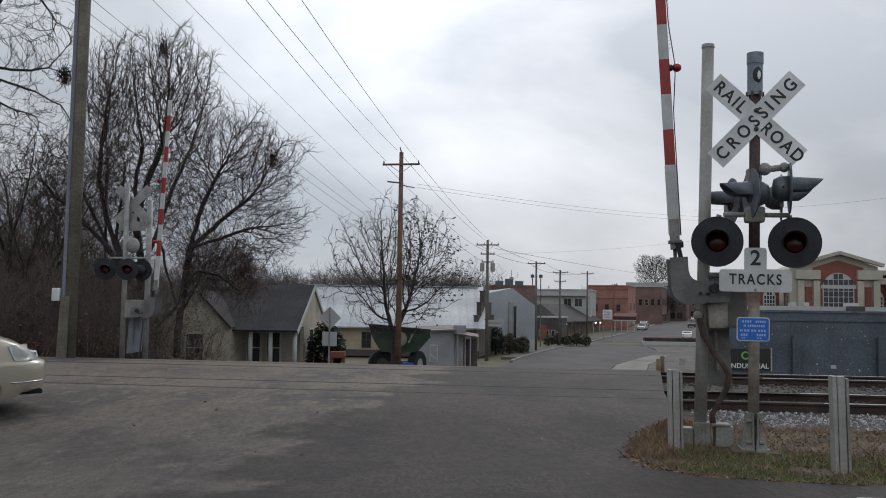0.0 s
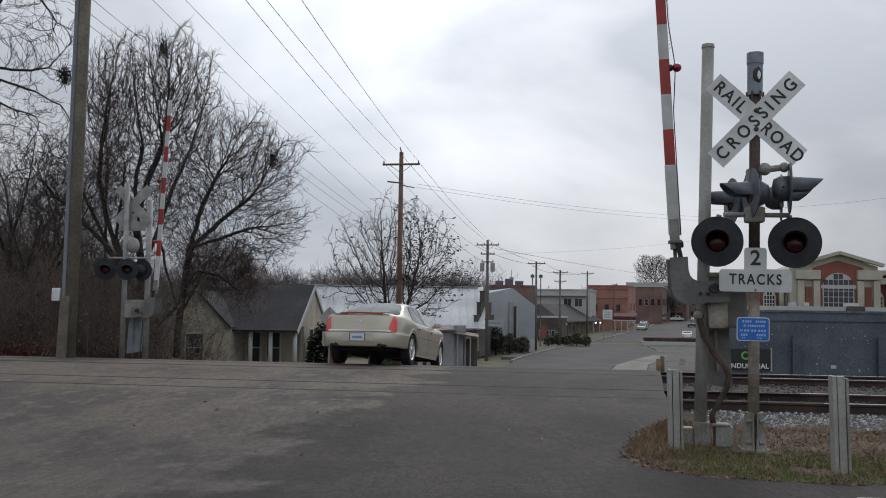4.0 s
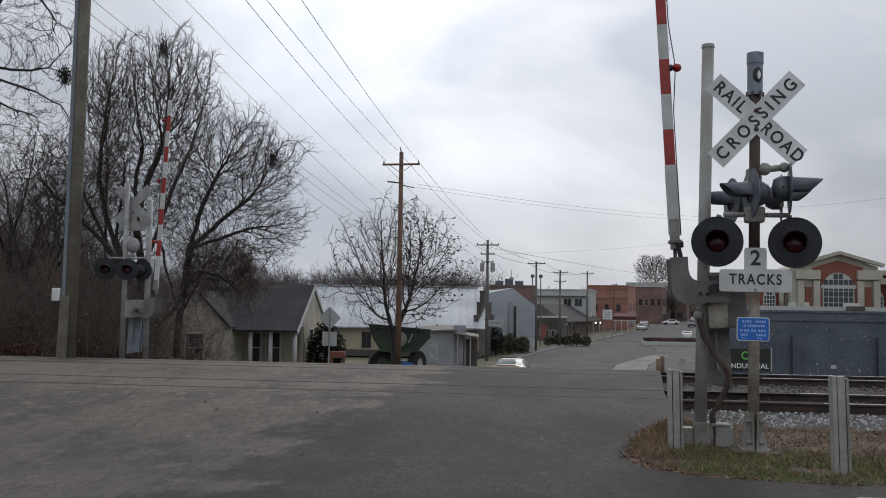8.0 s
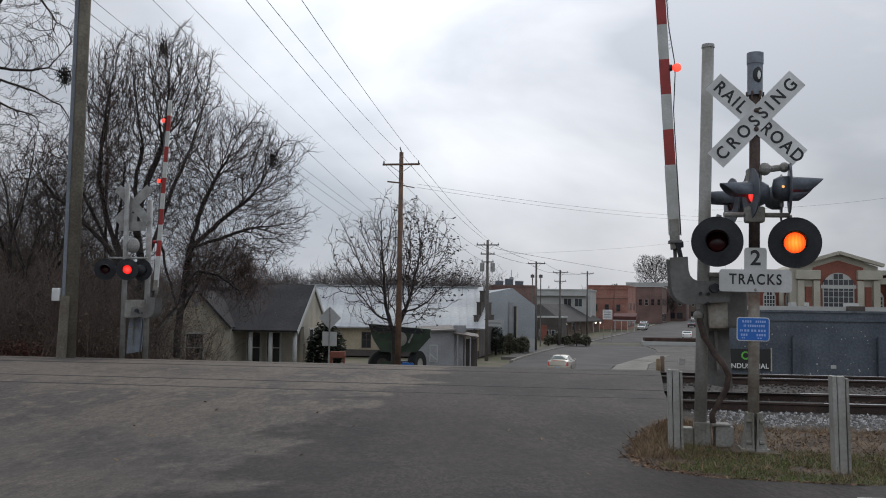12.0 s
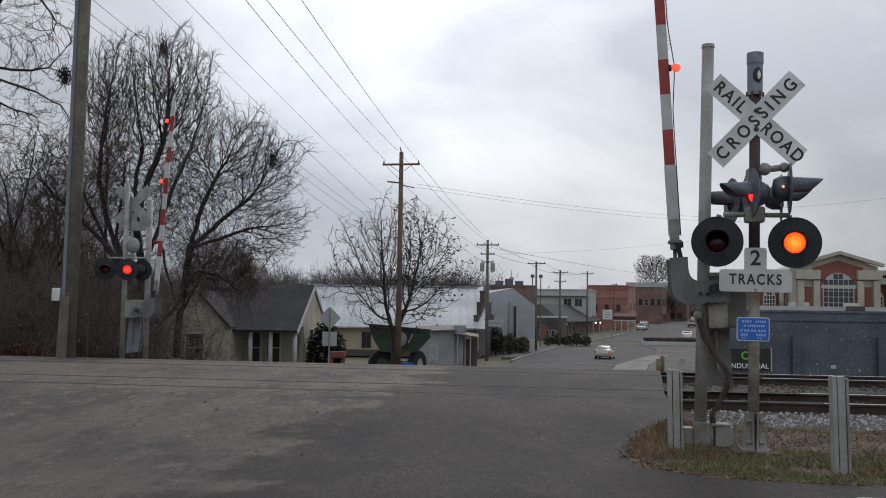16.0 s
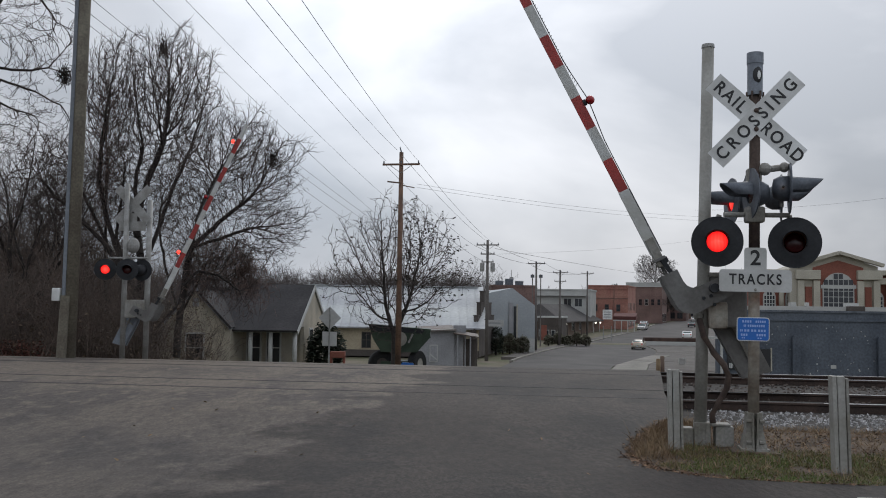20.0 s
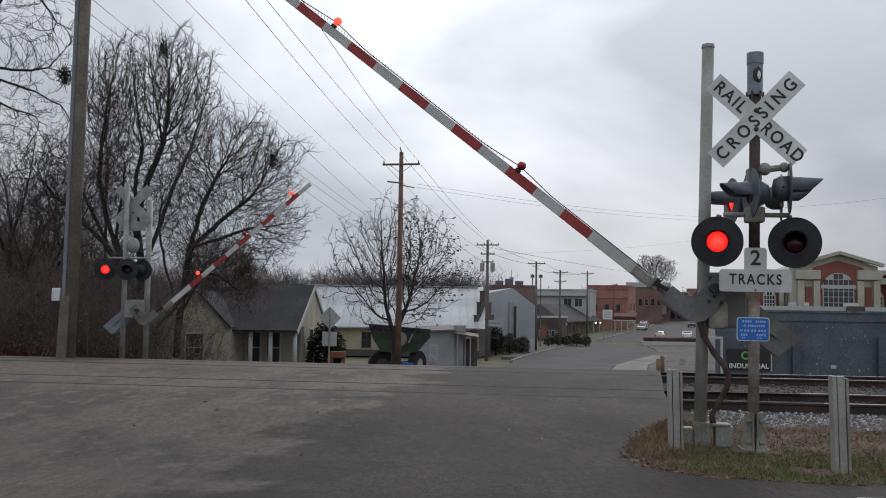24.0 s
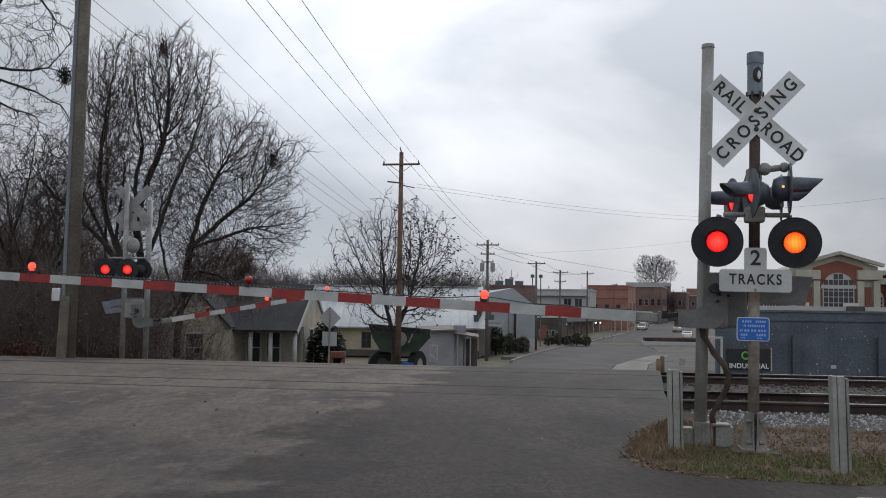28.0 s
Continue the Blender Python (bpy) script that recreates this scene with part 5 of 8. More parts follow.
# ---- utility poles and wires ----
def utility_pole(x, y, z, top, r, lean, material, arms, label, turn=17, extras=""):
    p = thing("utility_pole", pose(x, y, z, 0, lean, 0), label, "utility pole", "utility poles along the street")
    part("shaft", tube(BM(), (0, 0, -0.3), (0, 0, top - z), r, r * 0.66, 14), material, p, smooth=True)
    m = pose(0, 0, 0, 0, 0, -turn)
    for za, w, n in arms:
        zl = za - z
        arm = part("crossarm", box(BM(), (0, 0, 0), (w, 0.1, 0.12), bevel=0.01), material, p)
        arm.matrix_basis = pose(0, -r, zl, 0, 0, -turn)
        for k in range(n):
            xi = -w / 2 + 0.08 + (w - 0.16) * k / max(1, n - 1)
            part("insulator", tube(BM(), (xi, 0, 0.06), (xi, 0, 0.24), 0.05, 0.035, 8), GREYPAINT, arm)
        if w > 1.5:
            for s in (-1, 1):
                part("brace", tube(BM(), (s * w * 0.3, -0.03, -0.05), (0, -0.03, -0.55), 0.018, 0.018, 6), GALV_DIRTY, arm)
    if "t" in extras:
        for s in (-0.55, 0.55):
            part("transformer", tube(BM(), (s, -0.05, arms[-1][0] - z - 1.0), (s, -0.05, arms[-1][0] - z - 0.1), 0.24, 0.24, 14), GALV, p, "grey drum transformer")
    if "s" in extras:
        part("insulator", tube(BM(), (0, 0, top - z), (-0.1, 0, top - z + 0.35), 0.05, 0.03, 8), GREYPAINT, p)
        part("bracket", box(BM(), (-0.45, -0.05, 9.377 - z), (0.9, 0.06, 0.09), pose(0, 0, 0, 0, 8, -20)), material, p)
        part("bracket", box(BM(), (0.45, -0.05, 9.124 - z), (0.9, 0.05, 0.06), pose(0, 0, 0, 0, 12, -20)), material, p)
    return p


utility_pole(-2.729, 60, -3.1, 11.305, 0.2, 0.0, POLEBROWN, [(10.507, 2.4, 3)], "brown wooden utility pole with a crossarm beside the street", 10, "s")
utility_pole(4.706, 100, -3.75, 8.649, 0.2, 0.0, POLEGREY, [(8.111, 2.4, 4), (7.156, 1.5, 2), (6.321, 1.3, 2)], "grey wooden utility pole with crossarms and transformers", 12, "t")
utility_pole(12.814, 130, -4.35, 7.946, 0.19, 0.0, POLEGREY, [(7.636, 2.4, 3)], "grey wooden utility pole with a single crossarm")
utility_pole(18.75, 152, -4.5, 7.73, 0.2, 0.3, POLEGREY, [(7.28, 2.4, 3), (5.92, 1.9, 3)], "weathered wooden utility pole with two crossarms")
utility_pole(28.95, 190, -4.0, 9.14, 0.2, 0.0, POLEGREY, [(8.687, 2.4, 3)], "far wooden utility pole with one crossarm")
lp = thing("utility_pole", pose(-8.672, 22.2, -0.05, 0, 0.45, 0), "leaning weathered wooden pole with a grey riser beside the tracks", "utility pole", "utility poles along the street")
part("shaft", tube(BM(), (0, 0, -0.4), (0, 0, 12.5), 0.158, 0.14, 18), POLEWOOD, lp, "weathered round timber", smooth=True)
part("riser", box(BM(), (-0.13, -0.1, 7.2), (0.09, 0.09, 11), bevel=0.02), RISER, lp, "blue-grey cable riser cover")
part("stub", tube(BM(), (-0.1, -0.22, -0.4), (-0.06, -0.2, 1.7), 0.12, 0.1, 12), POLEWOOD, lp, "short stub post tied alongside")
part("meter_box", box(BM(), (-0.3, -0.1, 1.72), (0.19, 0.14, 0.3), bevel=0.02), SIGNWHITE, lp, "small white meter box")
arm = part("crossarm", box(BM(), (0.6, 0, 11.9), (2.6, 0.1, 0.12)), POLEWOOD, lp)


def wire(a, b_, sag, r, n=18):
    bm = BM()
    a, b_ = Vector(a), Vector(b_)
    pts = [a.lerp(b_, i / n) - Vector((0, 0, sag * 4 * (i / n) * (1 - i / n))) for i in range(n + 1)]
    hose(bm, pts, r, 4)
    ob = part("power_line", bm, WIRE)
    return tagged(ob, "thin dark overhead line sagging between poles", "power line", "overhead lines")


# from the leaning pole to the brown one
for a, c in (((-5.4, 22.2, 9.48), (-3.71, 60, 10.748)), ((-4.93, 22.2, 9.528), (-3.002, 60, 11.447)), ((-4.029, 22.2, 9.596), (-1.66, 60, 10.777))):
    wire(a, c, 0.2, 0.011)
for a, c in (((-6.948, 22.2, 9.458), (-2.977, 60, 7.832)), ((-7.687, 22.2, 9.379), (-2.913, 60, 6.179)), ((-9.053, 22.2, 9.195), (-2.908, 60, 5.892)), ((-8.899, 22.2, 8.676), (-2.867, 60, 5.534)), ((-8.999, 22.2, 8.469), (-2.853, 60, 4.746))):
    wire(a, c, 0.2, 0.008)
for a, c in ((((-3.814, 60, 10.565)), ((3.213, 100, 8.095))), (((-2.783, 60, 11.232)), ((4.338, 100, 8.709))), (((-1.587, 60, 10.669)), ((5.478, 100, 8.127))), (((-2.846, 60, 8.591)), ((4.365, 100, 6.321)))):
    wire(a, c, 0.35, 0.015)
for a, c in ((((5.478, 100, 8.127)), ((14.114, 130, 7.653))), (((3.213, 100, 8.095)), ((11.792, 130, 7.62))), (((14.114, 130, 7.653)), ((20.311, 152, 7.299))), (((11.792, 130, 7.62)), ((17.779, 152, 7.263))), (((20.311, 152, 7.299)), ((30.365, 190, 8.705))), (((17.779, 152, 7.263)), ((27.99, 190, 8.672))), (((5.481, 100, 7.769)), ((56.637, 240, 9.999)))):
    wire(a, c, 0.3, 0.019)
for a, c in ((((-1.709, 60, 9.292)), ((35.818, 110, 12.433))), (((-1.706, 60, 9.076)), ((35.815, 110, 11.971))), (((5.726, 100, 7.175)), ((49.217, 160, 14.487))), (((23.931, 90, 11.072)), ((49.26, 90, 13.7)))):
    wire(a, c, 0.6, 0.008)


# ---- buildings ----
SHINGLE = mat("grey_asphalt_shingle", (0.037, 0.034, 0.036), 0.9, var=0.3, scale=0.8, fine=9, bump=0.4, col2=(0.026, 0.025, 0.027))
SIDING = mat("cream_siding", (0.46, 0.4, 0.31), 0.8, var=0.08, scale=0.6, fine=10, col2=(0.3, 0.28, 0.23))
TRIM = mat("white_trim", (0.44, 0.44, 0.42), 0.7, var=0.06, scale=1, fine=12)
DARKGLASS = plain("dark_window", (0.02, 0.022, 0.026), 0.12, 0, 0.7)
RUSTYROOF = mat("weathered_tin_roof", (0.2, 0.185, 0.17), 0.7, 0.1, var=0.3, scale=0.8, fine=8, col2=(0.13, 0.1, 0.085))
METALROOF = mat("pale_metal_roof", (0.43, 0.45, 0.445), 0.5, 0.2, var=0.1, scale=0.25, fine=2.5, bump=0.05, col2=(0.33, 0.34, 0.36), rnd=0.06)
YELLOWWALL = mat("yellow_plaster", (0.37, 0.315, 0.225), 0.9, var=0.12, scale=0.5, fine=8)
GREYSHED = mat("grey_board", (0.31, 0.31, 0.32), 0.85, var=0.12, scale=0.6, fine=8)
DARKBRICK = mat("dark_brown_brick", (0.092, 0.078, 0.07), 0.9, var=0.2, scale=0.6, fine=9)
BLUESTEEL = mat("grey_blue_steel", (0.35, 0.375, 0.39), 0.6, 0.1, var=0.08, scale=0.3, fine=5)
BLOCK = mat("pale_block", (0.42, 0.42, 0.4), 0.9, var=0.1, scale=0.4, fine=6)
NAVY = mat("slate_blue_paint", (0.1, 0.115, 0.138), 0.75, var=0.25, scale=0.9, fine=12, col2=(0.065, 0.076, 0.095))
REDBRICK = mat("orange_red_brick", (0.33, 0.17, 0.13), 0.9, var=0.2, scale=0.35, fine=3, col2=(0.27, 0.12, 0.095))
COURTBRICK = mat("red_brick", (0.235, 0.085, 0.06), 0.9, var=0.15, scale=0.7, fine=10)
STONE = mat("cream_stone", (0.43, 0.4, 0.33), 0.85, var=0.1, scale=0.8, fine=12)
BROWNBRICK = mat("brown_brick", (0.15, 0.105, 0.08), 0.9, var=0.14, scale=0.5, fine=6)
FARBRICK = mat("far_dark_brick", (0.19, 0.12, 0.105), 0.9, var=0.2, scale=0.3, fine=3)
GREENPAINT = mat("dark_green_paint", (0.04, 0.064, 0.04), 0.5, var=0.2, scale=1.5, fine=20)
MULCH = mat("brown_mulch", (0.075, 0.045, 0.035), 0.95, var=0.3, scale=1, fine=10)
BOLLARD = mat("faded_orange_paint", (0.2, 0.14, 0.08), 0.8, var=0.15, scale=3, fine=20)
DARKCAR = plain("dark_grey_car_paint", (0.06, 0.062, 0.068), 0.3, 0.2, coat=0.4)
SILVER = plain("silver_paint", (0.5, 0.5, 0.5), 0.3, 0.4, coat=0.4)
WHITEPAINT = plain("white_car_paint", (0.72, 0.72, 0.7), 0.3, 0.0, coat=0.4)


def window(parent, x, y, z, w, h, frame_mat=TRIM, bars=1, rows=1, deep=0.05):
    fr = part("window", box(BM(), (x, y, z + h / 2), (w + 0.16, 0.06, h + 0.16), bevel=0.01), frame_mat, parent)
    for i in range(bars + 1):
        for j in range(rows + 1):
            pw, ph = (w - 0.05 * bars) / (bars + 1), (h - 0.05 * rows) / (rows + 1)
            part("pane", box(BM(), (x - w / 2 + pw / 2 + i * (pw + 0.05), y - 0.032, z + ph / 2 + j * (ph + 0.05)), (pw, 0.012, ph)), DARKGLASS, fr)
    return fr


# small house with a porch
HX0, HX1, HY, HZ, HE, HR = -13.126, -6.942, 46.0, land(-9, 46), 0.442, 2.446
house = thing("house", pose(HX1, HY, HZ, 0, 0, -3.5), "small cream house with a dark shingle roof and a porch", "house")
L, e, rdg = HX1 - HX0, HE - HZ, HR - HZ
part("wall", box(BM(), (-L / 2, 4.3, e / 2), (L, 5.4, e)), SIDING, house, "cream clapboard walls")
for k in range(14):
    part("clapboard", box(BM(), (-L / 2, 1.592, 0.25 + k * e / 14.5), (L, 0.02, 0.03)), SIDING, house)
b = BM()
slab(b, [(0, e), (7.2, e), (3.6, rdg - 0.12)], 0.16, pose(0.02, 0, 0, 0, 0, 90))
part("gable_wall", b, SIDING, house, "pale gable end")
part("end_wall", box(BM(), (-0.09, 4.3, e / 2), (0.2, 5.8, e)), SIDING, house)
for s, y0, y1 in ((1, -0.45, 3.62), (-1, 7.6, 3.58)):
    b = BM()
    yy = abs(y1 - y0)
    ang = math.atan2(rdg - e + 0.25, 4.05)
    ln_ = yy / math.cos(ang)
    box(b, (-L / 2 - 0.1, (y0 + y1) / 2, (e - 0.22 + rdg) / 2 + 0.06), (L + 0.32, ln_ + 0.05, 0.1), pose(0, 0, 0, math.degrees(ang) * s, 0, 0))
    part("roof_slope", b, SHINGLE, house, "dark grey shingle slope")
part("rake_board", box(BM(), (0.08, 1.6, (e - 0.2 + rdg) / 2 - 0.02), (0.06, 4.7, 0.2), pose(0, 0, 0, math.degrees(math.atan2(rdg - e + 0.25, 4.05)), 0, 0)), TRIM, house)
part("rake_board", box(BM(), (0.08, 5.6, (e - 0.2 + rdg) / 2 - 0.02), (0.06, 4.7, 0.2), pose(0, 0, 0, -math.degrees(math.atan2(rdg - e + 0.25, 4.05)), 0, 0)), TRIM, house)
part("porch_beam", box(BM(), (-1.9, -0.1, e - 0.14), (3.9, 0.16, 0.26)), TRIM, house)
part("porch_floor", box(BM(), (-1.9, 0.7, 0.2), (3.9, 1.8, 0.4)), CONCRETE, house)
for cx in (-9.23 - HX1, -8.25 - HX1, -0.12):
    part("porch_post", tube(BM(), (cx, -0.1, 0.4), (cx, -0.1, e - 0.2), 0.12, 0.1, 10), TRIM, house, "white round porch post", smooth=True)
for wx in (-2.55, -1.55):
    window(house, wx, 1.56, 0.75, 0.62, 1.5, TRIM, 0, 1)
wd = window(house, 0.0, 0, 0, 0.7, 1.6, TRIM, 1, 0)
wd.matrix_basis = pose(0.03, 3.0, 0.8, 0, 0, 90)
b = BM()
gx0, gw = -11.745 - HX1, 1.7
slab(b, [(gx0 - gw, 0), (gx0 + gw, 0), (gx0 + gw, e - 0.1), (gx0, 2.119 - HZ), (gx0 - gw, e - 0.1)], 3.2, pose(0, -0.75, 0))
part("front_wing", b, SIDING, house, "gabled front wing with a vent")
ang = math.degrees(math.atan2(2.119 - HZ - e + 0.1, gw))
for s in (-1, 1):
    part("wing_roof", box(BM(), (gx0 + s * gw * 0.56, 0.8, (2.119 - HZ + e - 0.1) / 2 + 0.02), (gw * 1.42, 3.6, 0.1), pose(0, 0, 0, 0, s * ang, 0)), SHINGLE, house)
    part("wing_rake", box(BM(), (gx0 + s * gw * 0.56, -0.86, (2.119 - HZ + e - 0.1) / 2 - 0.05), (gw * 1.42, 0.06, 0.16), pose(0, 0, 0, 0, s * ang, 0)), GREYSHED, house)
window(house, gx0, -0.76, 0.9, 0.8, 1.3, TRIM, 0, 1)
part("gable_vent", box(BM(), (gx0, -0.78, 1.58 - HZ), (0.3, 0.05, 0.4)), GREYSHED, house)
part("chimney", box(BM(), (-11.928 - HX1, 3.5, rdg + 0.1), (1.1, 0.5, 0.35)), GREYSHED, house)

# long warehouse with a pale metal roof
AX0, AX1, AY, AZ = -16.126, 4.08, 104.0, land(-5, 104)
wh = thing("warehouse", pose(AX0, AY, AZ), "long warehouse with a pale seamed metal roof and yellow wall", "warehouse")
WL, we, wr = AX1 - AX0, -0.832 - AZ, 3.931 - AZ
part("wall", box(BM(), (WL / 2, 10.2, we / 2), (WL, 19.8, we)), YELLOWWALL, wh, "faded yellow plaster wall")
part("plinth", box(BM(), (WL / 2, 0.22, 0.35), (WL + 0.1, 0.2, 0.7)), DARKBRICK, wh)
b = BM()
slab(b, [(0.3, we), (19.9, we), (10, wr - 0.15)], WL - 0.1, pose(0.05, 0, 0, 0, 0, 90) @ Matrix.Translation((0, -WL + 0.1, 0)))
part("gable", b, YELLOWWALL, wh)
ra = math.degrees(math.atan2(wr - we, 10.4))
pan = bpy.data.meshes.new("roof_panel")
b = BM()
pl = math.hypot(wr - we, 10.4)
box(b, (0, 0, 0), (0.97, pl, 0.05))
box(b, (0.47, 0, 0.05), (0.07, pl, 0.07))
b.to_mesh(pan)
b.free()
pan.materials.append(METALROOF)
for k in range(int(WL / 1.0) + 1):
    for s in (1, -1):
        o = new("roof_panel", pan)
        o.parent = wh
        o.matrix_basis = pose(0.5 + k * 1.0, 10 - s * 5.2, (we + wr) / 2 + 0.02 * (k % 3), s * ra, 0, 0)
part("ridge_cap", box(BM(), (WL / 2, 10, wr + 0.03), (WL + 0.4, 0.9, 0.1)), METALROOF, wh)
part("eave", box(BM(), (WL / 2, -0.42, we + 0.02), (WL + 0.2, 0.1, 0.16)), GREYSHED, wh)
for px_ in (648,):
    window(wh, -8.242 - AX0, 0.28, 0.95, 0.9, 1.6, DARKBRICK, 1, 1)
    window(wh, -4.73 - AX0, 0.28, 0.95, 0.9, 1.6, DARKBRICK, 1, 1)
par = thing("parapet_wall", pose(3.35, 103.6, AZ, 0, 0, 76), "stepped dark brick parapet wall at the warehouse end", "wall")
ph_ = 3.332 - AZ
for k, (x0, x1, h) in enumerate(((0, 1.6, 0.42), (1.6, 3.2, 0.62), (3.2, 4.8, 0.82), (4.8, 7.6, 1.0), (7.6, 9.2, 0.82), (9.2, 10.8, 0.62))):
    part("parapet_step", box(BM(), ((x0 + x1) / 2, 0, h * ph_ / 2), (x1 - x0, 0.5, h * ph_)), DARKBRICK, par)
    part("coping", box(BM(), ((x0 + x1) / 2, 0, h * ph_ + 0.06), (x1 - x0 + 0.1, 0.6, 0.12)), DARKBRICK, par)
sg = thing("shop_sign", pose(5.194, 102, -0.234, 0, 0, 0), "small white hanging shop sign with dark marks", "sign")
part("board", box(BM(), (0.45, 0, 0.1), (1.9, 0.08, 0.7), bevel=0.02), BLOCK, sg)
part("sign_marks", box(BM(), (0.35, -0.045, 0.1), (1.5, 0.01, 0.2)), GREYSHED, sg)
part("bracket", box(BM(), (-0.5, 0, 0.5), (0.3, 0.06, 0.08)), BLACK, sg)

bl = thing("steel_building", pose(6.037, 121, land(8, 121), 0, 0, 6), "grey-blue steel building with a tall narrow window", "building")
bz = land(8, 121)
bw = 5.85
b = BM()
slab(b, [(0, 1.9), (bw, 1.9), (bw, 1.884 - bz), (2.9, 4.07 - bz), (-0.2, 3.386 - bz)], 24)
part("steel_wall", b, BLUESTEEL, bl, "grey-blue ribbed steel wall")
part("block_wall", box(BM(), (bw / 2, 12.2, 0.95), (bw + 0.02, 24.3, 1.9)), BLOCK, bl, "pale block base")
for k in range(16):
    part("rib", box(BM(), (0.2 + k * 0.36, -0.02, 3.1), (0.04, 0.04, 2.3)), BLUESTEEL, bl)
part("tall_window", box(BM(), (3.28, -0.06, 3.75), (0.36, 0.1, 4.4)), DARKGLASS, bl, "tall narrow dark window")
part("pilaster", box(BM(), (2.72, -0.1, 3.9), (0.5, 0.22, 5.0)), GREYSHED, bl, "pale grey pilaster")
part("side_window", box(BM(), (2.62, -0.22, 1.6), (0.3, 0.06, 1.6)), DARKGLASS, bl)
part("door_jamb", box(BM(), (3.52, -0.06, 3.4), (0.16, 0.14, 5.6)), STONE, bl)
for k, px_ in enumerate((883, 900, 919)):
    vent = thing("roof_vent", pose(10.791 + k * 1.9, 181, 5.59 + 0.1), "dark square rooftop air unit", "air unit", "rooftop air units")
    part("casing", box(BM(), (0, 0, 0.45 + 0.2 * (k == 1)), (1.5, 1.4, 0.9 + 0.4 * (k == 1)), bevel=0.05), GREYPAINT, vent)
    part("lid", box(BM(), (0, 0, 0.95 + 0.4 * (k == 1)), (1.6, 1.5, 0.12), bevel=0.03), BLUESTEEL, vent)
back = thing("brick_block", pose(9.212, 178, land(15, 178)), "long low brick building behind the steel one", "building")
part("wall", box(BM(), (4.2, 6, (5.59 - land(15, 178)) / 2), (8.4, 12, 5.59 - land(15, 178))), FARBRICK, back)
part("parapet", box(BM(), (4.2, 6, 5.59 - land(15, 178) + 0.1), (8.6, 12.3, 0.3)), FARBRICK, back)

# grey shed with a porch
sx, sy = -1.932, 82
sz = land(0, 82)
shed = thing("shed", pose(sx, sy, sz, 0, 0, 4), "small grey board shed with a leaning porch", "shed")
sw, sh = 3.024, -0.438 - sz
part("wall", box(BM(), (sw / 2, 2.2, sh / 2), (sw, 4.4, sh)), GREYSHED, shed, "grey board walls")
for k in range(9):
    part("board", box(BM(), (sw / 2, -0.015, 0.3 + k * sh / 9.5), (sw, 0.03, 0.05)), GREYSHED, shed)
part("roof", box(BM(), (sw / 2, 2.1, sh + 0.06), (sw + 0.3, 5, 0.12), pose(0, 0, 0, 3, -3, 0)), RUSTYROOF, shed)
dr = part("door", box(BM(), (1.25, -0.04, 1.25), (0.7, 0.05, 1.5)), TRIM, shed, "white boarded door with a brace")
part("door_panel", box(BM(), (1.25, -0.07, 1.25), (0.56, 0.02, 1.34)), GREYSHED, dr)
part("brace", box(BM(), (1.25, -0.085, 0.95), (0.75, 0.02, 0.09), pose(0, 0, 0, 0, 40, 0)), TRIM, dr)
part("facade", box(BM(), (sw + 0.5, 0.5, sh * 0.56), (1.1, 0.2, sh * 1.12)), GREYSHED, shed, "tall false front")
part("porch_roof", box(BM(), (sw + 1.0, 0.2, sh * 0.9), (2.2, 1.6, 0.08), pose(0, 0, 0, 8, 8, 0)), RUSTYROOF, shed)
for k in range(4):
    part("porch_post", tube(BM(), (sw + 0.25 + 0.55 * k, -0.5, 0), (sw + 0.25 + 0.55 * k, -0.5, sh * 0.86 - 0.06 * k), 0.06, 0.06, 8), DARKBRICK if k % 2 else GREYSHED, shed)
part("porch_wall", box(BM(), (sw + 1.1, 1.2, sh * 0.38), (1.8, 0.2, sh * 0.76)), DARKBRICK, shed)

# grain cart
gx_, gy_ = -2.972, 68
gz = land(gx_, 68)
cart = thing("grain_cart", pose(gx_, gy_, gz), "green farm grain cart with big dark wheels", "cart")
b = BM()
t0, t1 = 0.25 - gz, -1.276 - gz
pts = [(-2.15, t0), (2.2, t0 - 0.3), (2.1, t0 - 0.95), (1.25, t1 - 0.4), (-1.25, t1 - 0.4), (-1.85, t0 - 1.0)]
slab(b, pts, 2.6, pose(0, -1.3, 0))
part("hopper", b, GREENPAINT, cart, "green tapered hopper")
part("side_board", slab(BM(), [(-2.2, t0 + 0.03), (-0.3, t0 - 0.1), (1.75, t0 - 0.36), (1.62, t0 - 0.62), (-0.2, t0 - 0.52), (-1.98, t0 - 0.46)], 0.1, pose(0, -1.36, 0)), BLACK, cart, "dark upper board of the hopper")
part("spout_panel", slab(BM(), [(0.95, t0 - 0.66), (2.15, t0 - 0.62), (2.2, t0 - 0.9), (1.5, t0 - 1.2), (0.95, t0 - 1.15)], 0.12, pose(0, -1.38, 0)), GREENPAINT, cart, "green side panel beside the spout")
part("hopper_rib", box(BM(), (-1.1, -1.34, t0 - 0.5), (0.08, 0.06, 0.9), pose(0, 0, 0, 0, -14, 0)), GREENPAINT, cart)
part("hopper_rib", box(BM(), (1.1, -1.34, t0 - 0.5), (0.08, 0.06, 0.9), pose(0, 0, 0, 0, 14, 0)), GREENPAINT, cart)
part("axle", box(BM(), (0, 0, 0.9), (2.6, 1.8, 0.4)), GREENPAINT, cart)
part("disc", tube(BM(), (0.02, -1.42, t0 - 1.0), (0.02, -1.34, t0 - 1.0), 0.52, 0.52, 20), CONCRETE, cart, "pale round cover")
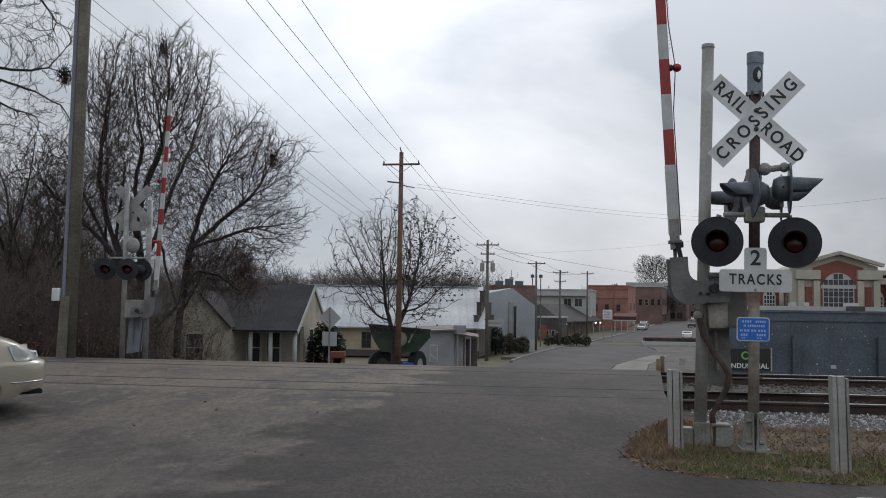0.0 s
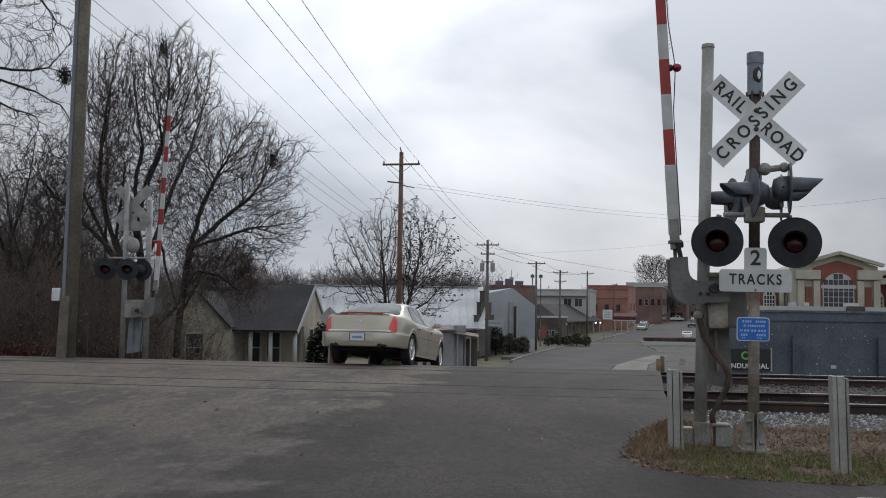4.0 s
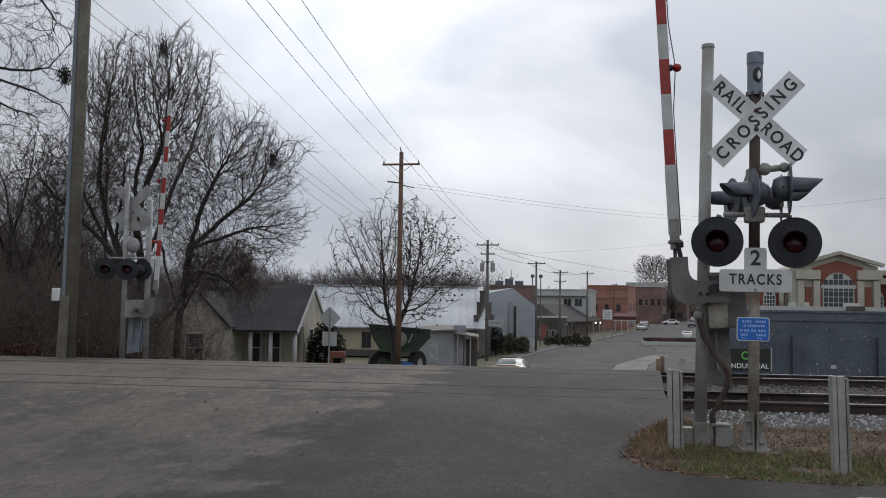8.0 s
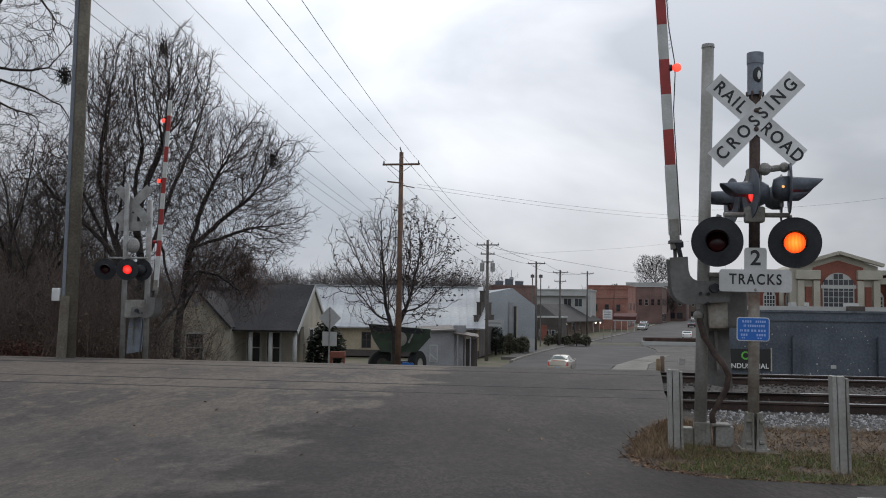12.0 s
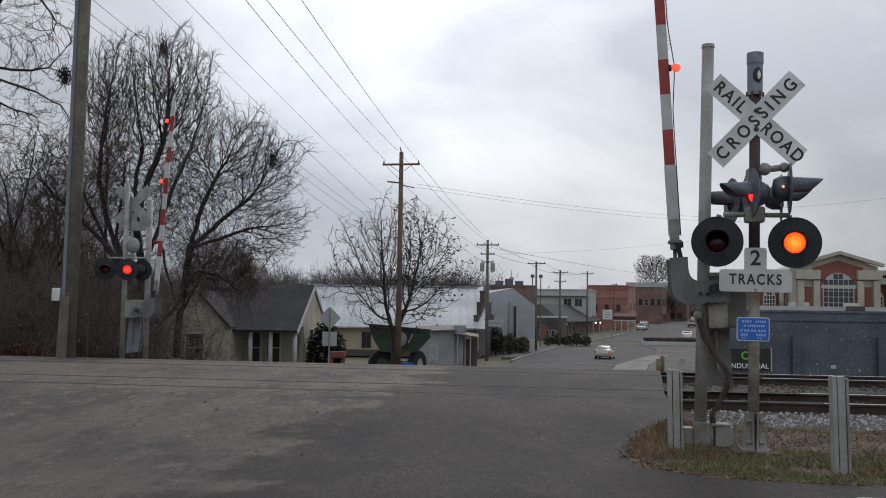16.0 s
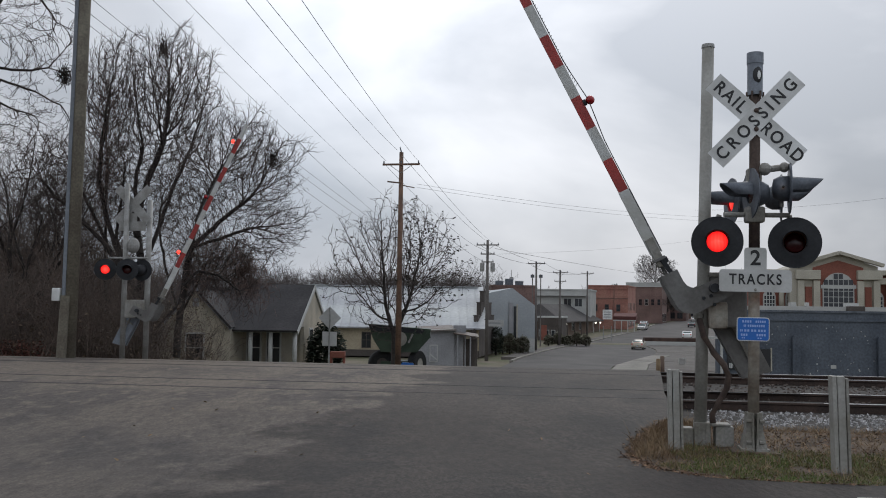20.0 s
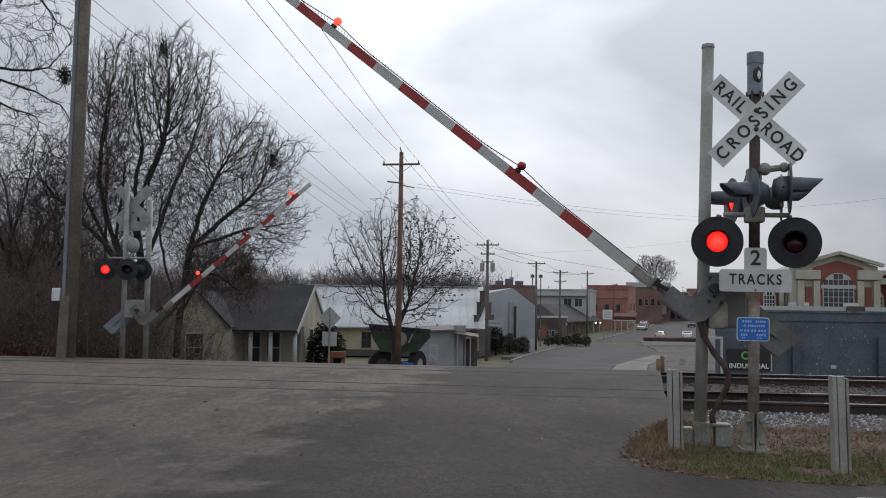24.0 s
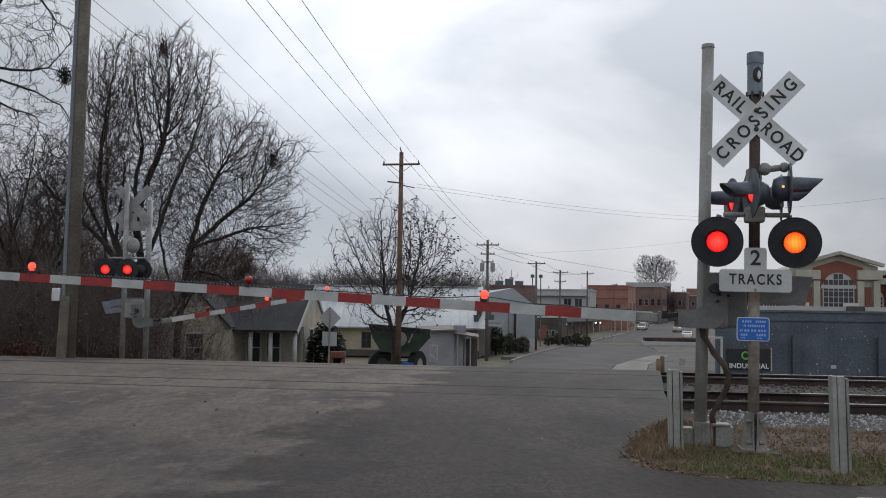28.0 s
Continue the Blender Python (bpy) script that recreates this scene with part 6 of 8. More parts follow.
for s in (-1, 1):
    w = part("wheel", lathe(BM(), [(0.4, -0.27), (0.84, -0.3), (0.93, -0.22), (0.93, 0.22), (0.84, 0.3), (0.4, 0.27)], 26), TYRE, cart)
    w.matrix_basis = pose(s * 1.25, -0.6, 0.93, 0, 0, 62 if s > 0 else 15)
    part("rim", lathe(BM(), [(0.0, -0.22), (0.41, -0.25), (0.41, 0.25), (0.0, 0.22)], 16), CONCRETE if s > 0 else DARKBRICK, w)
part("side_ladder", box(BM(), (0.8, -1.42, t0 - 0.95), (0.12, 0.06, 0.7), pose(0, 0, 0, 0, 25, 0)), GALV, cart)

cx_, cy_ = -2.35, 66.4
tub = thing("plastic_tank", pose(cx_, cy_, land(cx_, cy_)), "blue plastic tank on the ground by the grain cart", "tank")
tub_h = -2.38 - land(cx_, cy_)
part("tank", slab(BM(), rounded(0.85, tub_h, 0.08), 0.6, pose(0, -0.3, tub_h / 2)), SIGNBLUE, tub)
part("lid", tube(BM(), (0.2, 0, tub_h), (0.2, 0, tub_h + 0.05), 0.12, 0.1, 14), BLACK, tub, "round black lid")

# diamond sign by the street, seen from behind
dx, dy = -5.181, 44
dz = land(dx, 44)
ds = thing("road_sign", pose(dx, dy, dz, 0, 0, -10), "grey back of a diamond road sign with a square plate", "road sign")
part("post", box(BM(), (0, -0.03, (1.404 - dz) / 2), (0.06, 0.04, 1.404 - dz)), GALV, ds)
part("diamond_plate", box(BM(), (0, 0, 0.936 - dz), (0.76, 0.004, 0.76), pose(0, 0, 0, 0, 45, 0)), PALEALU, ds, "bare aluminium diamond")
part("square_plate", box(BM(), (0, 0.02, -0.027 - dz), (0.7, 0.004, 0.66)), PALEALU, ds, "pale square plate")

# slate-blue building past the tracks
nx_, ny_ = 10.415, 36
nz = land(nx_, 37)
nb = thing("painted_building", pose(nx_, ny_, nz, 0, 0, -3), "low slate-blue painted building with pilasters and a black sign", "building")
nh = 1.5 - nz
part("wall", box(BM(), (7, 0.2, nh / 2), (14, 0.4, nh)), NAVY, nb, "slate-blue painted block wall")
part("end_wall", box(BM(), (1.45, 4.1, nh / 2), (0.3, 8.0, nh), pose(0, 0, 0, 0, 0, -17)), NAVY, nb)
part("flat_roof", box(BM(), (9.2, 4.2, nh - 0.1), (11, 7.6, 0.15)), CONCRETE, nb)
part("coping", box(BM(), (7, 0.2, nh + 0.03), (14.1, 0.5, 0.08)), GREYPAINT, nb)
part("moulding", box(BM(), (7, -0.02, nh - 0.3), (14, 0.06, 0.06)), NAVY, nb)
for px0 in (13.295, 16.433, 19.592):
    b = BM()
    hh = 0.622 - nz
    slab(b, [(-0.15, 0), (0.15, 0), (0.15, hh - 0.06), (0.1, hh), (-0.1, hh), (-0.15, hh - 0.06)], 0.2, pose(px0 - nx_, -0.18, 0))
    part("pilaster", b, NAVY, nb)
sx0, sx1, sz0, sz1 = 10.748 - nx_, 12.354 - nx_, -0.677 - nz, 0.101 - nz
sb = part("signboard", box(BM(), ((sx0 + sx1) / 2, -0.06, (sz0 + sz1) / 2), (sx1 - sx0, 0.05, sz1 - sz0)), SIGNBLACK, nb, "black signboard lettered INDUSTRIAL")
lt = letters("INDUSTRIAL", 0.26, SIGNWHITE, sb, pose((sx0 + sx1) / 2, -0.09, sz0 + 0.13, 90, 0, 0))
lt.data.space_character = 1.02
part("sign_emblem", lathe(BM(), [(0.1, -0.01), (0.16, -0.01), (0.16, 0.01), (0.1, 0.01)], 14, pose(11.425 - nx_, -0.1, sz1 - 0.25)), mat("lime_green", (0.15, 0.5, 0.08), 0.5, bump=0), sb)
part("sign_edge", box(BM(), (sx1 + 0.03, -0.06, (sz0 + sz1) / 2), (0.05, 0.06, sz1 - sz0 + 0.1)), STONE, nb)
rngp = random.Random(5)
for k in range(80):
    part("paint_chip", box(BM(), (min(rngp.gauss(4.6, 2.0), 9.5) if k % 2 else rngp.uniform(1.8, 9.5), -0.008, rngp.uniform(0.3, nh - 0.5)), (rngp.uniform(0.012, 0.045), 0.012, rngp.uniform(0.015, 0.06))), BLOCK, nb)
part("paint_chip", box(BM(), (14.692 - nx_, -0.008, -0.526 - nz), (0.2, 0.012, 0.13)), BLOCK, nb, "pale bare patch in the paint")
dp = thing("door_frame", pose(9.974, 34, land(10, 34)), "thin white post at the building corner", "post")
part("post", box(BM(), (0, 0, 0.9), (0.08, 0.08, 1.9), bevel=0.01), TRIM, dp)
part("lintel", box(BM(), (-0.3, 0, 1.85), (0.7, 0.08, 0.08), bevel=0.01), TRIM, dp)

wr_ = thing("white_roof_building", pose(17.365, 52, land(18, 52)), "long low building with a white roof edge", "building")
wz = land(18, 52)
part("wall", box(BM(), (7.5, 3, (1.522 - wz) / 2), (15, 6, 1.522 - wz)), BLOCK, wr_)
part("white_parapet", box(BM(), (7.5, 3, (1.522 + 1.83) / 2 - wz), (15.2, 6.2, 1.83 - 1.522)), TRIM, wr_, "white metal roof edge")
for px0, w in ((19.498, 0.3), (20.302, 0.12), (22.773, 0.7)):
    part("roof_box", box(BM(), (px0 - 17.365, 1, 1.923 - wz), (w, 0.4, 0.25)), TRIM, wr_)
part("roof_unit", box(BM(), (22.461 - 17.365, -0.3, 1.693 - wz), (0.85, 0.5, 0.35), bevel=0.03), DARKBRICK, wr_, "dark rooftop unit")

# brick hall with a stone gable
cx0, cy0 = 31.472, 76
cz = land(cx0, 76)
hall = thing("brick_hall", pose(cx0, cy0, cz, 0, 0, -6), "red brick hall with cream stone gable and arched windows", "building")
K = 0.045
Z0 = lambda py: (553.5 - py) * K + 1.5 - cz
X0 = lambda px: (px - 1480) * K
WM, WW = (X0(1720) + X0(1335)) / 2, X0(1720) - X0(1335)
part("wing_wall", box(BM(), (WM, 5, Z0(478) / 2), (WW, 9, Z0(478))), COURTBRICK, hall, "red brick wings")
b = BM()
slab(b, [(X0(1398), 0), (X0(1548), 0), (X0(1548), Z0(472)), (X0(1480), Z0(449)), (X0(1398), Z0(476))], 8, pose(0, -0.5, 0))
part("centre_block", b, STONE, hall, "projecting stone-faced centre with a gable")
b = BM()
slab(b, [(X0(1437), Z0(548)), (X0(1523), Z0(548)), (X0(1523), Z0(474)), (X0(1480), Z0(461)), (X0(1437), Z0(474))], 0.1, pose(0, -0.56, 0))
part("brick_field", b, COURTBRICK, hall)
for s in (-1, 1):
    part("raking_cornice", box(BM(), (X0(1480) + s * 1.72, -0.75, Z0(459)), (3.5, 0.6, 0.26), pose(0, 0, 0, 0, s * 16.5, 0)), STONE, hall)
    part("pilaster", box(BM(), (X0(1480) + s * 1.68, -0.62, Z0(548) / 2 + Z0(497) / 2), (0.5, 0.3, Z0(497) - Z0(548))), STONE, hall)
    part("pilaster", box(BM(), (X0(1480) + s * 2.9, -0.62, Z0(548) / 2 + Z0(497) / 2), (0.5, 0.3, Z0(497) - Z0(548))), STONE, hall)
    part("brick_panel", box(BM(), (X0(1480) + s * 2.28, -0.56, Z0(548) / 2 + Z0(508) / 2), (0.5, 0.12, Z0(508) - Z0(548))), COURTBRICK, hall)
    part("capital_block", box(BM(), (X0(1480) + s * 2.35, -0.66, Z0(487)), (1.9, 0.5, 0.75), bevel=0.06), STONE, hall)
part("entablature", box(BM(), (WM, 0.3, Z0(497)), (WW, 1.0, 0.5), bevel=0.05), STONE, hall, "cream stone band")
part("wing_cornice", box(BM(), (WM, 0.3, Z0(482)), (WW, 1.1, 0.4), bevel=0.06), STONE, hall)
part("band", box(BM(), (0, -0.64, Z0(508)), (X0(1510) - X0(1450), 0.06, 0.28)), TRIM, hall)


def arch_window(x, y, z, w, h, cols, rws):
    fr = BM()
    pts = [(-w / 2, 0), (w / 2, 0)] + [(w / 2 * math.cos(math.pi * k / 14), h - w / 2 + w / 2 * math.sin(math.pi * k / 14)) for k in range(15)]
    slab(fr, pts, 0.1, pose(x, y, z))
    f = part("arched_window", fr, TRIM, hall, "white arched window frame")
    pw = (w - 0.12) / cols
    for i in range(cols):
        for j in range(rws):
            ph2 = (h - 0.15) / rws
            xc, zc = -w / 2 + 0.06 + pw * (i + 0.5), 0.08 + ph2 * (j + 0.5)
            if zc + ph2 * 0.3 > h - w / 2:
                if math.hypot(xc, zc + ph2 * 0.2 - (h - w / 2)) > w / 2 - 0.1:
                    continue
            part("pane", box(BM(), (x + xc, y - 0.015, z + zc), (pw - 0.07, 0.02, ph2 - 0.06)), DARKGLASS, f)
    return f


arch_window(0, -0.62, Z0(548), X0(1507) - X0(1453), Z0(483) - Z0(548), 6, 6)
for px0 in (1367, 1406, 1553, 1592):
    arch_window(X0(px0), 0.4 if px0 not in (1406,) else 0.38, Z0(548), 0.98, Z0(515) - Z0(548), 4, 4)
    part("column", tube(BM(), (X0(px0 + 20), 0.2, Z0(548)), (X0(px0 + 20), 0.2, Z0(505)), 0.22, 0.2, 12), STONE, hall, smooth=True)

# buildings up the street
def shop(name, px, d, z_top, w, dep, material, label, turn=-16, trim=None):
    x, y = px, d
    z = land(x, y)
    t = thing(name, pose(x, y, z, 0, 0, turn), label, "building")
    h = z_top - z
    part("wall", box(BM(), (w / 2, dep / 2, h / 2), (w, dep, h)), material, t)
    part("parapet", box(BM(), (w / 2, dep / 2, h + 0.12), (w + 0.3, dep + 0.3, 0.3)), trim or material, t)
    return t, h


LOWROOF = mat("brown_grey_shingle", (0.055, 0.051, 0.05), 0.9, var=0.25, scale=0.5, fine=6, bump=0.3, col2=(0.05, 0.046, 0.045))
low = thing("low_brick_building", pose(21.6, 176, land(24, 190), 0, 0, 68.8), "long low brown brick building with a wide dark hipped roof", "building")
lz0 = land(24, 190)
LW, LD, lh, lr = 35.0, 10.0, -0.85 - lz0, 2.5 - lz0
part("wall", box(BM(), (LW / 2, LD / 2, lh / 2 - 0.2), (LW, LD, lh + 0.4)), BROWNBRICK, low, "brown brick walls")
b = BM()
base_ = [b.verts.new(p) for p in ((-0.8, -1.0, lh - 0.05), (LW + 0.8, -1.0, lh - 0.05), (LW + 0.8, LD + 1, lh - 0.05), (-0.8, LD + 1, lh - 0.05))]
ridge_ = [b.verts.new((5.0, LD / 2, lr)), b.verts.new((LW - 5.0, LD / 2, lr))]
for f_ in ((base_[0], base_[1], ridge_[1], ridge_[0]), (base_[2], base_[3], ridge_[0], ridge_[1]), (base_[1], base_[2], ridge_[1]), (base_[3], base_[0], ridge_[0]), (base_[3], base_[2], base_[1], base_[0])):
    b.faces.new(f_)
bmesh.ops.recalc_face_normals(b, faces=b.faces)
part("roof", b, LOWROOF, low, "dark shingle hip roof")
part("fascia", box(BM(), (LW / 2, -1.0, lh - 0.12), (LW + 1.6, 0.08, 0.22)), DARKBRICK, low)
for k in range(5):
    window(low, 4.5 + k * 6.4, -0.02, 1.0, 1.6, 1.3, TRIM, 1, 0)
for k in range(6):
    part("porch_post", box(BM(), (3.0 + k * 5.8, -0.85, lh / 2 - 0.1), (0.14, 0.14, lh)), TRIM if k > 3 else DARKBRICK, low)
for lx_ in (3.5, 29.0, 33.5):
    part("porch_lamp", ball(BM(), (lx_, -0.7, lh - 0.5), 0.17, 8), glow("porch_lamp_glow", (1.0, 0.95, 0.85), 2.5), low, "small lit porch lamp")
# the dark wall colour carries the shade under the annex's roof edge
ann, ah = shop("white_annex", 17.2, 171, -0.1, 4.3, 5, DARKBRICK, "low annex with a white flat roof edge, its shaded front coloured dark", -18, TRIM)
for k in range(3):
    window(ann, 0.6 + k * 1.1, -0.02, 0.8, 0.6, 1.0, TRIM, 0, 0)
part("door", box(BM(), (1.15, -0.05, 1.35), (1.0, 0.06, 2.7)), COURTBRICK, ann, "dark red door")
wb, wbh = shop("white_commercial_building", 19.887, 205, 5.494, 11.949, 14, BLOCK, "white two-storey commercial building with dark windows", -14, TRIM)
for k in range(2):
    window(wb, 7.1 + 2.3 * k, -0.02, wbh - 3.4, 1.5, 1.6, TRIM, 1, 0)
part("awning", box(BM(), (5.5, -0.5, wbh - 1.1), (11.5, 1.0, 0.2)), TRIM, wb)
rb, rbh = shop("red_brick_building", 33.634, 220, 6.848, 9.160, 18, REDBRICK, "two-storey orange-red brick building on the corner", -17)
for k in range(3):
    fr = window(rb, 1.8 + 2.6 * k, -0.02, rbh * 0.42, 0.8, 1.5, FARBRICK, 0, 1)
part("lintel_band", box(BM(), (4.580, -0.05, rbh * 0.72), (9.160, 0.1, 0.15)), FARBRICK, rb)
part("cornice", box(BM(), (4.580, -0.1, rbh - 0.5), (9.160 + 0.2, 0.2, 0.25)), REDBRICK, rb)
part("downpipe", box(BM(), (6.019, -0.1, rbh * 0.5), (0.14, 0.12, rbh)), FARBRICK, rb)
for k in range(5):
    w2 = window(rb, 0, 0, 0, 0.8, 1.6, FARBRICK, 0, 1)
    w2.matrix_basis = pose(9.160 + 0.03, 2.0 + 3.3 * k, rbh * 0.45, 0, 0, 90)
    w3 = window(rb, 0, 0, 0, 1.4, 1.9, FARBRICK, 0, 0)
    w3.matrix_basis = pose(9.160 + 0.03, 2.0 + 3.3 * k, 0.6, 0, 0, 90)
REDAWN = mat("dull_red_awning", (0.13, 0.05, 0.045), 0.8)
aw = thing("porch", pose(37.2, 205, land(34, 205), 0, 0, -17), "dull red porch roof on white posts", "porch")
part("roof", box(BM(), (2.2, 0, 3.2), (4.8, 3, 1.0), pose(0, 0, 0, 14, 0, 0), bevel=0.05), REDAWN, aw)
part("fascia", box(BM(), (2.2, -1.5, 2.45), (4.8, 0.1, 0.25)), TRIM, aw)
for k in range(4):
    part("post", box(BM(), (0.2 + 1.35 * k, -1.4, 1.2), (0.16, 0.16, 2.4)), TRIM, aw)
ps = thing("pole_sign", pose(29.875, 172, land(28, 172), 0, 0, -15), "white square sign on two posts beside the street", "sign")
part("board", box(BM(), (0, 0, 0.601 - land(28, 172)), (1.7, 0.15, 1.75), bevel=0.03), SIGNWHITE, ps)
for k in (-1, 0, 1):
    part("sign_line", box(BM(), (0, -0.09, 0.601 - land(28, 172) + 0.45 * k), (1.2, 0.01, 0.16)), GREYSHED, ps)
for s in (-0.7, 0.7):
    part("post", box(BM(), (s, 0, 1.3), (0.12, 0.12, 2.6)), GALV, ps)
db, dbh = shop("dark_brick_shops", 53.054, 268, 8.011, 8.608, 20, FARBRICK, "dark brick shop block farther up the street", -17, TRIM)
for k in range(5):
    window(db, 1.0 + 1.7 * k, -0.02, dbh * 0.5, 0.8, 1.6, TRIM if k == 2 else FARBRICK, 0, 1)
for k in range(5):
    w2 = window(db, 0, 0, 0, 0.9, 1.7, FARBRICK, 0, 1)
    w2.matrix_basis = pose(8.608 + 0.03, 2.0 + 3.6 * k, dbh * 0.5, 0, 0, 90)
    w3 = window(db, 0, 0, 0, 2.2, 2.2, TRIM if k % 2 else FARBRICK, 1, 0)
    w3.matrix_basis = pose(8.608 + 0.03, 2.0 + 3.6 * k, 0.5, 0, 0, 90)
for nm, px0, d0, py, w, ma in (("far_shops", 69.798, 305, 7.224, 8, FARBRICK), ("far_shops", 85.085, 350, 6.88, 9, BROWNBRICK), ("far_shops", 80.489, 290, 10.165, 22, BROWNBRICK), ("far_shops", 101.42, 395, 10.452, 16, REDBRICK)):
    fs_, fh = shop(nm, px0, d0, py, w, 22, ma, "far brick shopfronts near the top of the street", -17, BLOCK)
    for k in range(3):
        window(fs_, 1.4 + k * (w - 2) / 2.5, -0.02, fh * 0.55, 1.0, 1.6, TRIM, 0, 0)
        window(fs_, 1.4 + k * (w - 2) / 2.5, -0.02, 0.8, 1.6, 1.8, DARKBRICK, 1, 0)

pr, prh = shop("pale_roof_building", 58.0, 300, 9.9, 13.5, 24, FARBRICK, "brick block with a long pale flat roof edge", -14, BLOCK)
part("roof_band", box(BM(), (6.75, -0.1, prh - 0.35), (13.6, 0.3, 1.1)), BLOCK, pr, "pale concrete roof band")
for px0, hh in ((14.2, 6.9), (15.5, 6.9)):
    lampp = thing("street_lamp", pose(px0, 150, land(px0, 150)), "tall far lamp pole with a short crosspiece", "lamp pole", "far lamp poles")
    part("pole", tube(BM(), (0, 0, 0), (0, 0, hh - land(px0, 150)), 0.11, 0.08, 8), POLEGREY, lampp)
    part("crosspiece", box(BM(), (0, 0, hh - land(px0, 150) - 0.3), (0.6, 0.1, 0.5), bevel=0.04), GREYPAINT, lampp)
rm = thing("radio_mast", pose(23.913, 330, land(24, 330)), "thin distant radio mast above the roofs", "mast")
rz_ = land(24, 330)
part("mast_pole", tube(BM(), (0, 0, 0), (0, 0, 14.789 - rz_), 0.25, 0.1, 6), GALV, rm)
part("mast_collar", box(BM(), (0, 0, 12.04 - rz_), (1.2, 1.2, 0.5)), GALV, rm)
# right side of the street: concrete apron, planter, bollards
LOT = mat("worn_lot_asphalt", (0.12, 0.108, 0.095), 0.9, var=0.25, scale=0.6, fine=6, col2=(0.08, 0.072, 0.064))
APRON = mat("stained_concrete", (0.24, 0.225, 0.195), 0.9, var=0.2, scale=0.5, fine=8, col2=(0.16, 0.15, 0.13))


def pad(name, pts, lift, material, label, cat):
    """A flat paved patch laid on the land."""
    bm = BM()
    top = [bm.verts.new((x, y, land(x, y) + lift)) for x, y in pts]
    bot = [bm.verts.new((x, y, land(x, y) - 0.3)) for x, y in pts]
    bm.faces.new(top)
    for i in range(len(pts)):
        j = (i + 1) % len(pts)
        bm.faces.new((top[i], bot[i], bot[j], top[j]))
    bmesh.ops.recalc_face_normals(bm, faces=bm.faces)
    return tagged(part(name, bm, material), label, cat, kind="structure")


for k in range(9):
    y0, y1 = 36 + k * 9.2, 36 + (k + 1) * 9.2 - 0.06
    w_ = 4.4 - 0.25 * k
    pad("pavement", [(edge(y0, XR) + 0.1, y0), (edge(y0, XR) + w_, y0), (edge(y1, XR) + w_, y1), (edge(y1, XR) + 0.1, y1)], 0.1 + 0.012 * (k % 2), APRON, "cracked pale concrete apron beside the street", "pavement")
    pad("pavement", [(edge(y0, XR) + w_ + 0.05, y0), (edge(y0, XR) + 12.0, y0), (edge(y1, XR) + 12.0, y1), (edge(y1, XR) + w_ + 0.05, y1)], 0.07 + 0.01 * (k % 2), LOT, "worn brown-grey parking lot beside the apron", "pavement")
for k in range(40):
    y0, y1 = 96 + k * 4.0, 96 + k * 4.0 + 3.96
    pad("kerb", [(edge(y0, XL) - 0.35, y0), (edge(y0, XL) + 0.02, y0), (edge(y1, XL) + 0.02, y1), (edge(y1, XL) - 0.35, y1)], 0.15, APRON, "weathered concrete kerb along the street", "kerb")
for k in range(11):
    y0, y1 = 119 + k * 12.0, 119 + k * 12.0 + 11.95
    pad("pavement", [(edge(y0, XR) + 0.1, y0), (edge(y0, XR) + 26, y0), (edge(y1, XR) + 26, y1), (edge(y1, XR) + 0.1, y1)], 0.04 + 0.01 * (k % 2), LOT, "worn brown-grey parking lot beside the street", "pavement")
for k in range(24):
    y0, y1 = 104 + k * 4.0, 104 + k * 4.0 + 3.95
    pad("pavement", [(edge(y0, XL) - 2.2, y0), (edge(y0, XL) - 0.37, y0), (edge(y1, XL) - 0.37, y1), (edge(y1, XL) - 2.2, y1)], 0.12, LOT, "brown-grey pavement slab behind the kerb", "pavement")
pl_ = thing("planter", pose(33.442, 158, land(33, 158) - 0.05, 0, 0, -4), "raised concrete planter bed with brown mulch", "planter")
plz = 0.7
part("planter_wall", box(BM(), (4.6, 1.5, plz / 2 - 0.2), (9.2, 3, plz + 0.5), bevel=0.05), TRIM, pl_, "low pale concrete planter wall")
part("mulch", box(BM(), (4.5, 1.7, plz + 0.3), (8.4, 2.4, 0.8), bevel=0.2), MULCH, pl_, "brown bark mulch")
for k, (px0, h, m_) in enumerate(((15.895, 1.45, BOLLARD), (16.416, 1.6, BROWNBRICK))):
    bo = thing("bollard", pose(px0, 70 + k, land(px0, 70), 0, 0, 0), "faded orange bollard on the apron", "bollard", "bollards")
    part("post", tube(BM(), (0, 0, 0), (0, 0, h), 0.17, 0.16, 14), m_, bo, smooth=True)
    part("cap", ball(BM(), (0, 0, h), 0.16, 12, (1, 1, 0.5)), m_, bo)
cbx = thing("utility_box", pose(23.934, 95, land(24, 95)), "small pale utility box on the apron", "box")
part("casing", box(BM(), (0, 0, 0.3), (0.6, 0.4, 0.6), bevel=0.04), BLOCK, cbx)
part("lid", box(BM(), (0, 0, 0.63), (0.66, 0.46, 0.06), bevel=0.02), BLOCK, cbx)


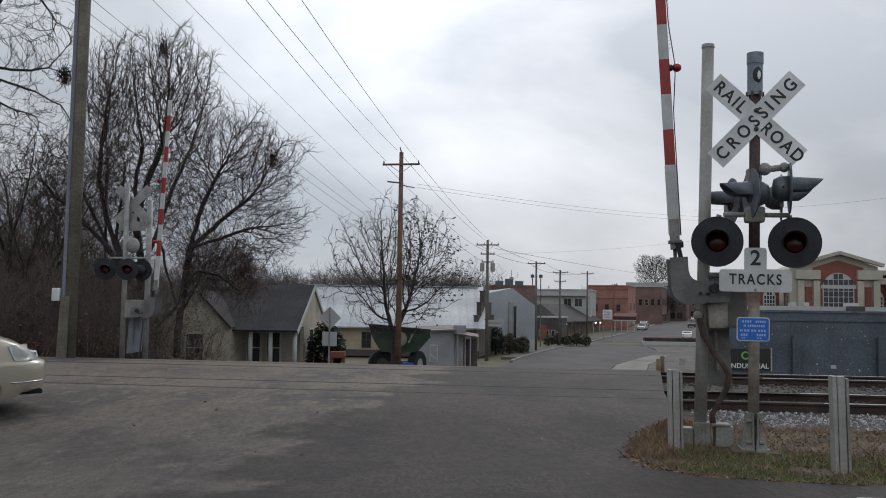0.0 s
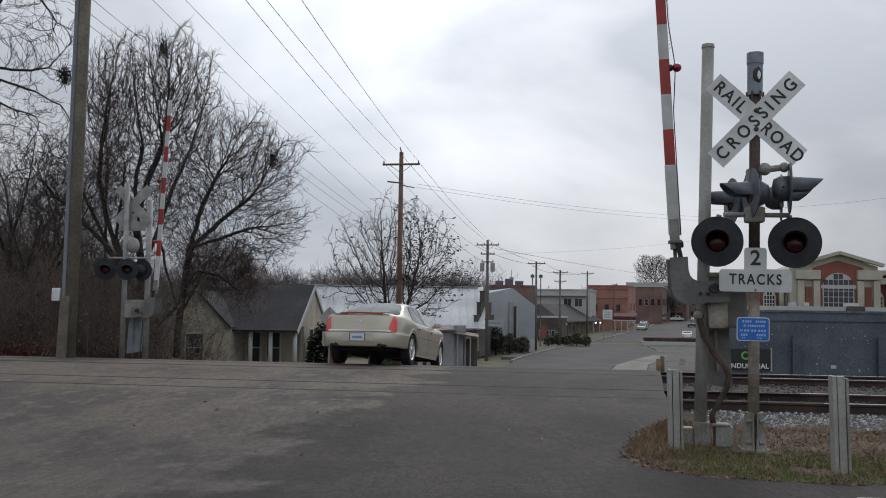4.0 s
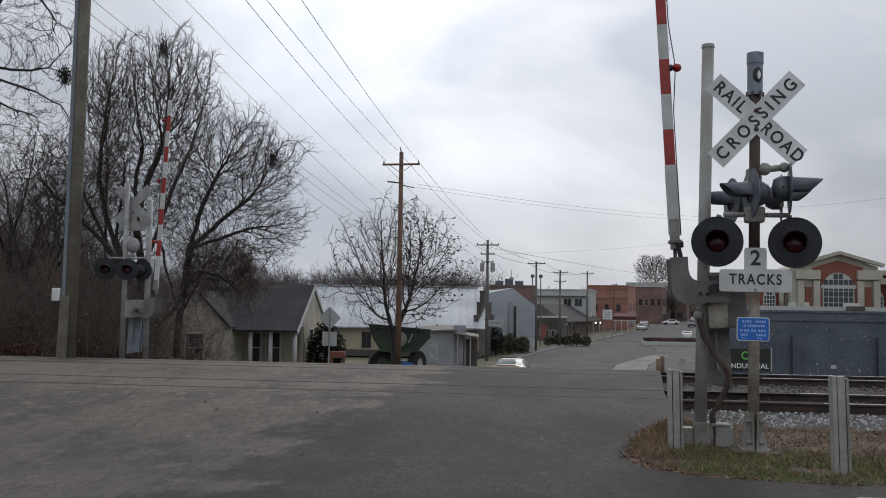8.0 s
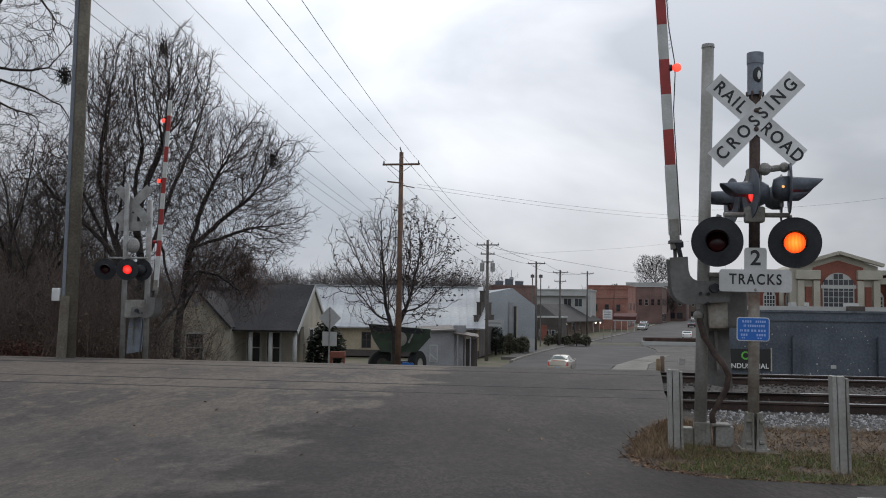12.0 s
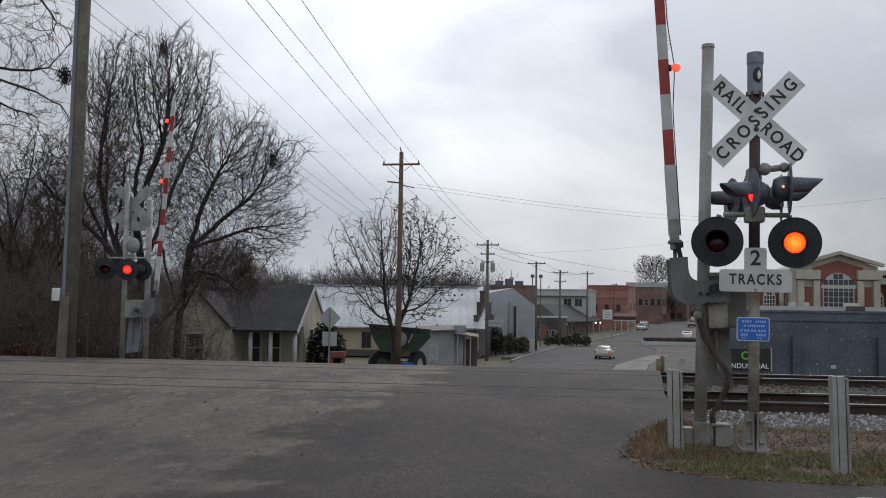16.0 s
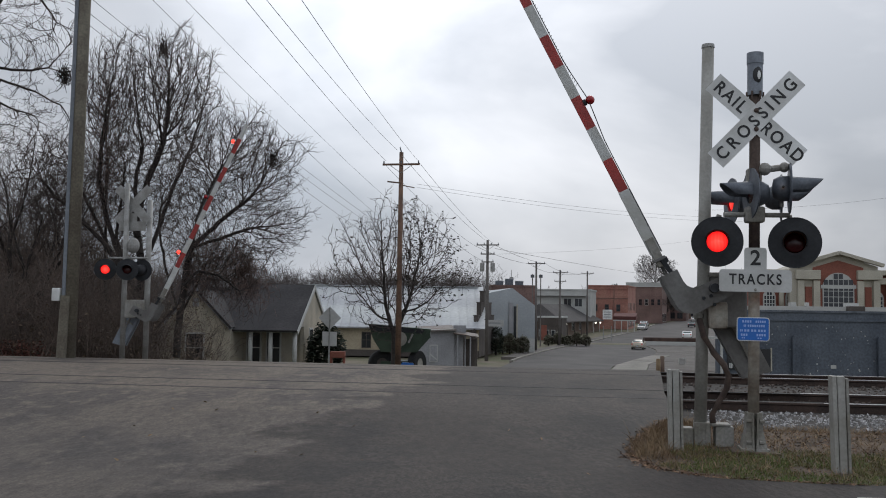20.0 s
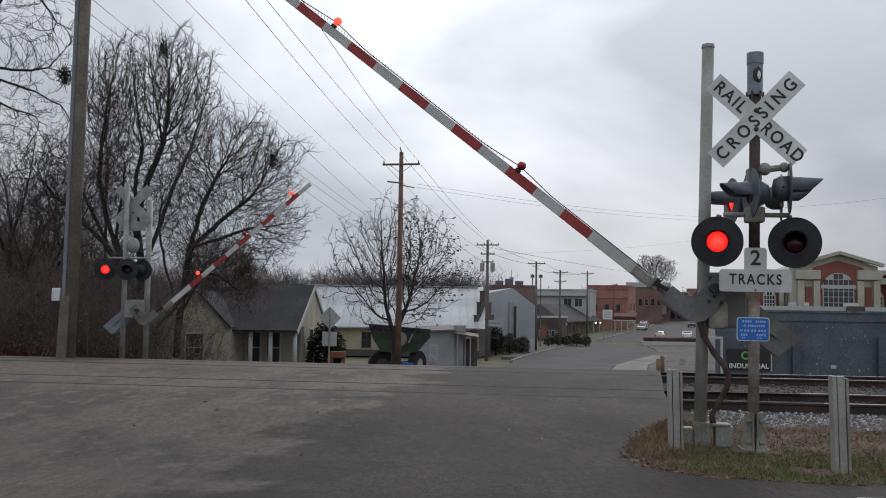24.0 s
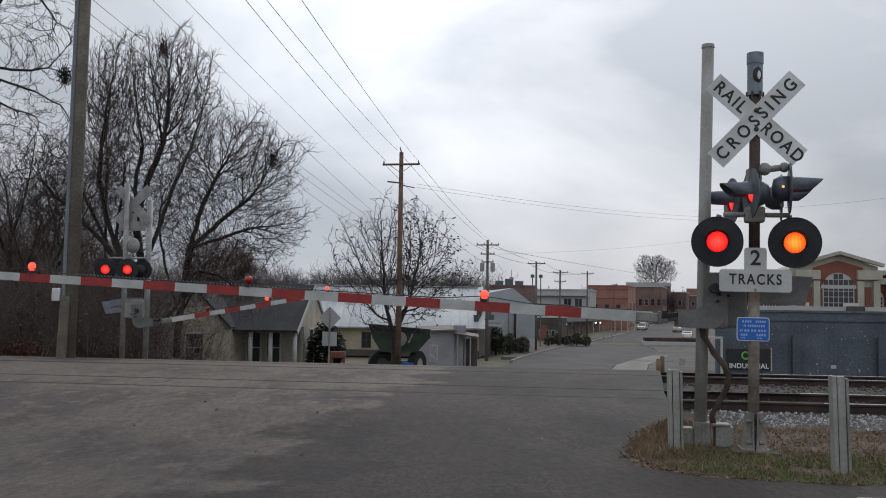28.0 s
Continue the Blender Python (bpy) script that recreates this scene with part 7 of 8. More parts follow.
# far parked and passing vehicles
def small_car(x, y, z, turn, paint, label, pickup=False):
    c = thing("pickup_truck" if pickup else "parked_car", pose(x, y, z, 0, 0, turn), label, "truck" if pickup else "car")
    b = BM()
    if pickup:
        slab(b, [(-2.6, 0.45), (2.7, 0.45), (2.75, 0.9), (1.5, 1.12), (0.95, 1.72), (-0.5, 1.75), (-0.65, 1.15), (-2.6, 1.15)], 1.8, pose(0, -0.9, 0))
    else:
        slab(b, [(-2.2, 0.35), (2.25, 0.35), (2.25, 0.72), (1.3, 0.92), (0.7, 1.4), (-0.9, 1.42), (-1.6, 0.98), (-2.2, 0.92)], 1.7, pose(0, -0.85, 0))
    bmesh.ops.bevel(b, geom=list(b.edges), offset=0.06, segments=2, affect="EDGES")
    part("body", b, paint, c, smooth=False)
    gz_ = 1.4 if pickup else 1.15
    for s in (-1, 1):
        part("side_window", box(BM(), (0.2 if pickup else -0.1, s * (0.9 if pickup else 0.85), gz_), (1.1 if pickup else 1.7, 0.03, 0.4), bevel=0.01), CARGLASS, c)
    part("windscreen", box(BM(), (1.25 if pickup else 1.0, 0, gz_ + 0.02), (0.06, 1.4, 0.5), pose(0, 0, 0, 0, -42, 0)), CARGLASS, c)
    part("rear_window", box(BM(), (-0.6 if pickup else -1.26, 0, gz_ + 0.04), (0.06, 1.35, 0.42), pose(0, 0, 0, 0, 3 if pickup else 55, 0)), CARGLASS, c)
    for s in (-1, 1):
        part("tail_lamp", box(BM(), (-2.62 if pickup else -2.2, s * 0.68, 0.8), (0.05, 0.22, 0.16)), TAILRED, c)
        part("headlamp", box(BM(), (2.72 if pickup else 2.22, s * 0.62, 0.72), (0.05, 0.3, 0.14)), CLEARLAMP, c)
        for wx in (-1.4, 1.45):
            w = part("wheel", lathe(BM(), [(0.0, -0.1), (0.2, -0.11), (0.33, -0.1), (0.33, 0.1), (0.0, 0.11)], 18), TYRE, c)
            w.matrix_basis = pose(wx, s * 0.78, 0.33)
    return c


small_car(45.248, 215, land(45, 215), 250, SILVER, "silver car parked at the kerb, facing down the street")
small_car(50.511, 238, land(50, 238), 70, SILVER, "pale car parked behind another at the kerb")
small_car(46.314, 180, land(46, 180), 75, WHITEPAINT, "white car parked beside the planter")
small_car(62.372, 238, land(62, 238), 73, DARKCAR, "dark grey car parked along the kerb")
small_car(79.334, 300, land(79, 300), 73, SILVER, "silver car parked far up the street")
pickup = small_car(0, 0, 0, 0, WHITEPAINT, "white pickup truck turning at the top of the street", True)
white_car = small_car(0, 0, 0, 0, WHITEPAINT, "white car crossing the far street")


# ---- trees ----
def tubes(segs, sides):
    """Tapered prisms for segments (p0, p1, r0, r1): vertices and faces."""
    P0 = np.array([s[0] for s in segs], float)
    P1 = np.array([s[1] for s in segs], float)
    R0 = np.array([s[2] for s in segs])[:, None]
    R1 = np.array([s[3] for s in segs])[:, None]
    D = P1 - P0
    D /= np.maximum(1e-6, np.linalg.norm(D, axis=1))[:, None]
    ref = np.where(np.abs(D[:, 2:3]) < 0.9, np.array([[0, 0, 1.0]]), np.array([[1.0, 0, 0]]))
    A = np.cross(D, ref)
    A /= np.linalg.norm(A, axis=1)[:, None]
    B = np.cross(D, A)
    n = len(segs)
    V = np.zeros((n, 2 * sides, 3))
    for k in range(sides):
        c, s = math.cos(2 * math.pi * k / sides), math.sin(2 * math.pi * k / sides)
        o = A * c + B * s
        V[:, k] = P0 + o * R0
        V[:, sides + k] = P1 + o * R1
    base = (np.arange(n) * 2 * sides)[:, None]
    F = np.concatenate([base + np.array([[k, (k + 1) % sides, sides + (k + 1) % sides, sides + k]]) for k in range(sides)], axis=0)
    return V.reshape(-1, 3), F


def tube_mesh(name, segs, sides, material, parent=None, label=""):
    V, F = tubes(segs, sides)
    me = bpy.data.meshes.new(name)
    me.vertices.add(len(V))
    me.vertices.foreach_set("co", V.ravel())
    me.loops.add(F.size)
    me.loops.foreach_set("vertex_index", F.ravel().astype(np.int32))
    me.polygons.add(len(F))
    me.polygons.foreach_set("loop_start", np.arange(0, F.size, 4, dtype=np.int32))
    me.update(calc_edges=True)
    me.materials.append(material)
    ob = new(name, me)
    ob.parent = parent
    if label:
        ob["label"] = label
    return ob


def grow(rng, p, d, length, r, level, out, tips, cfg):
    """One stem and what it bears; cfg: per level children, angle, length ratio; wiggle, lift."""
    n = max(2, int(cfg["seg"][level]))
    step = length / n
    kids = cfg["kids"][level] if level < len(cfg["kids"]) else 0
    d = Vector(d)
    p = Vector(p)
    rr = r
    pts = []
    for i in range(n):
        w = cfg["wig"]
        d = (d + Vector((rng.gauss(0, w), rng.gauss(0, w), rng.gauss(0, w) + cfg["lift"]))).normalized()
        q = p + d * step
        r1 = r * (1 - (i + 1) / n * cfg["taper"])
        out.append((tuple(p), tuple(q), rr, r1, level))
        pts.append((p.copy(), d.copy(), rr, (i + 0.5) / n))
        p, rr = q, r1
    if level == len(cfg["kids"]):
        tips.append(tuple(p))
    if kids:
        lo = cfg["from"][level]
        for k in range(kids):
            f = lo + (1 - lo) * (k + rng.random()) / kids
            base, bd, br, _ = pts[min(n - 1, int(f * n))]
            base = base + bd * step * (f * n - int(f * n))
            a = radians(rng.uniform(*cfg["angle"][level]))
            ax = bd.orthogonal().normalized()
            ax.rotate(Matrix.Rotation(rng.uniform(0, 2 * math.pi), 3, bd))
            nd = bd.copy()
            nd.rotate(Matrix.Rotation(a, 3, ax))
            if "bias" in cfg:
                nd = (nd + Vector(cfg["bias"]) * 0.18).normalized()
            grow(rng, base, nd, length * cfg["ratio"][level] * rng.uniform(0.7, 1.15) * (1.15 - 0.45 * f), max(cfg["thin"], br * 0.62), level + 1, out, tips, cfg)


BIG = dict(seg=[6, 7, 6, 5, 3], kids=[6, 6, 7, 5], angle=[(18, 42), (25, 50), (25, 55), (25, 60)], ratio=[0.95, 0.62, 0.5, 0.45], wig=0.09, lift=0.045, taper=0.72, thin=0.007)
BIG["from"] = [0.35, 0.22, 0.2, 0.15]


def bare_tree(x, y, height, seed, label, r=0.22, cfg=BIG, trunks=1, spread=0.1, lean=(0, 0, 0), z=None, leaves=0, thin=None, mats=(None, None), group="bare trees", nests=()):
    rng = random.Random(seed)
    z0 = land(x, y) - 0.1 if z is None else z
    t = thing("tree", pose(x, y, z0), label, "tree", group)
    c = dict(cfg)
    if thin:
        c["thin"] = thin
    if any(lean):
        c["bias"] = lean
    segs, tips = [], []
    for k in range(trunks):
        a = 2 * math.pi * (k + rng.random()) / max(1, trunks)
        d = Vector((spread * math.cos(a) * (trunks > 1) + lean[0] * 0.5, spread * math.sin(a) * (trunks > 1) + lean[1] * 0.5, 1)).normalized()
        grow(rng, (0.15 * math.cos(a) * (trunks > 1), 0.15 * math.sin(a) * (trunks > 1), 0), d, height * 0.5, r * rng.uniform(0.8, 1.1), 0, segs, tips, c)
    thick = [s for s in segs if s[4] <= 1]
    fine = [s for s in segs if s[4] > 1]
    tube_mesh("trunk", thick, 7, mats[0] or BARK, t, "dark grey-brown trunk and limbs")
    tube_mesh("crown", fine, 3, mats[1] or TWIG, t, "bare branching twigs")
    for nx0, ny0, nz0 in nests:
        at = min(fine, key=lambda s_: (s_[0][0] - nx0) ** 2 + (s_[0][1] - ny0) ** 2 + (s_[0][2] - nz0) ** 2)[0]
        bits = []
        for _ in range(140):
            q = Vector((rng.gauss(0, 0.11), rng.gauss(0, 0.11), rng.gauss(0, 0.12)))
            w_ = Vector((rng.gauss(0, 1), rng.gauss(0, 1), rng.gauss(0, 1))).normalized() * 0.16
            bits.append((tuple(Vector(at) + q - w_), tuple(Vector(at) + q + w_), 0.014, 0.008))
        tagged(tube_mesh("nest", bits, 3, BARK, t, "dark squirrel nest of twigs"), kind="stuff")
    if leaves:
        vs, fs = [], []
        sh = leaf_shape(0.08, 0.15)
        for _ in range(leaves):
            p = rng.choice(tips)
            if p[0] < 0.4 and rng.random() < 0.75:
                continue
            pv, pf = sh(rng)
            k = len(vs)
            vs += [(p[0] + u, p[1] + v, p[2] + w - 0.05) for u, v, w in pv]
            fs += [tuple(i + k for i in f) for f in pf]
        meshed("leaves", vs, fs, EVERGREEN if leaves < 0 else DARKLEAF, t, "few dark withered leaves")
    return t


DARKLEAF = mat("withered_leaves", (0.05, 0.042, 0.03), 0.9, var=0.3, scale=2, fine=15, bump=0)


def colony_tree(x, y, label, crowns, n, trunks, seed, step=0.22, kill=0.3, tip=0.008, power=2.3, twigs=2, twig_len=0.35, leaves=0, leaf_from=0.3, nests=(), vines=(), group="bare trees", rise=0.12, leaf_size=(0.08, 0.15), mats=(None, None)):
    """A bare tree whose limbs grow towards points strewn through its crowns.

    crowns: (middle, radii) in the world; trunks: lines of points in the world from the root up."""
    rng = random.Random(seed)
    nr = np.random.default_rng(seed)
    root = Vector((x, y, land(x, y) - 0.1))
    t = thing("tree", Matrix.Translation(root), label, "tree", group)
    O = np.array(root)
    pts = []
    vol = [r[0] * r[1] * r[2] for _, r in crowns]
    for (c, r), w in zip(crowns, vol):
        k = int(n * w / sum(vol))
        d = nr.normal(size=(k, 3))
        d /= np.linalg.norm(d, axis=1)[:, None]
        swell = np.array([0.86 + 0.42 * noise.noise((q[0] * 2.2 + seed, q[1] * 2.2, q[2] * 2.2)) for q in d])
        pts.append(np.array(c) - O + d * np.array(r) * (nr.random(k) ** 0.42 * swell)[:, None])
    A = np.concatenate(pts)
    N = np.zeros((46000, 3))
    par = np.full(46000, -1, int)
    cnt = 0
    for line in trunks:
        L = [np.array(p) - O for p in line]
        near_ = ((N[:cnt] - L[0]) ** 2).sum(1) if cnt else np.array([9.0])
        last = int(near_.argmin()) if near_.min() < 0.16 else -1
        for p, q in zip(L, L[1:]):
            m = max(1, int(np.linalg.norm(q - p) / step))
            for i in range(m + (q is L[-1])):
                N[cnt] = p + (q - p) * i / m + nr.normal(0, 0.012, 3)
                par[cnt] = last
                last = cnt
                cnt += 1
    d2 = np.full(len(A), 1e9)
    borne = np.zeros(46000, int)
    idx = np.zeros(len(A), int)

    def meet(lo, hi):
        for i in range(lo, hi):
            q = ((A - N[i]) ** 2).sum(1)
            m = q < d2
            d2[m] = q[m]
            idx[m] = i

    meet(0, cnt)
    for _ in range(120):
        live = d2 > kill * kill
        if not live.any():
            break
        A, d2, idx = A[live], d2[live], idx[live]
        D = A - N[idx]
        D /= np.linalg.norm(D, axis=1)[:, None]
        u = np.unique(idx)
        S = np.zeros((cnt, 3))
        np.add.at(S, idx, D)
        lo = cnt
        for i in u:
            if borne[i] >= 3:
                continue
            v = S[i] / (np.linalg.norm(S[i]) + 1e-6) + nr.normal(0, 0.15, 3)
            v[2] += rise
            if par[i] >= 0:
                back = N[i] - N[par[i]]
                v = v + 0.8 * back / (np.linalg.norm(back) + 1e-6)
            q = N[i] + step * v / np.linalg.norm(v)
            if cnt < 45990:
                N[cnt], par[cnt] = q, i
                borne[i] += 1
                cnt += 1
        if cnt == lo or cnt > 45980:
            break
        meet(lo, cnt)
    R = np.zeros(cnt)
    kids = np.zeros(cnt, int)
    for i in range(cnt - 1, -1, -1):
        R[i] = tip if R[i] == 0 else R[i] ** (1 / power)
        if par[i] >= 0:
            R[par[i]] += R[i] ** power
            kids[par[i]] += 1
    thick, fine, ends = [], [], []
    for i in range(cnt):
        p = par[i]
        if p < 0:
            continue
        seg = (tuple(N[p]), tuple(N[i]), min(R[p], R[i] * 1.5), R[i])
        (thick if R[i] > tip * 4 else fine).append(seg)
        if R[i] < tip * 2.2:
            dv = N[i] - N[p]
            dv /= np.linalg.norm(dv) + 1e-6
            for _ in range(twigs):
                v = dv + nr.normal(0, 0.42, 3) + np.array([0, 0, 0.3])
                v /= np.linalg.norm(v)
                e = N[i] + v * twig_len * rng.uniform(0.4, 1.1)
                m = (N[i] + e) / 2 + nr.normal(0, 0.03, 3)
                fine.append((tuple(N[i]), tuple(m), tip * 0.9, tip * 0.75))
                fine.append((tuple(m), tuple(e), tip * 0.75, tip * 0.5))
                ends.append(e)
    tube_mesh("trunk", thick, 7, mats[0] or BARK, t, "dark grey-brown trunk and limbs")
    tube_mesh("crown", fine, 3, mats[1] or TWIG, t, "bare branching twigs")
    for c in nests:
        bits = []
        for _ in range(110):
            q = Vector(c) - root + Vector((rng.gauss(0, 0.08), rng.gauss(0, 0.1), rng.gauss(0, 0.13)))
            w = Vector((rng.gauss(0, 0.6), rng.gauss(0, 1), rng.gauss(0, 1))).normalized() * 0.12
            bits.append((tuple(q - w), tuple(q + w), 0.013, 0.008))
        tagged(tube_mesh("nest", bits, 3, BARK, t, "dark squirrel nest of twigs"), kind="stuff")
    for c0, c1, w0 in vines:
        bits = []
        for _ in range(int(1700 * w0)):
            f = rng.random()
            q = Vector(c0).lerp(Vector(c1), f) - root + Vector((rng.gauss(0, w0 * (1.2 - f)) + 0.25 * math.sin(5 * f), rng.gauss(0, w0), rng.gauss(0, 0.4)))
            w = Vector((rng.gauss(0, 0.5), rng.gauss(0, 0.5), rng.gauss(0, 1))).normalized() * rng.uniform(0.1, 0.28)
            bits.append((tuple(q - w), tuple(q + w), 0.007, 0.004))
        tagged(tube_mesh("vine_tangle", bits, 3, VINE, t, "reddish-brown dry vine tangle"), kind="stuff")
    if leaves:
        vs, fs = [], []
        sh = leaf_shape(*leaf_size)
        xs_ = sorted(e[0] for e in ends)
        cut = xs_[int(len(xs_) * leaf_from)]
        for _ in range(leaves):
            p = ends[rng.randrange(len(ends))]
            if p[0] < cut and rng.random() < 0.85:
                continue
            pv, pf = sh(rng)
            k = len(vs)
            vs += [(p[0] + u, p[1] + v, p[2] + w - 0.05) for u, v, w in pv]
            fs += [tuple(i + k for i in f) for f in pf]
        meshed("leaves", vs, fs, DARKLEAF, t, "few dark withered leaves")
    return t


VINE = mat("dry_vines", (0.2, 0.135, 0.115), 0.95, var=0.3, scale=2, fine=15, bump=0, col2=(0.08, 0.055, 0.05))
LIMBS_A = [[(-10.448, 34, -0.33), (-10.748, 34, 1.433), (-11.507, 34, 2.938), (-12.067, 34, 4.453), (-12.402, 34, 5.878), (-12.365, 34, 7.11)], [(-10.748, 34, 1.433), (-10.796, 34, 2.846), (-11.032, 34, 4.468), (-11.104, 34, 5.999), (-10.894, 34, 7.028)], [(-11.032, 34, 4.468), (-10.653, 34, 5.903), (-10.13, 34, 7.347)], [(-10.789, 34, 2.644), (-10.174, 34, 4.276), (-9.769, 34, 5.608), (-9.295, 34, 6.742)], [(-11.287, 34, 2.435), (-12.139, 34, 3.639), (-13.085, 34, 4.541), (-14.029, 34, 5.344), (-14.778, 34, 6.255)], [(-11.068, 34, 1.933), (-11.741, 34, 3.847), (-11.588, 34, 5.276), (-11.488, 34, 6.506)], [(-12.038, 34, 3.64), (-12.908, 34, 5.258), (-13.572, 34, 6.682)]]
LIMBS_B = [[(-8.607, 31, -0.229), (-8.538, 31, 1.089), (-8.39, 31, 2.287), (-8.255, 31, 3.304), (-7.944, 31, 4.645), (-7.438, 31, 5.733)], [(-8.255, 31, 3.304), (-7.393, 31, 4.15), (-6.488, 31, 4.907)], [(-8.538, 31, 1.089), (-9.068, 31, 2.738), (-9.332, 31, 4.031), (-9.213, 31, 4.962)], [(-8.255, 31, 3.304), (-7.195, 31, 3.689), (-6.371, 31, 3.979)], [(-8.538, 31, 1.089), (-7.982, 31, 2.2), (-7.548, 31, 3.129)], [(-8.304, 30.5, 2.092), (-7.864, 30.5, 2.551), (-7.226, 30.5, 2.433), (-6.487, 30.5, 1.936), (-6.084, 30.5, 1.092)]]
LIMBS_D = [[(-11.957, 24, 0.399), (-12.019, 24, 3.392), (-11.906, 24, 5.706), (-11.391, 24, 7.143), (-10.483, 24, 6.848), (-9.805, 24, 6.507), (-9.496, 24, 5.958)], [(-11.906, 24, 5.706), (-11.549, 24, 7.463), (-10.822, 24, 7.37), (-10.175, 24, 7.482), (-9.622, 24, 8.151)], [(-11.906, 24, 5.706), (-11.877, 24, 8.34), (-11.074, 24, 9.978), (-10.434, 24, 9.246), (-10.005, 24, 8.691), (-9.635, 24, 8.49), (-9.464, 24, 8.964)], [(-11.992, 24, 4.401), (-11.366, 24, 6.558), (-10.925, 24, 6.375), (-10.487, 24, 6.235)]]
colony_tree(-10.448, 34, "large bare tree with many upswept dark limbs behind the crossing", [((-9.968, 34, 8.69), (2.023, 2.4, 2.933)), ((-11.921, 34, 8.973), (1.214, 2.0, 2.427)), ((-11.196, 34, 5.69), (2.023, 2.0, 2.225)), ((-13.729, 34, 5.45), (2.124, 1.8, 2.225))], 11500, LIMBS_A, 11, step=0.2, kill=0.2, power=2.28, tip=0.0072, twigs=2, twig_len=0.42, rise=0.3, nests=[(-10.238, 34, 10.741)], vines=[((-12.11, 34, 5.677), (-12.078, 34, 10.328), 0.26), ((-12.4, 34, 4.466), (-12.2, 34, 8.552), 0.26)])
colony_tree(-8.607, 31, "bare spreading tree leaning over the house", [((-6.608, 31, 5.932), (2.176, 2.0, 2.176)), ((-8.245, 31, 4.789), (1.291, 1.8, 2.305)), ((-5.818, 31, 4.08), (1.568, 1.6, 1.383)), ((-7.356, 31, 2.855), (1.383, 1.6, 1.106)), ((-6.479, 30.5, 1.665), (0.635, 0.8, 0.726))], 8700, LIMBS_B, 23, step=0.19, kill=0.19, power=2.34, tip=0.0062, twigs=2, twig_len=0.4, rise=0.22, nests=[(-5.614, 31, 6.282)], vines=[((-8.111, 31.5, 2.211), (-7.308, 31.5, 3.631), 0.5), ((-7.269, 31.5, 2.223), (-6.547, 31.5, 3.265), 0.5), ((-8.474, 31.5, 1.832), (-8.144, 31.5, 3.337), 0.5), ((-6.603, 31.5, 1.858), (-6.254, 31.5, 2.8), 0.4)])
colony_tree(-12.587, 36, "slender bare tree wrapped in dry vines", [(((-12.808, 36, 8.095)), (1.2, 1.5, 2.6))], 1300, [[(-12.583, 36, -0.82), (-12.793, 36, 2.692), (-12.866, 36, 5.922)]], 37, step=0.24, kill=0.32)
colony_tree(-11.957, 24, "bare tree whose dark limbs overhang the pole", [((-10.566, 24, 8.211), (1.071, 1.6, 1.57)), ((-10.622, 24, 6.015), (1.142, 1.4, 1.142))], 2400, LIMBS_D, 61, step=0.2, kill=0.3, tip=0.0065, power=2.0, nests=[(-9.733, 24, 7.269)])
bare_tree(-15.779, 36, 11.5, 47, "bare tree at the edge of the thicket", 0.2, trunks=2, spread=0.2)
colony_tree(-3.139, 63, "small vase-shaped tree with a few dead leaves by the street", [(((-3.135, 63, 4.23)), (4.946, 3.8, 4.946))], 3000, [[(-3.135, 63, -2.297), (-3.123, 63, -0.812), (-3.105, 63, 0.304)], [(-3.127, 63, -0.627), (-3.526, 63, 0.857)], [(-3.127, 63, -0.627), (-2.629, 63, 0.87)]], 75, step=0.26, kill=0.33, tip=0.012, twig_len=0.55, twigs=1, leaves=2600, leaf_from=0.55, leaf_size=(0.09, 0.17), rise=0.2)
FARB = dict(seg=[4, 5, 4, 3], kids=[8, 7, 5], angle=[(15, 40), (20, 50), (25, 55)], ratio=[0.8, 0.55, 0.5], wig=0.08, lift=0.04, taper=0.7, thin=0.035)
FARB["from"] = [0.25, 0.2, 0.2]
colony_tree(73.952, 330, "rounded bare tree at the top of the street", [(((73.948, 330, 15.096)), (8.244, 5.0, 6.281))], 7500, [[(73.952, 330, -3.508), (73.95, 330, 5.288), (73.949, 330, 10.187)]], 83, step=0.6, kill=0.6, tip=0.02, power=2.7, twig_len=1.1, twigs=4, mats=(HAZETWIG, HAZETWIG))


def shrub_mass(name, n, place, hlo, hhi, seed, material, label, thin, sides=3, kids=(6, 5)):
    rng = random.Random(seed)
    c = dict(seg=[4, 3, 3], kids=list(kids), angle=[(15, 55), (20, 70)], ratio=[0.6, 0.5], wig=0.14, lift=0.03, taper=0.6, thin=thin)
    c["from"] = [0.15, 0.1]
    segs, tips = [], []
    for _ in range(n):
        x, y = place(rng)
        h = rng.uniform(hlo, hhi)
        grow(rng, (x, y, land(x, y) - 0.1), (rng.gauss(0, 0.25), rng.gauss(0, 0.25), 1), h, thin * 2.5, 0, segs, tips, c)
    ob = tube_mesh(name, segs, sides, material)
    return tagged(ob, label, name, kind="stuff")


def span(px_lo, px_hi, d_lo, d_hi):
    def f(rng):
        d = rng.uniform(d_lo, d_hi)
        return rng.uniform(px_lo, px_hi) * d, d
    return f


shrub_mass("thicket", 300, span(-0.52, -0.3, 25.5, 34), 1.0, 2.9, 5, BRUSH, "dense dark leafless undergrowth along the embankment", 0.007)
shrub_mass("thicket", 200, span(-0.52, -0.4, 38, 55), 4.0, 9.0, 16, BRUSH, "tall brown thicket at the edge of the woods", 0.013)
shrub_mass("thicket", 260, span(-0.46, -0.36, 34, 55), 2.0, 6.0, 6, BRUSH, "tall dark leafless thicket behind the crossing", 0.014)
shrub_mass("thicket", 200, span(-0.38, -0.25, 48, 62), 2.0, 4.0, 11, BRUSH, "brown thicket behind the house", 0.014)
shrub_mass("thicket", 34, span(-0.3, -0.235, 32, 42), 0.9, 2.6, 7, BRUSH, "bare bushes in front of the house", 0.006)
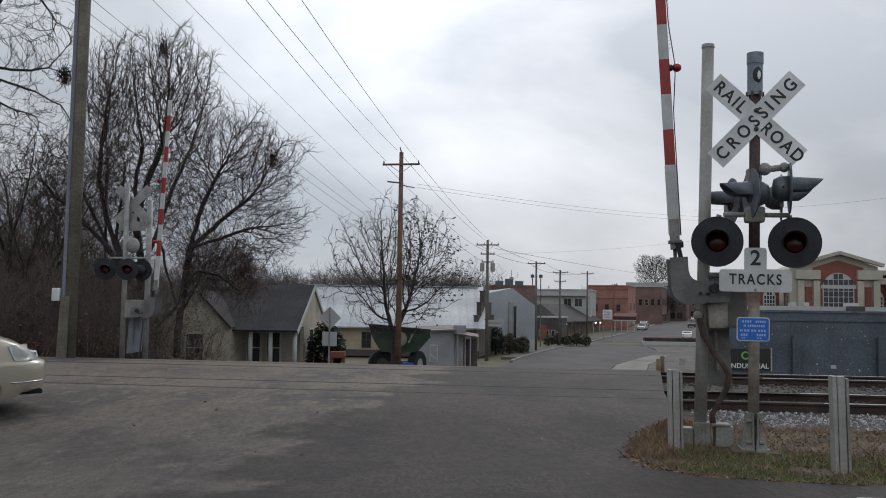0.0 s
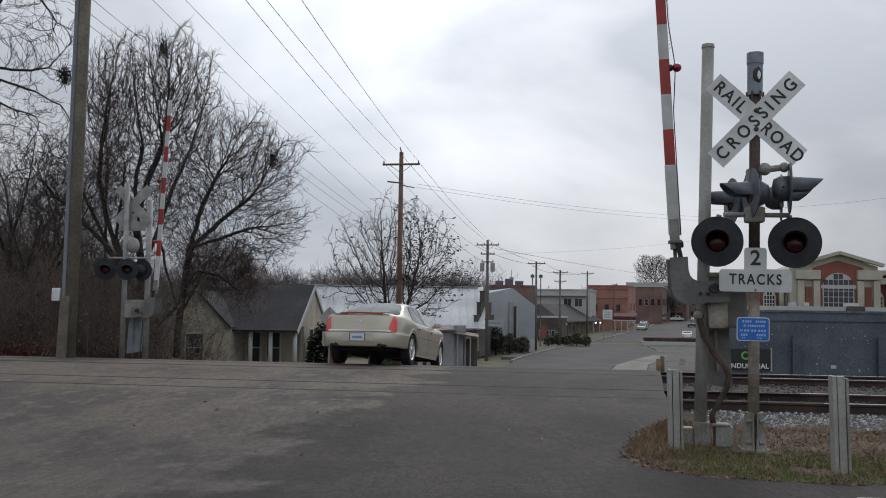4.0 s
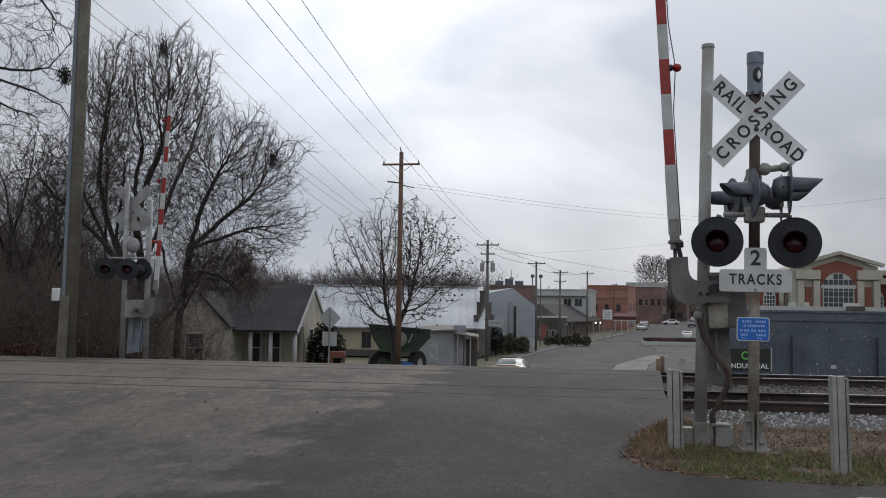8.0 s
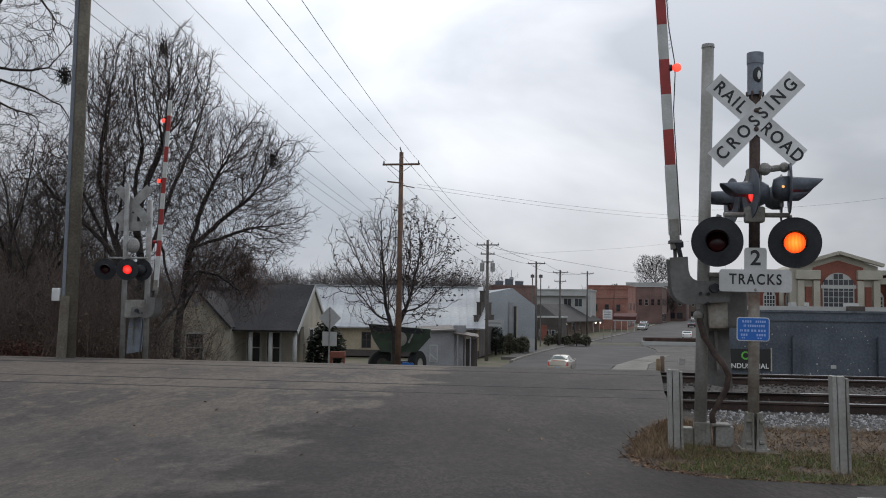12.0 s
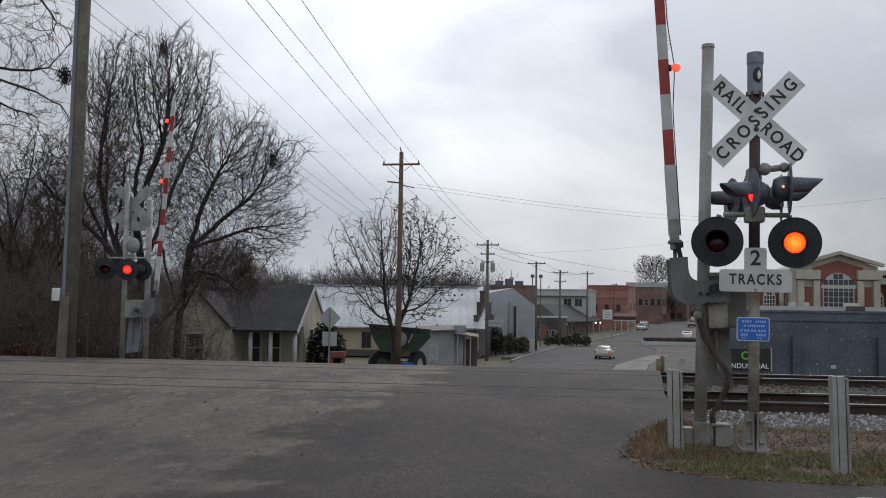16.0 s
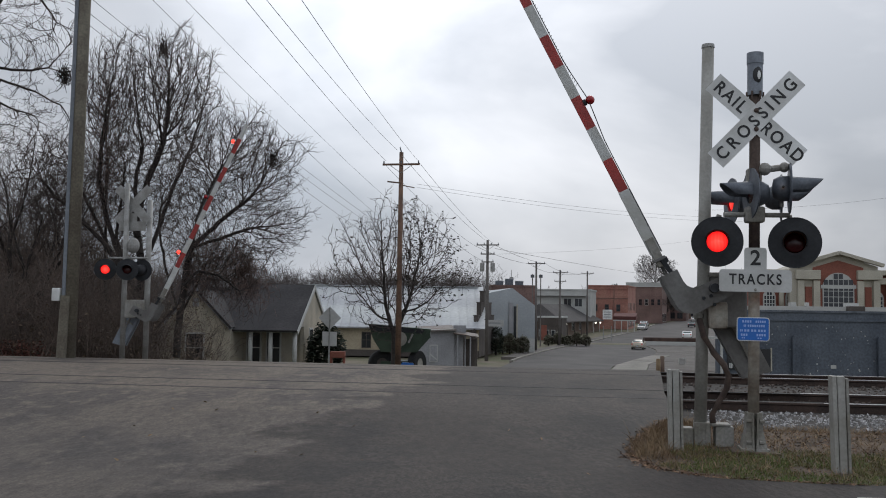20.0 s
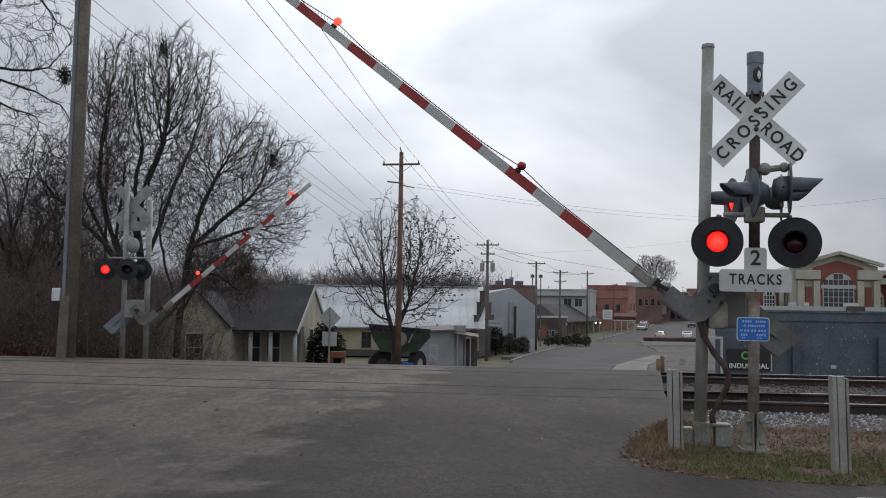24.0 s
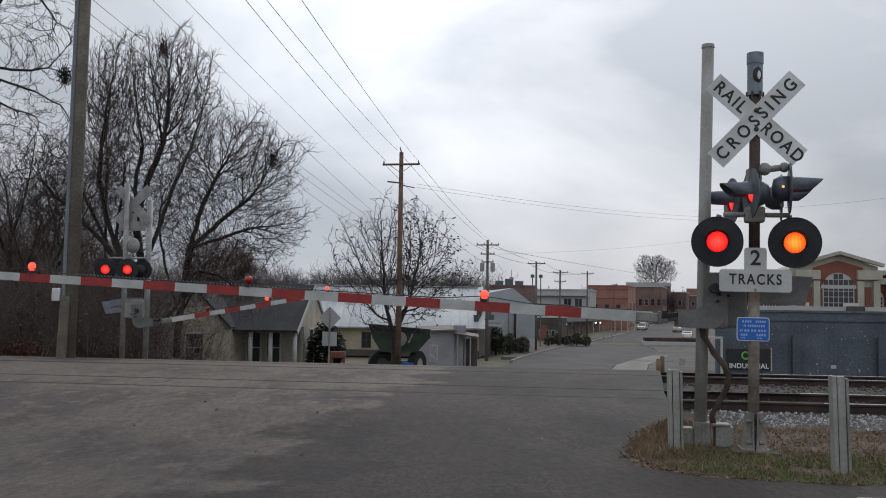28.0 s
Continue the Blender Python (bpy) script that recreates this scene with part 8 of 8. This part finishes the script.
shrub_mass("woods", 900, span(-0.45, 0.045, 230, 330), 8, 12.5, 8, HAZETWIG, "distant leafless woods beyond the town", 0.035, kids=(9, 6))
shrub_mass("woods", 200, span(0.03, 0.3, 420, 520), 6, 10, 9, HAZETWIG, "distant leafless woods on the skyline", 0.08, kids=(8, 5))
shrub_mass("woods", 40, span(0.3, 0.5, 110, 150), 6, 9.5, 10, HAZETWIG, "bare treetops behind the brick hall", 0.025, kids=(7, 5))


def brown_leaf_at(rng):
    d = rng.uniform(25, 40)
    x = rng.uniform(-0.52, -0.24) * d
    return (x, d, land(x, d) + abs(rng.gauss(0, 1.1)))


scatter("dead_foliage", 4500, brown_leaf_at, leaf_shape(0.03, 0.07), DEADLEAF, "brown dead leaves caught in the thicket", "foliage", 12)


def red_leaf_at(rng):
    d = rng.uniform(25.8, 27.5)
    x = -0.445 * d + rng.gauss(0, 0.45)
    return (x, d, land(x, d) + 0.5 * rng.random() ** 2 + 0.05)


RUSTLEAF = mat("rust_red_leaves", (0.16, 0.06, 0.04), 0.9, var=0.4, scale=3, fine=20, bump=0.05, col2=(0.1, 0.045, 0.035))
scatter("leaf_pile", 2200, red_leaf_at, leaf_shape(0.03, 0.07), RUSTLEAF, "low heap of rust-red dead leaves at the thicket edge", "leaves", 13)


def bush(x, y, r, h, seed, label, n=1500, material=EVERGREEN, leaf=(0.08, 0.16)):
    rng = random.Random(seed)
    z = land(x, y)
    t = thing("bush", pose(x, y, z), label, "bush", "evergreen bushes")
    sh = leaf_shape(*leaf)
    vs, fs = [], []
    for _ in range(n):
        a, b_ = rng.uniform(0, 2 * math.pi), math.acos(rng.uniform(-0.75, 1))
        q = 0.6 + 0.45 * rng.random() + 0.18 * noise.noise((math.cos(a) * 2 + seed, math.sin(a) * 2, b_ * 2))
        p = (r * q * math.sin(b_) * math.cos(a), r * q * math.sin(b_) * math.sin(a), h * 0.45 + h * 0.52 * q * math.cos(b_))
        pv, pf = sh(rng)
        k = len(vs)
        vs += [(p[0] + u, p[1] + v, p[2] + w) for u, v, w in pv]
        fs += [tuple(i + k for i in f) for f in pf]
    meshed("foliage", vs, fs, material, t, "dense dark leaves")
    part("stems", tube(BM(), (0, 0, -0.1), (0, 0, h * 0.6), r * 0.14, r * 0.05, 8), BARK, t)
    return t


bush(-5.762, 47.5, 0.95, 3.0, 1, "dark evergreen bush at the corner of the house", 3200)
HEDGE = mat("dull_hedge_leaves", (0.15, 0.155, 0.105), 0.85, var=0.35, scale=1.5, fine=12, bump=0, col2=(0.09, 0.075, 0.055))
for k in range(5):
    bush(6.669 + k * 0.85, 117 + 0.3 * k, 0.85, 2.0 + 0.3 * (k % 3), 20 + k, "clipped dull green hedge bush beside the pavement", 1600, HEDGE, leaf=(0.1, 0.18))
bush(6.441, 113, 0.9, 3.6, 40, "tall dark evergreen bush beside the parapet", 1000, leaf=(0.12, 0.22))
bush(12.587, 136, 0.75, 4.6, 41, "tall narrow dark evergreen by a pole", 1100, leaf=(0.15, 0.25))
for k in range(5):
    bush(17.13 + k * 1.5, 153, 0.8, 1.8 + 0.5 * (k % 2), 50 + k, "low dull hedge bush in front of the annex", 1100, HEDGE, leaf=(0.12, 0.2))
for px_, d_, h_ in ((63.6, 285, 9.5), (67.0, 288, 11.5), (71.146, 300, 10.0)):
    bare_tree(px_, d_, h_, int(px_), "small dark street tree before the shops", 0.12, cfg=dict(FARB, thin=0.055), trunks=3, spread=0.2, mats=(BARK, BARK))
bush(72.506, 400, 2.6, 14, 60, "far dark conifer over the roofs", 900, leaf=(0.4, 0.8))
lawn = pad("lawn", [(7.118, 118), (11.826, 126), (13.164, 136), (7.697, 132)], 0.03, GRASS, "strip of winter grass before the hedge", "lawn")
fb = thing("picnic_table", pose(-4.989, 45, land(-5, 45)), "low red bench beside the house", "bench")
part("seat", box(BM(), (0.1, 0, 1.3), (0.7, 0.4, 0.3), bevel=0.03), COURTBRICK, fb)
for s in (-0.2, 0.4):
    part("leg", box(BM(), (s, 0, 0.6), (0.1, 0.3, 1.3)), COURTBRICK, fb)
rt = thing("rail_fence", pose(-5.183, 62, land(-5, 62)), "low dark timber stand beside the grain cart", "stand")
part("top", box(BM(), (0, 0, 0.75), (1.6, 0.5, 0.25), bevel=0.02), DARKBRICK, rt)
for s in (-0.7, 0, 0.7):
    part("leg", box(BM(), (s, 0, 0.3), (0.12, 0.4, 0.65)), DARKBRICK, rt)


def car_path():
    """Rear axle's middle on the road: seconds, x, y, heading in degrees."""
    base = [(0.0, -8.56, 10.42, 33), (0.5, -7.19, 11.56, 43), (1.0, -5.99, 12.58, 52), (1.5, -4.9, 13.76, 60.2), (2.0, -3.93, 14.95, 66.5), (2.5, -3.24, 16.4, 71), (3.0, -2.64, 18.0, 73.7), (3.5, -2.07, 19.7, 76)]
    far = [(5.5, -0.01, 28.93), (6, 0.62, 32.23), (6.5, 1.22, 36.13), (7, 1.94, 40.43), (7.5, 2.69, 44.73), (8, 3.46, 48.53), (9, 4.85, 55.22), (10, 6.15, 61.22), (10.5, 6.87, 64.52), (11, 7.66, 68.22), (12, 9.49, 76.71), (14.5, 14.51, 95.2), (16, 18.0, 106.19), (17, 20.47, 114.2), (18, 23.09, 123.19), (19, 26.19, 132.69), (20, 29.42, 143.19), (21, 32.26, 152.19), (24, 40.57, 177.19), (25, 43.27, 185.18), (26, 45.72, 192.18), (27, 48.32, 199.17), (28, 50.86, 206.17)]
    for i, (t, x, y) in enumerate(far):
        a, b = far[max(0, i - 1)], far[min(len(far) - 1, i + 1)]
        base.append((t, x, y, math.degrees(math.atan2(b[2] - a[2], b[1] - a[1]))))
    return base


def smooth_rows(rows, ts):
    """Catmull-Rom through rows (t, values...) at the times ts."""
    T = np.array([r[0] for r in rows])
    V = np.array([r[1:] for r in rows], float)
    S = np.gradient(V, T, axis=0)
    out = []
    for t in ts:
        i = int(min(max(np.searchsorted(T, t) - 1, 0), len(T) - 2))
        h = T[i + 1] - T[i]
        s = (t - T[i]) / h
        out.append((2 * s**3 - 3 * s**2 + 1) * V[i] + (s**3 - 2 * s**2 + s) * h * S[i] + (3 * s**2 - 2 * s**3) * V[i + 1] + (s**3 - s**2) * h * S[i + 1])
    return out


def car_pose(x, y, deg):
    """Stands the car on the land by its two axles."""
    a = radians(deg)
    z0 = land(x, y)
    z1 = land(x + 2.936 * math.cos(a), y + 2.936 * math.sin(a))
    return pose(x, y, z0 + 0.004, 0, -math.degrees(math.atan2(z1 - z0, 2.936)), deg)


def motions():
    ts = [i / 30 for i in range(0, 841, 3)]
    rows = smooth_rows(car_path(), ts)
    walk(sedan, [(t, car_pose(*r)) for t, r in zip(ts, rows)])
    # wheels roll with the way gone
    fine = [i / 30 for i in range(841)]
    gone = 0.0
    spin = [(0.0, 0.0)]
    track = smooth_rows(car_path(), fine)
    for i in range(1, 841):
        gone += math.hypot(track[i][0] - track[i - 1][0], track[i][1] - track[i - 1][1])
        spin.append((fine[i], math.degrees(gone / 0.345)))
    for wheel, wx, s in WHEELS:
        face = pose(0, 0, 0, 0, 0, 0 if s < 0 else 180)
        # the front wheels are held over while the car turns off
        steer = [float(np.interp(t, (0.0, 1.0, 2.0, 3.5, 5.0), (20, 18, 11, 5, 0))) if wx > 1 else 0.0 for t, _ in spin]
        walk(wheel, [(t, pose(wx, s * 0.8, 0.345, 0, 0, st) @ pose(0, 0, 0, 0, a, 0) @ face) for (t, a), st in zip(spin, steer)])
    up = lambda x, y, deg: pose(x, y, land(x, y), 0, 0, deg)
    walk(pickup, [(0.0, up(58.076, 296, -8)), (1.0, up(61.766, 296, -6)), (2.0, up(65.147, 297, 0)), (3.0, up(68.903, 298, 8)), (3.5, up(71.263, 299, 14)), (5.5, up(79.505, 302, 30)), (8.0, up(86.811, 305, 35)), (12.0, up(89.456, 306, 35)), (28.0, up(89.456, 306, 35))])
    walk(white_car, [(0.0, up(74.572, 262, 180)), (6.0, up(74.572, 262, 180)), (7.0, up(68.757, 260, 180)), (8.0, up(61.95, 258, 182)), (9.0, up(54.787, 256, 184)), (10.5, up(47.878, 254, 180)), (28.0, up(47.878, 254, 180))])
    # gate arms: seconds and degrees over level
    near = [(0, 86.7), (15.7, 86.7), (16.0, 86.5), (16.5, 83.95), (17, 80.6), (17.5, 77.9), (18, 74.9), (18.5, 71.8), (19, 68.85), (19.5, 66.1), (20, 63.1), (20.5, 60.1), (21, 57.05), (21.5, 53.9), (22.5, 47.8), (23.5, 41.5), (24, 38.4), (24.5, 33.6), (25, 29.04), (25.5, 24.35), (26, 19.6), (26.5, 15.1), (27, 10.86), (27.5, 6.5), (28, 2.85)]
    far = [(0, 87.3), (15.6, 87.3), (16.0, 86.2), (17, 80.85), (18, 75.3), (19, 69.9), (20, 64.3), (21, 58.7), (22.25, 51.4), (23.5, 43.3), (24, 40.2), (25, 35.0), (26, 26.5), (27, 17.1), (28, 9.8)]
    walk(near_arm, [(t, Matrix.Translation(NEAR_PIVOT) @ pose(0, 0, 0, 0, a, 0)) for t, a in near])
    walk(far_arm, [(t, Matrix.Translation(FAR_PIVOT) @ pose(0, 0, 0, 0, -a, 0)) for t, a in far])
    # lamp glasses turn their lit side out: first lamp from 11.25 s, then turn about
    swaps = [11.25, 11.57, 11.78, 11.9, 12.3] + [12.88 + 0.6335 * k for k in range(24)] + [27.95]
    for glass, place, phase in FLASHERS:
        rows_, a = [(0.0, 0.0)], 0.0
        quick = glass.name.startswith("arm_lamp")   # these go out at once
        if phase == 2:
            rows_ += [(11.2, 0.0), (11.25, 60.0), (11.3, 120.0), (11.35, 180.0)]
            a = 180.0
        elif phase < 2:
            for k, t in enumerate(swaps):
                lit = (k % 2 == 0) == (phase == 0)
                if (k == 0 and phase == 1):
                    continue
                for s in (0, 1, 2, 3):
                    when = (round(30 * (t + (-0.05 if lit or t < 12 or quick else 0.067))) + s) / 30
                    if when < 28.01:
                        rows_.append((when, a + 60.0 * s))
                a += 180.0
        if rows_[-1][0] < 27.99:
            rows_.append((28.0, rows_[-1][1]))
        walk(glass, [(t, place @ pose(0, 0, 0, 0, 0, d)) for t, d in rows_])


motions()
